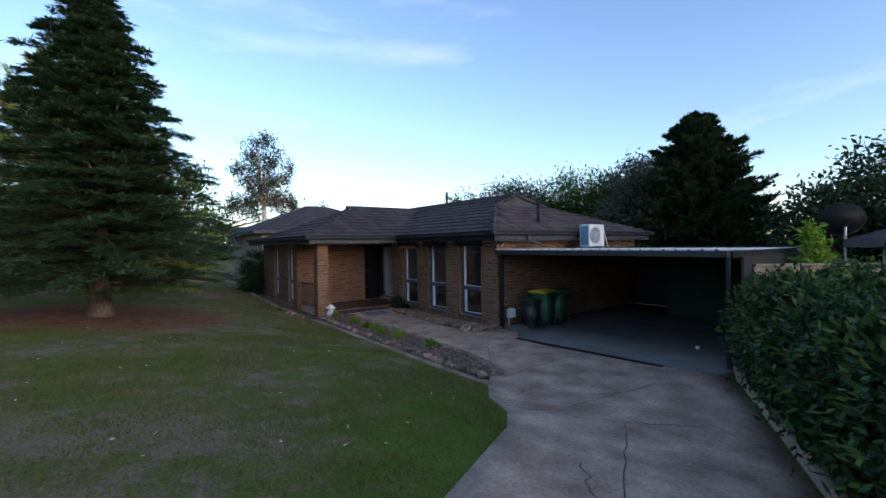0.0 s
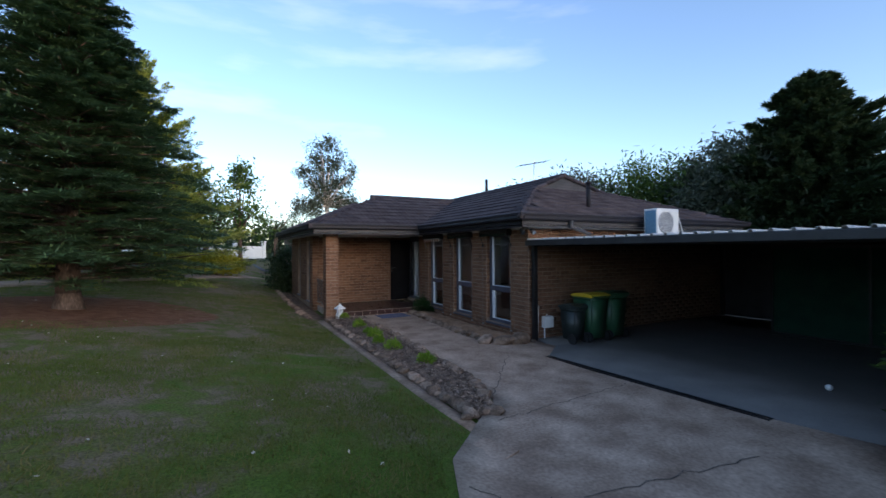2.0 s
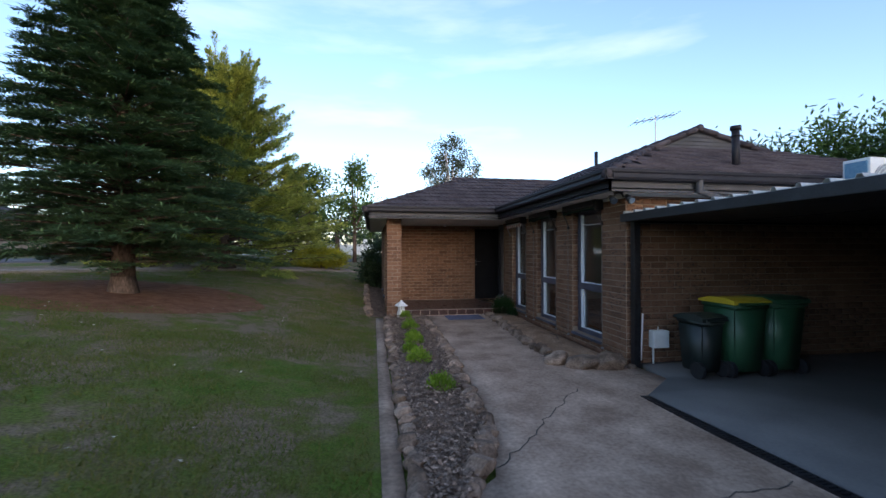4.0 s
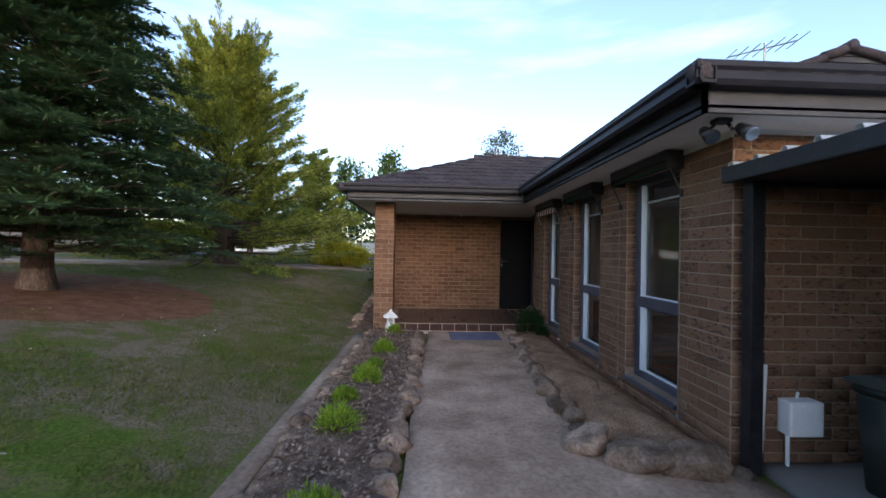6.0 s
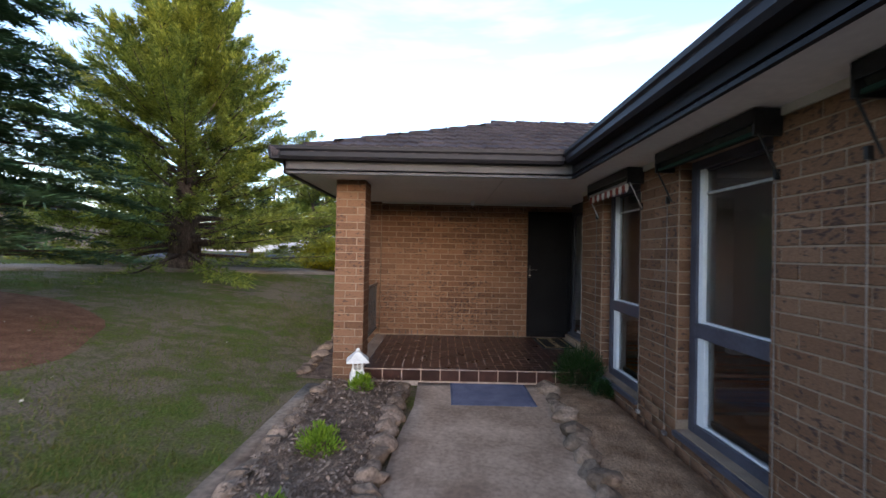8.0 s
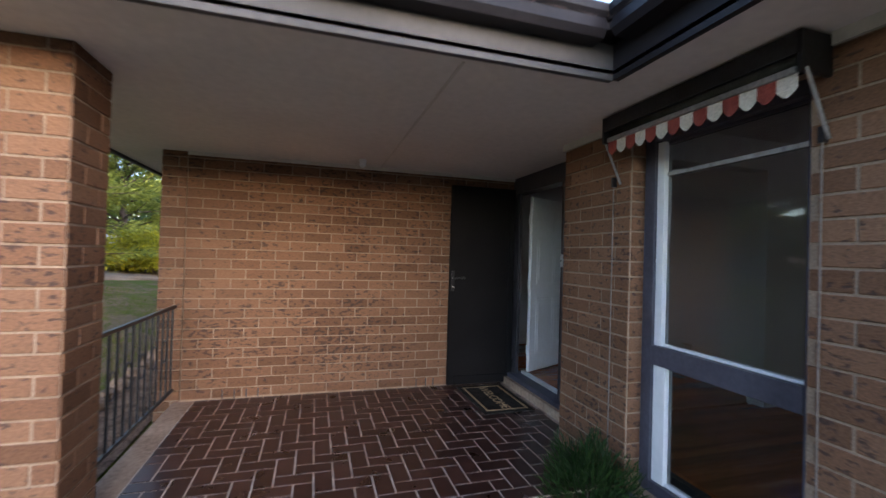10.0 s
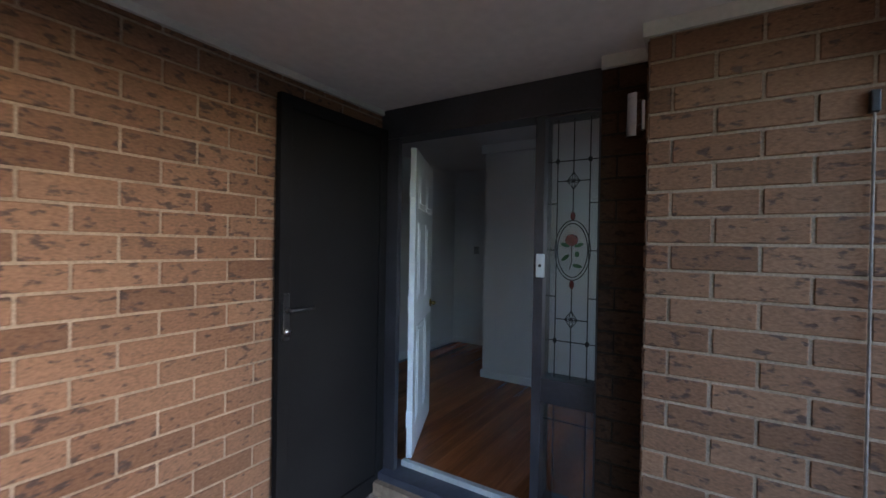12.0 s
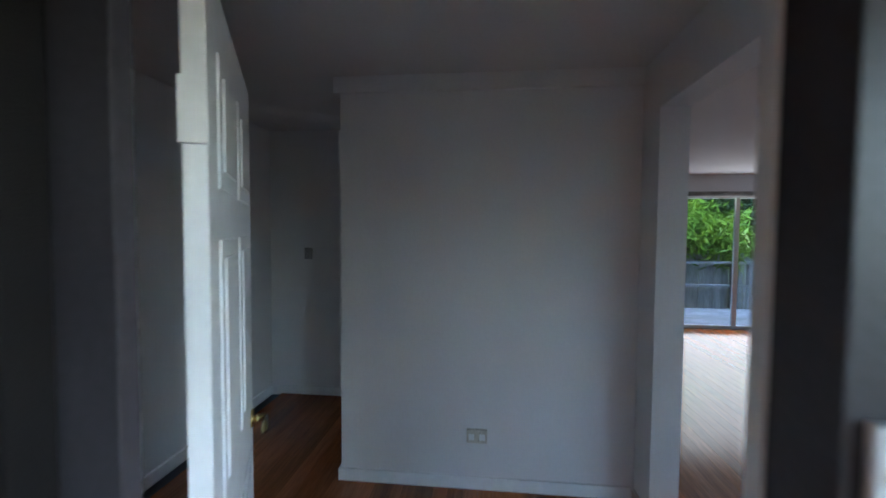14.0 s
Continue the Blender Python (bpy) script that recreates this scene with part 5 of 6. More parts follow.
def leaf_mesh(name, P, D, L, W, material, parent=None, flat=0.5, label=""):
    V, F = leaf_arrays(P, D, L, W, flat)
    ob = new(name, fast_mesh(name, V, F, material))
    ob.parent = parent
    if label:
        ob["label"] = label
    return ob


def wood(name, segs, material, parent, n=9):
    bm = bmesh.new()
    for p, q, a, b in segs:
        cyl(bm, p, q, a, b, n)
    return part(name, bm, material, parent, "", True)


def conifer(at, H, R, branches, twigs, leaves, material, label, rise=0.05, droop=0.25, leaf=(0.09, 0.022), base=0.5, power=0.75,
            brush=0.0, twig=0.34, ragged=(0.78, 1.1), trunk_r=0.22, flare=1.5, lean=0.0, tiers=0, cat="conifer tree"):
    """A conifer in tiers of boughs; each bough carries side twigs clad in short needle sprays; with tiers, the boughs are level fans."""
    t = thing("conifer_tree", label, cat, at=at)
    segs = [((0, 0, -0.15), (0, 0, 0.35), trunk_r * flare, trunk_r), ((0, 0, 0.35), (0, 0, H * 0.5), trunk_r, trunk_r * 0.55), ((0, 0, H * 0.5), (0, 0, H * 0.97), trunk_r * 0.55, 0.02)]
    wood("trunk", segs, BARK, t, 14)
    Ps, Ds, boughs = [], [], []
    for i in range(branches):
        u = (i + rng.uniform(-0.5, 0.5)) / branches
        u = min(max(u, 0.0), 0.995)
        z = base + (H - base) * u ** 0.92
        if tiers:
            z = base + (H - base) * (round(u ** 0.92 * tiers + rng.uniform(-0.25, 0.25)) / tiers) + rng.normal(0, 0.055)
        length = R * (1 - u) ** power * rng.uniform(*ragged) + 0.12
        if u < 0.06:
            length *= 0.75 + 4 * u
        a = i * 2.39996 + rng.uniform(-0.3, 0.3)
        out = np.array([math.cos(a), math.sin(a), 0.0])
        side = np.array([-math.sin(a), math.cos(a), 0.0])
        k = max(5, int(twigs * (length / R) ** 0.9))
        s = np.sort(rng.uniform(0.12, 1.0, k))
        lift = rise * length + lean * length * u
        cz = z + lift * s - droop * length * s ** 2 * 0.6 + lean * length * s ** 2 * 0.4
        C = out[None, :] * (s * length)[:, None] + np.stack([np.zeros(k), np.zeros(k), cz], 1)
        boughs.append(((0, 0, z), tuple(out * length * 0.75 + np.array([0, 0, np.interp(0.75, s, cz)])), 0.028 * (1.3 - u), 0.008))
        sgn = rng.choice([-1, 1], k)
        tl = length * twig * (1.15 - s) * rng.uniform(0.6, 1.2, k) + 0.12
        td = unit(out[None, :] * rng.uniform(0.5, 1.1, k)[:, None] + side[None, :] * (sgn * rng.uniform(0.3, 1.1, k))[:, None]
                  + np.stack([np.zeros(k), np.zeros(k), rng.uniform(*((-0.10, 0.06) if tiers else (-0.3, 0.15 + lean)), k)], 1))
        m = leaves
        w = rng.uniform(0, 1, (k, m))
        P = C[:, None, :] + td[:, None, :] * (tl[:, None] * w)[..., None]
        P[..., 2] -= 0.10 * tl[:, None] * w ** 2
        if tiers:
            P += rng.normal(0, 1, P.shape) * np.array([0.030, 0.030, 0.012])
            D = unit(td[:, None, :] * 0.9 + rng.normal(0, 1, P.shape) * np.array([0.6, 0.6, 0.16]) + np.array([0, 0, 0.05]))
        else:
            P += rng.normal(0, 1, P.shape) * (0.018 + brush * 0.045)
            D = unit(td[:, None, :] * 0.9 + rng.normal(0, 0.45 + brush * 0.5, P.shape) + np.array([0, 0, 0.08 - 0.15 * (1 - brush)]))
        Ps.append(P.reshape(-1, 3))
        Ds.append(D.reshape(-1, 3))
        if brush:
            q, m = 7, 110
            ps = rng.uniform(0.35, 1.0, q)
            ps[0] = 0.97
            B = out[None, :] * (ps * length)[:, None] + np.stack([np.zeros(q), np.zeros(q), np.interp(ps, s, cz)], 1)
            pd = unit(out[None, :] + side[None, :] * rng.uniform(-0.75, 0.75, q)[:, None]
                      + np.stack([np.zeros(q), np.zeros(q), rng.uniform(0.05, 0.35, q) + lean * 0.7 * (0.25 + u)], 1))
            pl = rng.uniform(0.5, 1.1, q) * (0.28 * length + 0.22)
            w = rng.uniform(0, 1, (q, m)) ** 0.8
            P = B[:, None, :] + pd[:, None, :] * (pl[:, None] * w)[..., None] + rng.normal(0, 1, (q, m, 3)) * (0.075 * (1.05 - w) + 0.008)[..., None]
            D = unit(pd[:, None, :] * 1.2 + rng.normal(0, 0.45, P.shape))
            Ps.append(P.reshape(-1, 3))
            Ds.append(D.reshape(-1, 3))
    P, D = np.concatenate(Ps), np.concatenate(Ds)
    tagged(wood("bough", boughs, BARK, t, 5), kind="stuff")
    n = len(P)
    leaf_mesh("crown", P, D, rng.uniform(0.6, 1.4, n) * leaf[0], rng.uniform(0.7, 1.3, n) * leaf[1], material, t, 0.6 if tiers else 0.5 - 0.3 * brush)
    return t


def plume_conifer(at, H, R, boughs, material, label, leaf=(0.12, 0.026), trunk_r=0.4, base=0.35, plumes=11, per=80, cat="conifer tree"):
    """A cypress of long boughs, level below and steep above, each carrying narrow tapering plumes."""
    t = thing("conifer_tree", label, cat, at=at)
    top = H * 0.8
    wood("trunk", [((0, 0, -0.15), (0, 0, 0.4), trunk_r * 1.7, trunk_r), ((0, 0, 0.4), (0, 0, top * 0.6), trunk_r, trunk_r * 0.45), ((0, 0, top * 0.6), (0, 0, H * 0.93), trunk_r * 0.45, 0.02)], BARK, t, 14)
    Ps, Ds, segs = [], [], []
    Z = np.array([0.0, 0.0, 1.0])
    for i in range(boughs):
        u = (i + 0.5) / boughs
        z = base + (top - base) * u
        e = radians(-3 + 66 * u ** 1.2) + rng.normal(0, 0.12)
        a = i * 2.39996 + rng.uniform(-0.35, 0.35)
        out, side = np.array([math.cos(a), math.sin(a), 0.0]), np.array([-math.sin(a), math.cos(a), 0.0])
        d0 = out * math.cos(e) + Z * math.sin(e)
        ln = R * (1 - 0.5 * u) * rng.uniform(0.62, 1.18)
        def along(q):
            q = np.asarray(q)[:, None]
            return Z * z + d0 * ln * q + Z * (0.10 * ln * (q ** 2 - 0.6 * q))
        mid, tip = along([0.55, 0.95])
        segs += [((0, 0, z), tuple(mid), 0.045 * (1.3 - u), 0.02), (tuple(mid), tuple(tip), 0.02, 0.006)]
        q = np.concatenate([rng.uniform(0.25, 0.98, plumes - 1), [0.97]])
        B = along(q)
        sp = rng.uniform(0.35, 0.95, plumes) * rng.choice([-1, 1], plumes)
        sp[-1] = 0.0
        pd = unit(d0[None] + side[None] * sp[:, None] + Z[None] * rng.uniform(-0.12, 0.30, plumes)[:, None])
        pl = (0.20 * ln + 0.16) * rng.uniform(0.6, 1.25, plumes) * (1.2 - 0.55 * q)
        w = rng.uniform(0, 1, (plumes, per)) ** 0.9
        rad = unit(rng.normal(0, 1, (plumes, per, 3)))
        P = B[:, None] + pd[:, None] * (pl[:, None] * w)[..., None] + rad * (0.085 * (1 - w) + 0.012)[..., None]
        Ps.append(P.reshape(-1, 3))
        Ds.append(unit(pd[:, None] * 1.1 + rad * 0.75).reshape(-1, 3))
        w = rng.uniform(0.2, 1.0, per * 2)
        rad = unit(rng.normal(0, 1, (per * 2, 3)))
        Ps.append(along(w) + rad * (0.10 * (1.1 - w))[:, None])
        Ds.append(unit(d0[None] + rad * 0.8))
    tagged(wood("bough", segs, BARK, t, 5), kind="stuff")
    P, D = np.concatenate(Ps), np.concatenate(Ds)
    n = len(P)
    leaf_mesh("crown", P, D, rng.uniform(0.6, 1.4, n) * leaf[0], rng.uniform(0.7, 1.3, n) * leaf[1], material, t, 0.35)
    return t


def crown_points(blobs, clumps, per, spread):
    """Leaf places in clumps over the skins of a few ellipsoids (x, y, z, rx, ry, rz)."""
    C = []
    for x, y, z, a, b, c in blobs:
        d = unit(rng.normal(0, 1, (clumps, 3)))
        r = rng.uniform(0.55, 1.06, (clumps, 1))
        C.append(np.array([x, y, z]) + d * r * np.array([a, b, c]))
    C = np.concatenate(C)
    P = C[:, None, :] + rng.normal(0, 1, (len(C), per, 3)) * spread
    return C, P.reshape(-1, 3)


def broad_tree(name, at, blobs, clumps, per, spread, leaf, material, label, trunk=None, bark=BARK, cat="tree", limbs=10):
    t = thing(name, label, cat, at=at)
    C, P = crown_points(blobs, clumps, per, spread)
    if trunk:
        h, r = trunk
        segs = [((0, 0, -0.2), (0, 0, h), r * 1.3, r * 0.8)]
        for c in C[rng.choice(len(C), min(limbs, len(C)), replace=False)]:
            mid = tuple(np.array([0, 0, h]) * 0.5 + c * 0.5 + np.array([0, 0, 0.1]))
            segs += [((0, 0, h * 0.92), mid, r * 0.55, r * 0.3), (mid, tuple(c), r * 0.3, r * 0.08)]
        wood("trunk", segs, bark, t)
    n = len(P)
    D = unit(rng.normal(0, 1, (n, 3)) + np.array([0, 0, -0.1]))
    leaf_mesh("crown", P, D, rng.uniform(0.6, 1.4, n) * leaf[0], rng.uniform(0.7, 1.3, n) * leaf[1], material, t, 0.2)
    return t


def on_ground(x, y):
    return (x, y, gz(x, y))


conifer(on_ground(-8.5, 6.3), 7.7, 2.95, 450, 36, 32, CEDAR_LEAF, "tall dark green cedar on the lawn", rise=0.16, droop=0.34, leaf=(0.125, 0.027), base=0.66, power=0.95, twig=0.26,
        ragged=(0.68, 1.2), trunk_r=0.21, tiers=44)
plume_conifer(on_ground(-9.3, 14.2), 7.7, 4.2, 240, GOLD_LEAF, "golden green cypress with spiky upswept boughs", (0.125, 0.028), 0.42, 0.38, 15, 76)
plume_conifer(on_ground(-7.6, 20.5), 5.4, 1.9, 70, GOLD_LEAF, "small golden cypress beyond the lawn", (0.13, 0.036), 0.13, 0.3, 8, 50)
conifer((12.6, 2.2, 0), 7.7, 2.9, 170, 26, 34, DARK_LEAF, "tall dark conifer behind the house", rise=0.2, droop=0.1, leaf=(0.20, 0.06), base=0.6, power=0.82, brush=0.6, trunk_r=0.25, lean=0.35, ragged=(0.65, 1.2))

broad_tree("gum_tree", (7.9, 57, 1.3), [(0, 0, 14.6, 2.8, 2.6, 2.2), (-1.8, 0, 11.4, 2.4, 2.2, 2.2), (2.3, 0.5, 11.8, 2.2, 2.0, 2.2), (0.4, 0, 8.8, 3.6, 2.4, 1.8), (-2.4, 0, 6.8, 2.2, 2, 1.4), (2.8, 0, 7.4, 2.0, 1.6, 1.6)],
           44, 40, 0.36, (0.42, 0.15), GREY_LEAF, "tall airy gum tree far behind the roof", (7.5, 0.35), GUMBARK, limbs=40)
broad_tree("tree", (1.5, 62, 1.3), [(4, 0, 4.4, 5, 3, 2.6), (-3, 0, 3.4, 5, 3, 2.4), (15, 0, 5.5, 5, 4, 3.2)], 60, 30, 0.4, (0.4, 0.16), DARK_LEAF, "dark rounded tree behind the roof", (3.5, 0.3))
broad_tree("tree", on_ground(-4.6, 25.5), [(0, 0, 4.6, 1.5, 1.3, 1.5), (-0.9, 0, 3.2, 1.5, 1.2, 1.3), (1.0, 0.2, 3.0, 1.4, 1.2, 1.4), (0.1, 0, 5.9, 0.6, 0.6, 0.9)],
           40, 22, 0.22, (0.22, 0.12), MID_LEAF, "leafy green street tree", (2.4, 0.12))
broad_tree("tree", on_ground(-7.8, 27.0), [(0, 0, 3.6, 1.8, 1.3, 1.8), (-1.6, 0, 2.6, 1.5, 1.2, 1.3), (0.4, 0, 5.2, 0.9, 0.8, 1.2)],
           45, 24, 0.24, (0.24, 0.13), MID_LEAF, "leafy green street tree", (2.0, 0.12))
for x, y, r, h, g in ((11.0, 11.8, 2.2, 4.4, 1), (13.2, 9.0, 2.4, 4.8, 2), (14.6, 6.0, 2.2, 5.0, 3), (10.2, 15.0, 2.2, 3.9, 4), (12.6, 4.0, 1.9, 4.6, 5)):
    broad_tree("willow_tree", (x, y, 0), [(0, 0, h, r, r, 1.5), (0.7, -0.8, h - 1.2, r, r, 1.6), (-0.8, 0.9, h - 1.5, r * 0.9, r * 0.9, 1.5), (0, 0, h - 2.4, r * 0.8, r * 0.8, 1.4)],
               130, 52, 0.30, (0.27, 0.075), GREY_LEAF if g % 2 else MID_LEAF, "grey-green drooping tree behind the house", (h - 2, 0.2))
broad_tree("tree", (11.8, -4.6, 0), [(0, 0, 3.4, 2.6, 2.4, 2.0), (1.8, -1.8, 4.4, 2.4, 2.2, 2.0), (-1.0, 1.6, 2.6, 1.8, 1.8, 1.6)], 150, 44, 0.28, (0.20, 0.10), DARK_LEAF, "dark leafy tree beyond the fence", (2.5, 0.2))
broad_tree("tree", (5.6, -8.6, 0), [(0, 0, 5.6, 1.2, 1.2, 0.9), (0.8, -0.9, 5.0, 1.2, 1.2, 0.8)], 60, 26, 0.2, (0.2, 0.12), DARK_LEAF, "dark leafy tree beyond the fence", (3.2, 0.12))
broad_tree("sapling", (3.0, -3.9, 0.1), [(0, 0, 1.9, 0.30, 0.30, 0.3), (0.12, 0.1, 2.25, 0.13, 0.13, 0.25), (-0.2, 0, 1.7, 0.3, 0.25, 0.25)], 22, 10, 0.08, (0.13, 0.07), LIME_LEAF, "young bright green tree behind the fence", (1.5, 0.03))

broad_tree("shrub", on_ground(-5.9, 17.9), [(-0.55, 0, 0.55, 0.75, 0.75, 0.5), (0.5, 0.1, 0.5, 0.8, 0.7, 0.46), (0, 0, 0.62, 0.7, 0.7, 0.5)], 160, 22, 0.10, (0.10, 0.05), YELLOW_LEAF, "clipped bright yellow shrub by the street", (0.3, 0.05), cat="shrub")
broad_tree("shrub", on_ground(-3.3, 14.5), [(0, 0, 0.8, 0.75, 0.8, 0.9), (0.3, 0.6, 1.2, 0.7, 0.8, 0.9), (-0.1, -0.5, 0.55, 0.6, 0.5, 0.6)], 120, 24, 0.11, (0.11, 0.06), DARK_LEAF, "dark evergreen shrub at the house corner", (0.3, 0.05), cat="shrub")
for x, y, h in ((0.7, -4.1, 1.6), (-0.35, -4.35, 1.65), (-1.2, -4.8, 1.6), (-2.1, -5.3, 1.5), (-3.0, -5.8, 1.45), (-3.9, -6.3, 1.45),
                (0.5, -4.9, 1.7), (-0.7, -5.4, 1.8), (-2.0, -6.3, 1.8), (-3.2, -6.9, 1.7)):
    t = broad_tree("hedge_shrub", on_ground(x, y), [(0, 0, h * 0.44, 0.80, 0.78, h * 0.46), (0.3, 0.15, h * 0.6, 0.5, 0.5, h * 0.38), (-0.35, -0.1, h * 0.5, 0.5, 0.5, h * 0.38)],
                   170, 22, 0.10, (0.105, 0.046), HEDGE_LEAF, "dense leafy green hedge shrub along the driveway", (h * 0.35, 0.035), cat="shrub")
    tagged(t, group="hedge along the driveway")
    n = 420
    d = unit(rng.normal(0, 1, (n, 3)) * np.array([1, 1, 0.7]) + np.array([-0.2, 0.3, 0.55]))
    P = np.array([0, 0, h * 0.5]) + d * np.array([0.86, 0.84, h * 0.52]) * rng.uniform(0.9, 1.06, (n, 1))
    leaf_mesh("new_growth", P, unit(d + rng.normal(0, 0.5, (n, 3))), rng.uniform(0.07, 0.13, n), rng.uniform(0.035, 0.055, n), MID_LEAF, t, 0.4, "fresh light green shoots")["kind"] = "stuff"


def tuft(x, y, r, h, material, label, n=900, leaf=(0.05, 0.012)):
    t = thing("bedding_plant", label, "plant", "small plants in the flower bed", at=(x, y, 0.05))
    d = unit(rng.normal(0, 1, (n, 3)))
    d[:, 2] = np.abs(d[:, 2])
    rad = rng.uniform(0.3, 1.0, (n, 1)) ** 0.6
    lump = 1 + 0.25 * np.sin(d[:, :1] * 7 + x * 9) * np.cos(d[:, 1:2] * 6 + y * 5)
    P = d * rad * lump * np.array([r, r, h])
    D = unit(d * 0.8 + rng.normal(0, 0.4, (n, 3)) + np.array([0, 0, 0.4]))
    wood("stem", [((0, 0, -0.03), (0, 0, h * 0.4), 0.012, 0.006)], BARK, t, 6)
    leaf_mesh("foliage", P, D, rng.uniform(0.7, 1.3, n) * leaf[0], rng.uniform(0.7, 1.3, n) * leaf[1], material, t, 0.2)
    return t


for x, y, r in ((-2.74, 1.35, 0.15), (-2.86, 2.55, 0.17), (-2.92, 3.17, 0.11), (-2.80, 3.78, 0.16), (-2.78, 4.3, 0.10), (-2.75, 5.15, 0.15), (-2.72, 6.62, 0.12)):
    tuft(x, y, r, r * 1.15, LIME_LEAF, "small bright green clump in the mulch")
tuft(-0.22, 6.98, 0.27, 0.40, HEDGE_LEAF, "fluffy green shrub at the foot of the wall", 4200, (0.07, 0.008))
tuft(-0.12, 6.55, 0.11, 0.16, HEDGE_LEAF, "small green clump beside the shrub", 900, (0.06, 0.008))


# ---- flower beds: mounded soil and border stones ----
def mound(name, left, right, height, material, label, n=60, m=10):
    V, F = [], []
    for i in range(n + 1):
        s = i / n
        y = left[0][1] + (left[-1][1] - left[0][1]) * s
        xl = np.interp(y, [p[1] for p in left], [p[0] for p in left])
        xr = np.interp(y, [p[1] for p in right], [p[0] for p in right])
        for k in range(m + 1):
            u = k / m
            x = xl + (xr - xl) * u
            e = min(1.0, 4 * u, 4 * (1 - u), 5 * s + 0.1, 5 * (1 - s) + 0.3)
            V.append((x, y, gz(x, y) + 0.0 + e * (height + 0.035 * noise.noise((x * 3, y * 3, 0)) + 0.02 * noise.noise((x * 9, y * 9, 3)))))
    for i in range(n):
        for k in range(m):
            j = i * (m + 1) + k
            F.append((j, j + 1, j + m + 2, j + m + 1))
    return tagged(new(name, fast_mesh(name, V, F, material, True)), label, "flower bed", kind="structure")


mound("bed_1", [(-3.2, -1.0), (-3.26, 0), (-3.25, 6.98)], [(-3.0, -1.0), (-2.62, -0.3), (-2.42, 0.6), (-2.36, 2.0), (-2.3, 4), (-2.2, 6.98)], 0.07, MULCH, "flower bed of dark bark mulch", 110, 14)
mound("bed_2", [(-0.6, 1.9), (-0.86, 2.3), (-0.9, 3.0), (-0.82, 4.5), (-0.70, 6.2), (-0.60, 7.0)], [(0.0, 1.9), (0.0, 7.0)], 0.09, SOIL, "dry brown soil bed under the windows", 90, 12)
mound("bed_3", [(-3.6, 7.1), (-3.75, 13.5)], [(-3.12, 7.1), (-3.1, 13.5)], 0.05, MULCH, "narrow mulch bed along the side wall", 60, 8)
V, F = [(-8.5, 6.3, gz(-8.5, 6.3) + 0.03)], []
for k in range(40):
    a = k * math.tau / 40
    r = 2.3 * (1 + 0.25 * noise.noise((math.cos(a) * 1.5, math.sin(a) * 1.5, 5)))
    for f in (0.5, 1.0):
        x, y = -8.5 + r * f * math.cos(a) * 1.15, 6.3 + r * f * math.sin(a)
        V.append((x, y, gz(x, y) + (0.03 if f < 1 else 0.004)))
for k in range(40):
    a, b = 1 + 2 * k, 1 + 2 * ((k + 1) % 40)
    F += [(0, a, b, b), (a, a + 1, b + 1, b)]
F3 = [t for f in F for t in ((f[0], f[1], f[2]), (f[0], f[2], f[3])) if len(set(t)) == 3]
tagged(new("tree_litter", fast_mesh("tree_litter", V, F3, REDSOIL, True)), "red-brown fallen needles under the cedar", "needle litter", kind="structure")

STONES = []
for k in range(7):
    bm = bmesh.new()
    bmesh.ops.create_icosphere(bm, subdivisions=3, radius=0.5)
    cuts = [Vector(rng.normal(0, 1, 3)).normalized() for _ in range(6)]
    for v in bm.verts:
        p = v.co * 1.0
        v.co *= 1 + 0.42 * noise.noise((p.x * 2 + k * 7, p.y * 2, p.z * 2)) + 0.10 * noise.noise((p.x * 5, p.y * 5 + k * 3, p.z * 5))
        for d in cuts:                  # split faces
            e = v.co.dot(d) - 0.36
            if e > 0:
                v.co -= d * e * 0.85
        v.co.z *= 0.85
    me = bpy.data.meshes.new("garden_stone")
    bm.to_mesh(me)
    bm.free()
    me.materials.append(STONE)
    STONES.append(me)


def stone(x, y, s, z=None, group="border stones", stretch=1.3):
    ob = new("garden_stone", STONES[int(rng.integers(7))])
    ob.matrix_basis = pose(x, y, (gz(x, y) if z is None else z) + s * 0.22, rng.uniform(-20, 20), rng.uniform(-20, 20), rng.uniform(0, 360)) @ Matrix.Diagonal((s * stretch, s, s * 0.9, 1))
    tagged(ob, "rough brown-grey fieldstone edging the garden bed", "stone", group)


def stone_row(pts, size, gap=0.9):
    (x, y), i = pts[0], 0
    while i < len(pts) - 1:
        s = size * rng.uniform(0.65, 1.3)
        d = Vector(pts[i + 1]) - Vector((x, y))
        step = s * gap
        if d.length < step:
            i += 1
            continue
        x, y = (Vector((x, y)) + d.normalized() * step)
        stone(x + rng.normal(0, 0.015), y, s)


stone_row([(-3.2, -1.02), (-3.17, 2.0), (-3.15, 6.9)], 0.15)
stone_row([(-3.15, -1.0), (-2.72, -0.5), (-2.48, 0.3), (-2.42, 1.9), (-2.32, 4.0), (-2.27, 6.9)], 0.17)
stone_row([(-0.88, 2.5), (-0.88, 3.2), (-0.78, 4.6), (-0.68, 6.2), (-0.62, 6.95)], 0.19)
for x, y, s in ((-0.34, 1.96, 0.41), (-0.68, 2.05, 0.35), (-0.90, 2.32, 0.32), (-0.05, 1.90, 0.12), (-2.95, -0.95, 0.2), (-3.3, -0.9, 0.14)):
    stone(x, y, s)
stone_row([(-3.55, 7.15), (-3.65, 10), (-3.7, 13.4)], 0.15)
slab = thing("stepping_slab", "flat pale concrete slab at the lawn edge", "slab", at=(-3.55, -1.75, gz(-3.55, -1.75)), rz=20)
part("slab", boxes((-0.17, 0.17, -0.2, 0.2, -0.02, 0.035), bevel=0.01), PATHCON, slab)

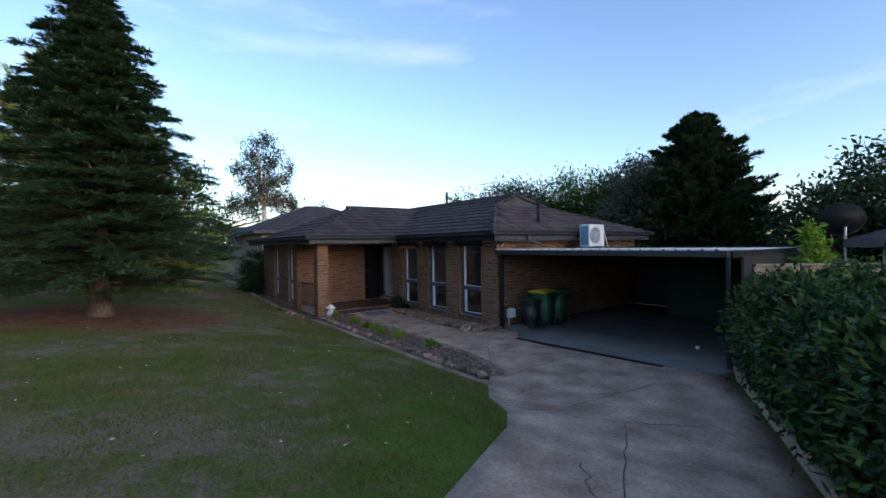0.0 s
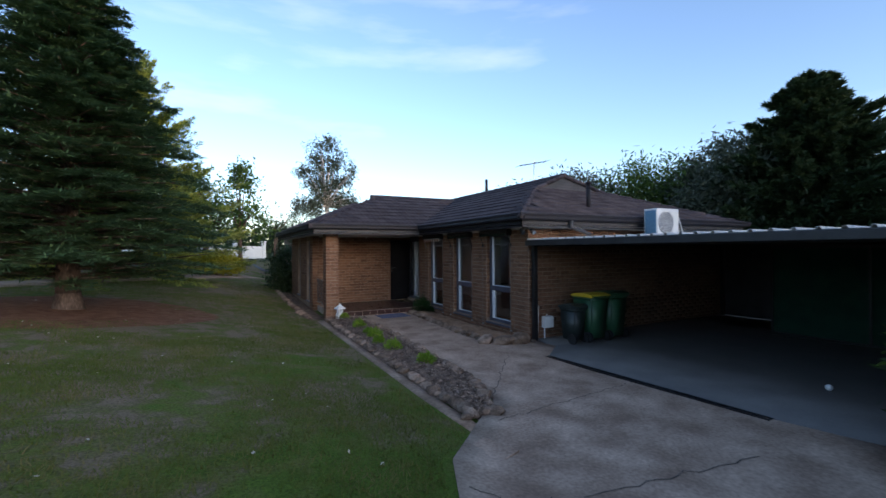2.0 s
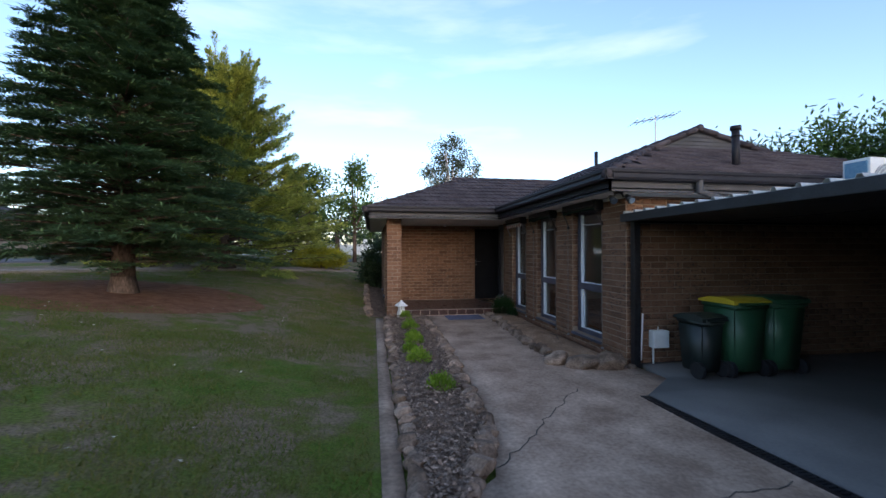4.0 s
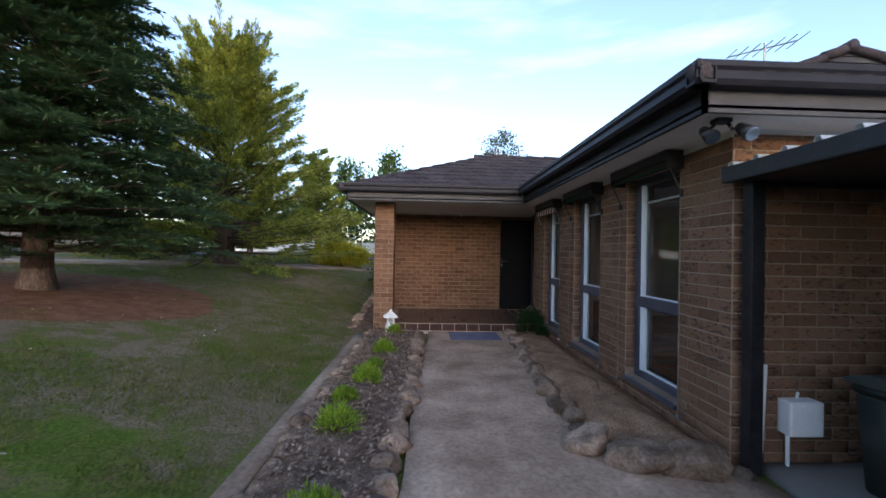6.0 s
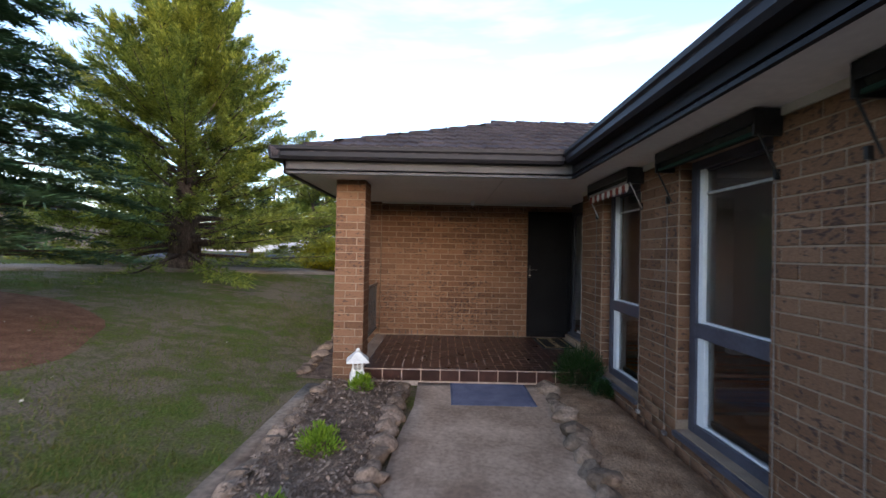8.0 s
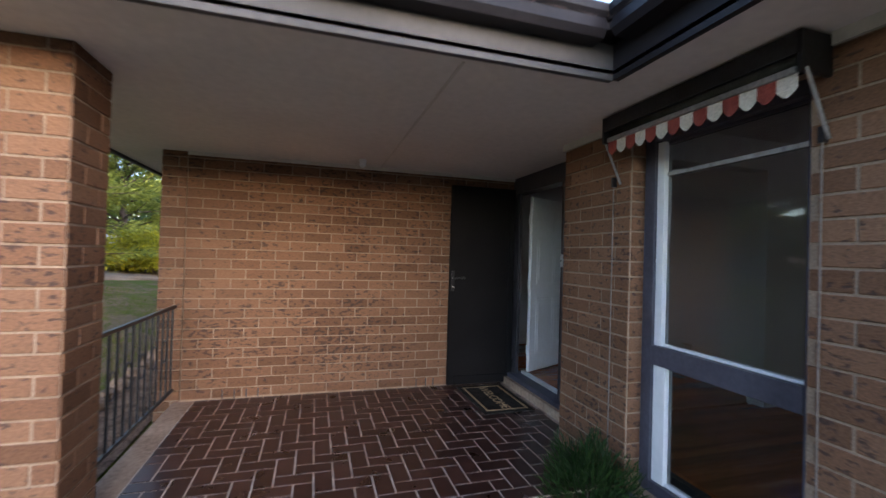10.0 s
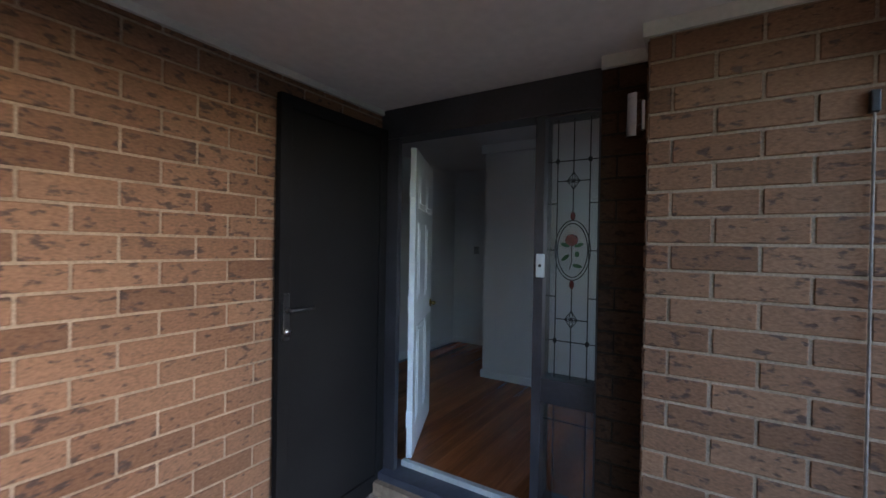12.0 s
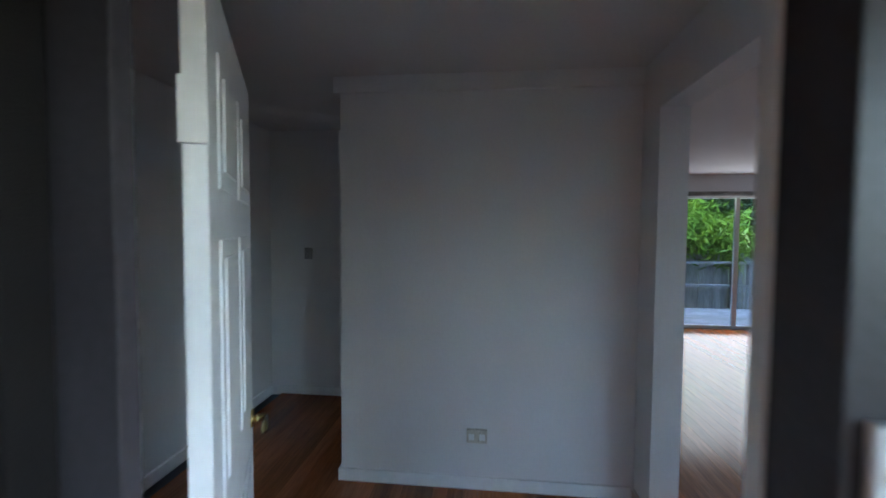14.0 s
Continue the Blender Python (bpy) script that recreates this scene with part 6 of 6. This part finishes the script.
# bark chips on the mulch
n = 5200
cyy = rng.uniform(-0.9, 6.9, n)
cxx = -3.15 + rng.uniform(0, 1, n) * (np.interp(cyy, [-0.9, 0.3, 2, 6.9], [-2.95, -2.5, -2.4, -2.28]) + 3.15)
P = np.stack([cxx, cyy, np.full(n, 0.075) + rng.uniform(0, 0.03, n) + 0.03 * np.maximum(0, -cyy)], 1)
D = unit(np.stack([rng.normal(0, 1, n), rng.normal(0, 1, n), rng.normal(0, 0.35, n)], 1))
chips = leaf_mesh("bark_chips", P, D, rng.uniform(0.02, 0.07, n), rng.uniform(0.012, 0.03, n),
                  surface("bark_chip", (0.11, 0.075, 0.055), (0.30, 0.22, 0.17), 30, 0.9, island=0.45), None, 0.5)
tagged(chips, "loose brown bark chips on the flower bed", "mulch", kind="stuff")

# ---- grass ----
def grass_field(n, x0, x1, y0, y1, h, label):
    x, y = rng.uniform(x0, x1, n), rng.uniform(y0, y1, n)
    left = np.interp(y, [-12.7, -3.85, -3.0, -2.5, -1.85, -1.3, 7, 7.2, 14], [-22, -6.2, -4.85, -4.35, -4.1, -3.5, -3.44, -3.6, -3.8])
    path_d = (y - 9.6) * 0.66 - (x + 11.5) * 0.75      # beyond the footpath
    patch = np.array([noise.noise((a * 0.55, b * 0.55, 0.0)) + 0.5 * noise.noise((a * 1.9, b * 1.9, 2.0)) for a, b in zip(x, y)])
    keep = (x < left) & (path_d < 0.6) & (np.hypot((x + 8.5) / 1.15, y - 6.3) > 1.7) & (rng.uniform(-0.5, 0.5, n) > patch * 1.5)
    x, y = x[keep], y[keep]
    k = len(x)
    raw = 0.17 * np.maximum(0, -3.5 - x) + 0.055 * np.maximum(0, y - 8.5) * np.clip((-2.0 - x) / 2.0, 0, 1) + 0.03 * np.maximum(0, -y)
    z = 1.3 * np.tanh(raw / 1.3) - 0.004
    hh = h * rng.uniform(0.4, 1.3, k)
    a = rng.uniform(0, math.tau, k)
    w = rng.uniform(0.003, 0.007, k)
    bend = rng.normal(0, 0.6, (k, 2)) * hh[:, None]
    A = np.stack([x - np.cos(a) * w, y - np.sin(a) * w, z], 1)
    B = np.stack([x + np.cos(a) * w, y + np.sin(a) * w, z], 1)
    C = np.stack([x + bend[:, 0], y + bend[:, 1], z + hh], 1)
    ob = new("grass", fast_mesh("grass", np.stack([A, B, C], 1).reshape(-1, 3), np.arange(3 * k).reshape(k, 3), GRASS))
    tagged(ob, label, "grass", kind="stuff")


grass_field(190000, -10.5, -3.4, -6.5, 5.0, 0.045, "short mown grass with bare patches")
grass_field(90000, -13.0, -3.4, 5.0, 15.0, 0.05, "short mown grass across the far lawn")

n = 90
x, y = rng.uniform(-9.5, -3.7, n), rng.uniform(-3.0, 8.0, n)
ok = x < -4.6
x, y = x[ok], y[ok]
P = np.stack([x, y, np.array([gz(a, b) for a, b in zip(x, y)]) + 0.03], 1)
fl_ob = leaf_mesh("fallen_leaves", P, unit(rng.normal(0, 1, P.shape) * np.array([1, 1, 0.2])), rng.uniform(0.03, 0.06, len(x)), rng.uniform(0.02, 0.04, len(x)),
                  surface("dry_leaf", (0.42, 0.36, 0.27), (0.58, 0.52, 0.42), 30, 0.9, island=0.2), None, 0.7)
tagged(fl_ob, "pale dry leaves scattered on the lawn", "leaves", kind="stuff")
tw = thing("fallen_twig", "dark dry twig on the soil bed", "twig", at=(-0.35, 3.7, 0.115))
part("stem", rods(((-0.05, -0.3, 0), (0.02, -0.05, 0.02), 0.008, 0.007), ((0.02, -0.05, 0.02), (0.0, 0.3, 0.0), 0.007, 0.003), n=6), BARK, tw)

# ---- fences and neighbours ----
def paling_fence(p, q, h, material, label, w=0.15):
    p, q = Vector(p), Vector(q)
    f = thing("fence", label, "fence", at=(p.x, p.y, gz(p.x, p.y)), rz=math.degrees(math.atan2(q.y - p.y, q.x - p.x)))
    L = (q - p).length
    me = bpy.data.meshes.new("paling")
    bm = boxes((0.003, w - 0.003, -0.008, 0.008, 0.0, h))
    bm.to_mesh(me)
    bm.free()
    me.materials.append(material)
    for k in range(int(L / w)):
        o = new("paling", me)
        o.parent, o.location = f, (k * w, (k % 2) * 0.012, rng.uniform(-0.01, 0.01))
    part("capping", boxes((0, L, -0.05, 0.06, h, h + 0.035), bevel=0.004), material, f)
    for x in np.arange(0.05, L, 2.2):
        part("post", boxes((x, x + 0.1, 0.02, 0.12, -0.1, h - 0.02)), material, f)
    return f


paling_fence((0.75, -3.55), (2.3, -5.0), 1.72, TIMBER, "brown timber paling fence beside the carport")
paling_fence((2.2, -5.1), (-7.5, -9.6), 1.7, GREYTIMBER, "weathered grey paling fence behind the hedge")
paling_fence((9.5, 1.0), (9.5, 12.0), 1.6, GREYTIMBER, "weathered grey garden fence")


def house(name, x0, x1, y0, y1, z0, eave, ridge, label, windows=()):
    h = thing(name, label, "house", at=(x0, y0, z0))
    W, D = x1 - x0, y1 - y0
    part("wall", boxes((0, W, 0, D, -0.3, eave)), surface(name + "_render", (0.30, 0.22, 0.17), (0.40, 0.30, 0.23), 3, 0.9), h)
    bm = bmesh.new()
    o, r = 0.5, min(W, D) / 2
    a, b = [(-o, -o), (W + o, -o), (W + o, D + o), (-o, D + o)], ([(r, D / 2), (W - r, D / 2)] if W > D else [(W / 2, r), (W / 2, D - r)])
    v = [bm.verts.new((x, y, eave + 0.1)) for x, y in a] + [bm.verts.new((x, y, ridge)) for x, y in b]
    for f in (((0, 1, 5, 4), (1, 2, 5), (2, 3, 4, 5), (3, 0, 4)) if W > D else ((0, 1, 4), (1, 2, 5, 4), (2, 3, 5), (3, 0, 4, 5))):
        bm.faces.new([v[i] for i in f])
    bm.faces.new([v[i] for i in (3, 2, 1, 0)])
    bmesh.ops.recalc_face_normals(bm, faces=bm.faces[:])
    rf = part("roof", bm, ROOFTILE, h)
    part("fascia", boxes((-o, W + o, -o - 0.03, -o, eave - 0.05, eave + 0.12), (-o - 0.03, -o, -o, D + o, eave - 0.05, eave + 0.12)), FASCIA, h)
    for x, w in windows:
        wd = part("window", boxes((x, x + w, -0.03, 0.02, 0.9, 2.0)), GUTTER, h)
        part("frame", boxes((x - 0.05, x, -0.04, 0.02, 0.85, 2.05), (x + w, x + w + 0.05, -0.04, 0.02, 0.85, 2.05), (x, x + w, -0.04, 0.02, 2.0, 2.05), (x, x + w, -0.04, 0.02, 0.85, 0.9)), WHITEPAINT, wd)
    return h


house("house", 4.2, 13.0, -13.0, -4.7, 0.0, 2.15, 4.1, "neighbouring house with dark hipped tile roof")
house("house", -1.6, 8.0, 20.0, 28.0, 0.6, 2.55, 4.6, "neighbouring house with dark tile roof", ((1.0, 1.4), (5.0, 1.6)))
house("house", -44.0, -30.0, 30.0, 40.0, 1.3, 2.6, 4.8, "house across the street", ((2.0, 1.6), (6.0, 2.0), (10.0, 1.6)))
house("house", -46.0, -36.0, 2.0, 14.0, 1.3, 2.6, 4.6, "house across the street", ((2.0, 1.6), (6.0, 2.0)))

dish = thing("satellite_dish", "grey satellite dish on a roof pole", "satellite dish", at=(3.74, -4.25, 2.12))
bm = bmesh.new()
rings = []
for k in range(7):
    r = 0.43 * k / 6
    rings.append([bm.verts.new((0.16 * (r / 0.43) ** 2, r * math.cos(a * math.tau / 28), 0.78 * r * math.sin(a * math.tau / 28))) for a in range(28)] if k else [bm.verts.new((0, 0, 0))])
for a in range(28):
    bm.faces.new((rings[0][0], rings[1][a], rings[1][(a + 1) % 28]))
    for k in range(1, 6):
        bm.faces.new((rings[k][a], rings[k + 1][a], rings[k + 1][(a + 1) % 28], rings[k][(a + 1) % 28]))
bmesh.ops.solidify(bm, geom=bm.faces[:], thickness=0.008)
o = part("reflector", bm, GUTTER, dish, "", True)
o.matrix_basis = pose(0, 0, 0.52, 0, -12, 40)
part("pole", rods(((0.06, 0.04, -0.6), (0.06, 0.04, 0.5), 0.025), n=10), STEEL, dish)
part("arm", rods(((0.06, 0.04, 0.35), (0.32, 0.26, 0.45), 0.012), n=8), STEEL, dish)

pw = thing("street_wall", "pale rendered street wall with square posts", "wall", at=(-26, 44, 1.25), rz=14)
for k in range(9):
    part("pier", boxes((k * 3.2 - 0.2, k * 3.2 + 0.2, -0.2, 0.2, -0.2, 1.75), (k * 3.2 - 0.25, k * 3.2 + 0.25, -0.25, 0.25, 1.75, 1.85)), LANTERNW, pw)
    if k < 8:
        part("infill", boxes((k * 3.2 + 0.2, k * 3.2 + 3.0, -0.1, 0.1, -0.2, 1.25)), LANTERNW, pw)

# far woods round the place
blobs = []
for k in range(150):
    a = k * math.tau / 150 + rng.uniform(-0.02, 0.02)
    d = rng.uniform(75, 110)
    h = rng.uniform(2.5, 5.0) * (0.7 if 1.2 < a < 2.2 else 1.0)
    blobs.append((d * math.cos(a), d * math.sin(a), 1.2 + h * 0.5, rng.uniform(3, 6), rng.uniform(3, 6), h))
C, P = crown_points(blobs, 26, 14, 0.8)
n = len(P)
fw = leaf_mesh("far_woods", P, unit(rng.normal(0, 1, (n, 3))), rng.uniform(0.8, 1.6, n), rng.uniform(0.5, 0.9, n), DARK_LEAF, None, 0.2)
tagged(fw, "distant dark trees along the horizon", "woods", kind="stuff")
for x, y, s in ((-16, 33, 1.3), (-11.5, 36, 1.5), (-24, 50, 1.6), (-7, 42, 1.6), (-35, 48, 1.7), (-30, 22, 1.2), (-33, 16, 1.4)):
    broad_tree("tree", (x, y, 1.25), [(0, 0, 2.6 * s, 1.9 * s, 1.9 * s, 1.5 * s), (1.2 * s, 0, 2.0 * s, 1.5 * s, 1.5 * s, 1.3 * s), (-1.2 * s, 0, 1.9 * s, 1.5 * s, 1.5 * s, 1.2 * s)],
               50, 24, 0.3, (0.3, 0.16), DARK_LEAF, "dark green tree across the street", (1.6 * s, 0.15 * s))

# garden behind the sliding door
dk = thing("deck", "pale timber garden deck with rail", "deck", at=(6.85, 3.2, 0.0))
for k in range(14):
    part("board", boxes((0.1 + k * 0.14, 0.1 + k * 0.14 + 0.13, 0, 4.5, 0.18, 0.21)), GREYTIMBER, dk)
for y in (0.1, 1.6, 3.0, 4.4):
    part("post", boxes((2.0, 2.1, y - 0.05, y + 0.05, 0.0, 1.15)), GREYTIMBER, dk)
part("rail", boxes((1.98, 2.12, 0, 4.5, 1.12, 1.17)), GREYTIMBER, dk)
part("rail", boxes((2.02, 2.08, 0, 4.5, 0.65, 0.70)), GREYTIMBER, dk)
broad_tree("fern", (9.15, 4.6, 0.1), [(0, 0, 1.7, 0.5, 1.0, 0.5), (0.1, 1.0, 1.9, 0.5, 0.8, 0.55), (0.1, -1.0, 1.6, 0.5, 0.8, 0.5), (0.2, 0.3, 2.4, 0.4, 0.9, 0.4)], 70, 18, 0.13, (0.26, 0.05), LIME_LEAF, "bright green tree fern behind the deck", (1.4, 0.08), cat="fern")

# ---- pieces: roof tiles, porch pavers, floor boards, bricks ----
def lay(name, mesh_key, items, parent, keep, material):
    """items: (matrix, mesh, nearness). The nearest become parts, the rest one joined part."""
    items.sort(key=lambda q: q[2])
    for m, me, _ in items[:keep]:
        o = new(name, me)
        o.parent, o.matrix_basis = parent, m
    rest = items[keep:]
    if rest:
        cache, V, F, base = {}, [], [], 0
        for m, me, _ in rest:
            if me.name not in cache:
                co = np.empty(len(me.vertices) * 3, np.float32)
                me.vertices.foreach_get("co", co)
                me.calc_loop_triangles()
                tr = np.empty(len(me.loop_triangles) * 3, np.int32)
                me.loop_triangles.foreach_get("vertices", tr)
                cache[me.name] = (co.reshape(-1, 3), tr.reshape(-1, 3))
            co, tr = cache[me.name]
            a = np.array(m)
            V.append(co @ a[:3, :3].T + a[:3, 3])
            F.append(tr + base)
            base += len(co)
        ob = new(name + "s", fast_mesh(name + "s", np.concatenate(V), np.concatenate(F), material))
        ob.parent = parent
        ob["kind"] = "stuff"


TILE_W, TILE_L = 0.30, 0.33
bm = bmesh.new()
prof = [(0.0, 0.0), (0.03, 0.014), (0.09, 0.006), (0.15, 0.0), (0.18, 0.014), (0.24, 0.006), (0.295, 0.0)]
rows = [[bm.verts.new((u, v, z + t)) for u, z in prof] for v, t in ((0.0, 0.034), (0.36, 0.008))]
low = [bm.verts.new((u, 0.0, z + 0.008)) for u, z in prof]
for i in range(len(prof) - 1):
    bm.faces.new((rows[0][i], rows[0][i + 1], rows[1][i + 1], rows[1][i]))
    bm.faces.new((low[i], low[i + 1], rows[0][i + 1], rows[0][i]))
tile_me = bpy.data.meshes.new("roof_tile")
bm.to_mesh(tile_me)
bm.free()
tile_me.materials.append(ROOFTILE)


def inside(p, poly):
    c = False
    for (x0, y0), (x1, y1) in zip(poly, poly[1:] + poly[:1]):
        if (y0 > p[1]) != (y1 > p[1]) and p[0] < (x1 - x0) * (p[1] - y0) / (y1 - y0) + x0:
            c = not c
    return c


def tile_plane(origin, along, up, width, run, poly, near):
    """Tiles over a plane: along the eave, and up the slope; poly: the plane's outline in (along, run) plan units."""
    out, slope = [], math.atan(PITCH)
    A, U = Vector(along), Vector(up)
    upv = (U * math.cos(slope) + Vector((0, 0, math.sin(slope)))).normalized()
    nrm = A.cross(upv).normalized()
    if nrm.z < 0:
        nrm = -nrm
    rot = Matrix((A, upv, nrm)).transposed().to_4x4()
    if rot.determinant() < 0:
        rot = Matrix((-A, upv, nrm)).transposed().to_4x4()
    step = TILE_L * math.cos(slope)
    for j in range(int(run / step) + 1):
        for i in range(-1, int(width / TILE_W) + 1):
            u = i * TILE_W + (j % 2) * TILE_W / 2
            if not inside((u + TILE_W / 2, j * step + step / 2), poly):
                continue
            p = Vector(origin) + A * u + U * (j * step) + Vector((0, 0, PITCH * j * step + 0.004))
            if rot.col[0].to_3d().dot(A) < 0:
                p += A * TILE_W
            out.append((Matrix.Translation(p) @ rot, tile_me, (p - Vector(near)).length))
    return out


tiles = []
N = (-2.0, 6.4, 2.6)
rw = RIDGE_Y - P1
tiles += tile_plane((W1, P1, RZ0), (1, 0, 0), (0, 1, 0), E1 - W1 + rw, rw, [(0, -0.1), (E1 - W1, -0.1), (E1 - W1 + rw, rw), (gw, rw), (gw, gw)], N)
tiles += tile_plane((E1, S1, RZ0), (0, 1, 0), (1, 0, 0), 11.4, RIDGE_X - E1, [(0, -0.1), (P1 - S1, -0.1), (P1 - S1 + rw, rw), (11.4, RIDGE_X - E1), (gs, RIDGE_X - E1), (gs, gs)], N)
tiles += tile_plane((E1, S1, RZ0), (1, 0, 0), (0, 1, 0), xe - E1, gs, [(0, -0.1), (xe - E1, -0.1), (xg - E1, gs), (gs, gs)], N)
tiles += tile_plane((W1, P1, RZ0), (0, 1, 0), (1, 0, 0), 2 * rw, gw, [(0, -0.1), (2 * rw, -0.1), (2 * rw - gw, gw), (gw, gw)], N)
lay("roof_tile", "t", tiles, roof, 300, ROOFTILE)

# porch pavers in herringbone, with a row of square edge tiles
porch = bpy.data.objects["porch_floor"]
PWD = 0.1135


def paver_mesh(lx, ly):
    bm = boxes((0.006, lx - 0.006, 0.006, ly - 0.006, -0.012, 0.0))
    me = bpy.data.meshes.new("paver")
    bm.to_mesh(me)
    bm.free()
    me.materials.append(PAVER)
    return me


cut = {}
items = []
X0, X1, Y0, Y1 = -2.78, 0.19, 7.13, 9.105
nn = 2
for r in range(-2, int((Y1 - Y0) / PWD) + 2):
    for c in range(-8, int((X1 - X0) / PWD) + 8):
        for kind in (0, 1):
            if kind == 0 and (c - r) % (2 * nn) == 0:
                x, y, lx, ly = c, r, nn, 1
            elif kind == 1 and (c - (r - 1)) % (2 * nn) == 0:
                x, y, lx, ly = c, r, 1, nn
            else:
                continue
            a, b = X0 + x * PWD, Y0 + y * PWD
            a1, b1 = min(a + lx * PWD, X1), min(b + ly * PWD, Y1)
            a, b = max(a, X0), max(b, Y0)
            if a1 - a < 0.02 or b1 - b < 0.02:
                continue
            key = (round(a1 - a, 3), round(b1 - b, 3))
            if key not in cut:
                cut[key] = paver_mesh(*key)
            items.append((Matrix.Translation((a, b, PORCH_Z)), cut[key], math.hypot(a + 1.0, b - 7.8)))
lay("paver", "p", items, porch, 300, PAVER)
edge_top = paver_mesh(0.228, 0.11)
bm = boxes((0.006, 0.222, -0.012, 0.0, 0.004, 0.128))
edge_front = bpy.data.meshes.new("edge_tile")
bm.to_mesh(edge_front)
bm.free()
edge_front.materials.append(PAVER)
for k in range(13):
    for me, y, z in ((edge_top, 7.018, PORCH_Z + 0.001), (edge_front, 7.02, 0.03)):
        o = new("edge_tile", me)
        o.parent, o.location = porch, (-2.775 + k * 0.228, y, z)
bm = boxes((-2.95, -2.785, 7.335, 9.10, PORCH_Z - 0.012, PORCH_Z - 0.002))
part("porch_edge", bm, PATHCON, porch)

# floor boards
floor = bpy.data.objects["floor"]
for x0, x1, y0, y1 in ((0.43, 3.42, 7.72, 10.44), (0.31, 6.6, 2.41, 7.72)):
    n = int((y1 - y0) / 0.085)
    bd = bpy.data.meshes.new("floor_board")
    bm = boxes((0, x1 - x0, 0.0006, 0.0844, -0.02, 0.0))
    bm.to_mesh(bd)
    bm.free()
    bd.materials.append(FLOORWOOD)
    for k in range(n):
        o = new("floor_board", bd)
        o.parent, o.location = floor, (x0, y0 + k * 0.085, FLOOR_Z)

# bricks
walls = {}
for wall, axis, face, out, u0, u1, z0, z1, shift, priority in PIECES:
    k0, k1 = math.ceil(z0 / COURSE), int((z1 + 0.02) / COURSE)
    for k in range(k0, k1 + 1):
        za, zb = k * COURSE + 0.005, min(k * COURSE + COURSE - 0.005, z1 - 0.002)
        if zb - za < 0.03:
            continue
        off = ((k % 2) * 0.5 + shift) % 1 * LEN
        j = -1
        while u0 + (j - 1) * LEN + off < u1:
            a, b = max(u0 + j * LEN + off + 0.005 - LEN, u0 + 0.002), min(u0 + (j + 1) * LEN + off - 0.005 - LEN, u1 - 0.002)
            j += 1
            if b - a < 0.03:
                continue
            L = round(b - a, 2)
            jitter = rng.uniform(-0.0015, 0.0015)
            c = face + out * (0.006 - 0.012 + jitter)
            m = Matrix.Translation(((a + b) / 2, c, (za + zb) / 2) if axis == "x" else (c, (a + b) / 2, (za + zb) / 2))
            me = brick_mesh(L, 0.024, round(zb - za, 3)) if axis == "x" else brick_mesh(0.024, L, round(zb - za, 3))
            walls.setdefault(wall.name, []).append((m, me, -priority + abs((za + zb) / 2 - 1.3) * 0.1))
for nm, items in walls.items():
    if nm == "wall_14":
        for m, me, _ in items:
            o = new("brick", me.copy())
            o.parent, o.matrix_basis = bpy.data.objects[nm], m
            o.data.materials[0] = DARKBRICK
    else:
        lay("brick", "b", items, bpy.data.objects[nm], 300, BRICK)
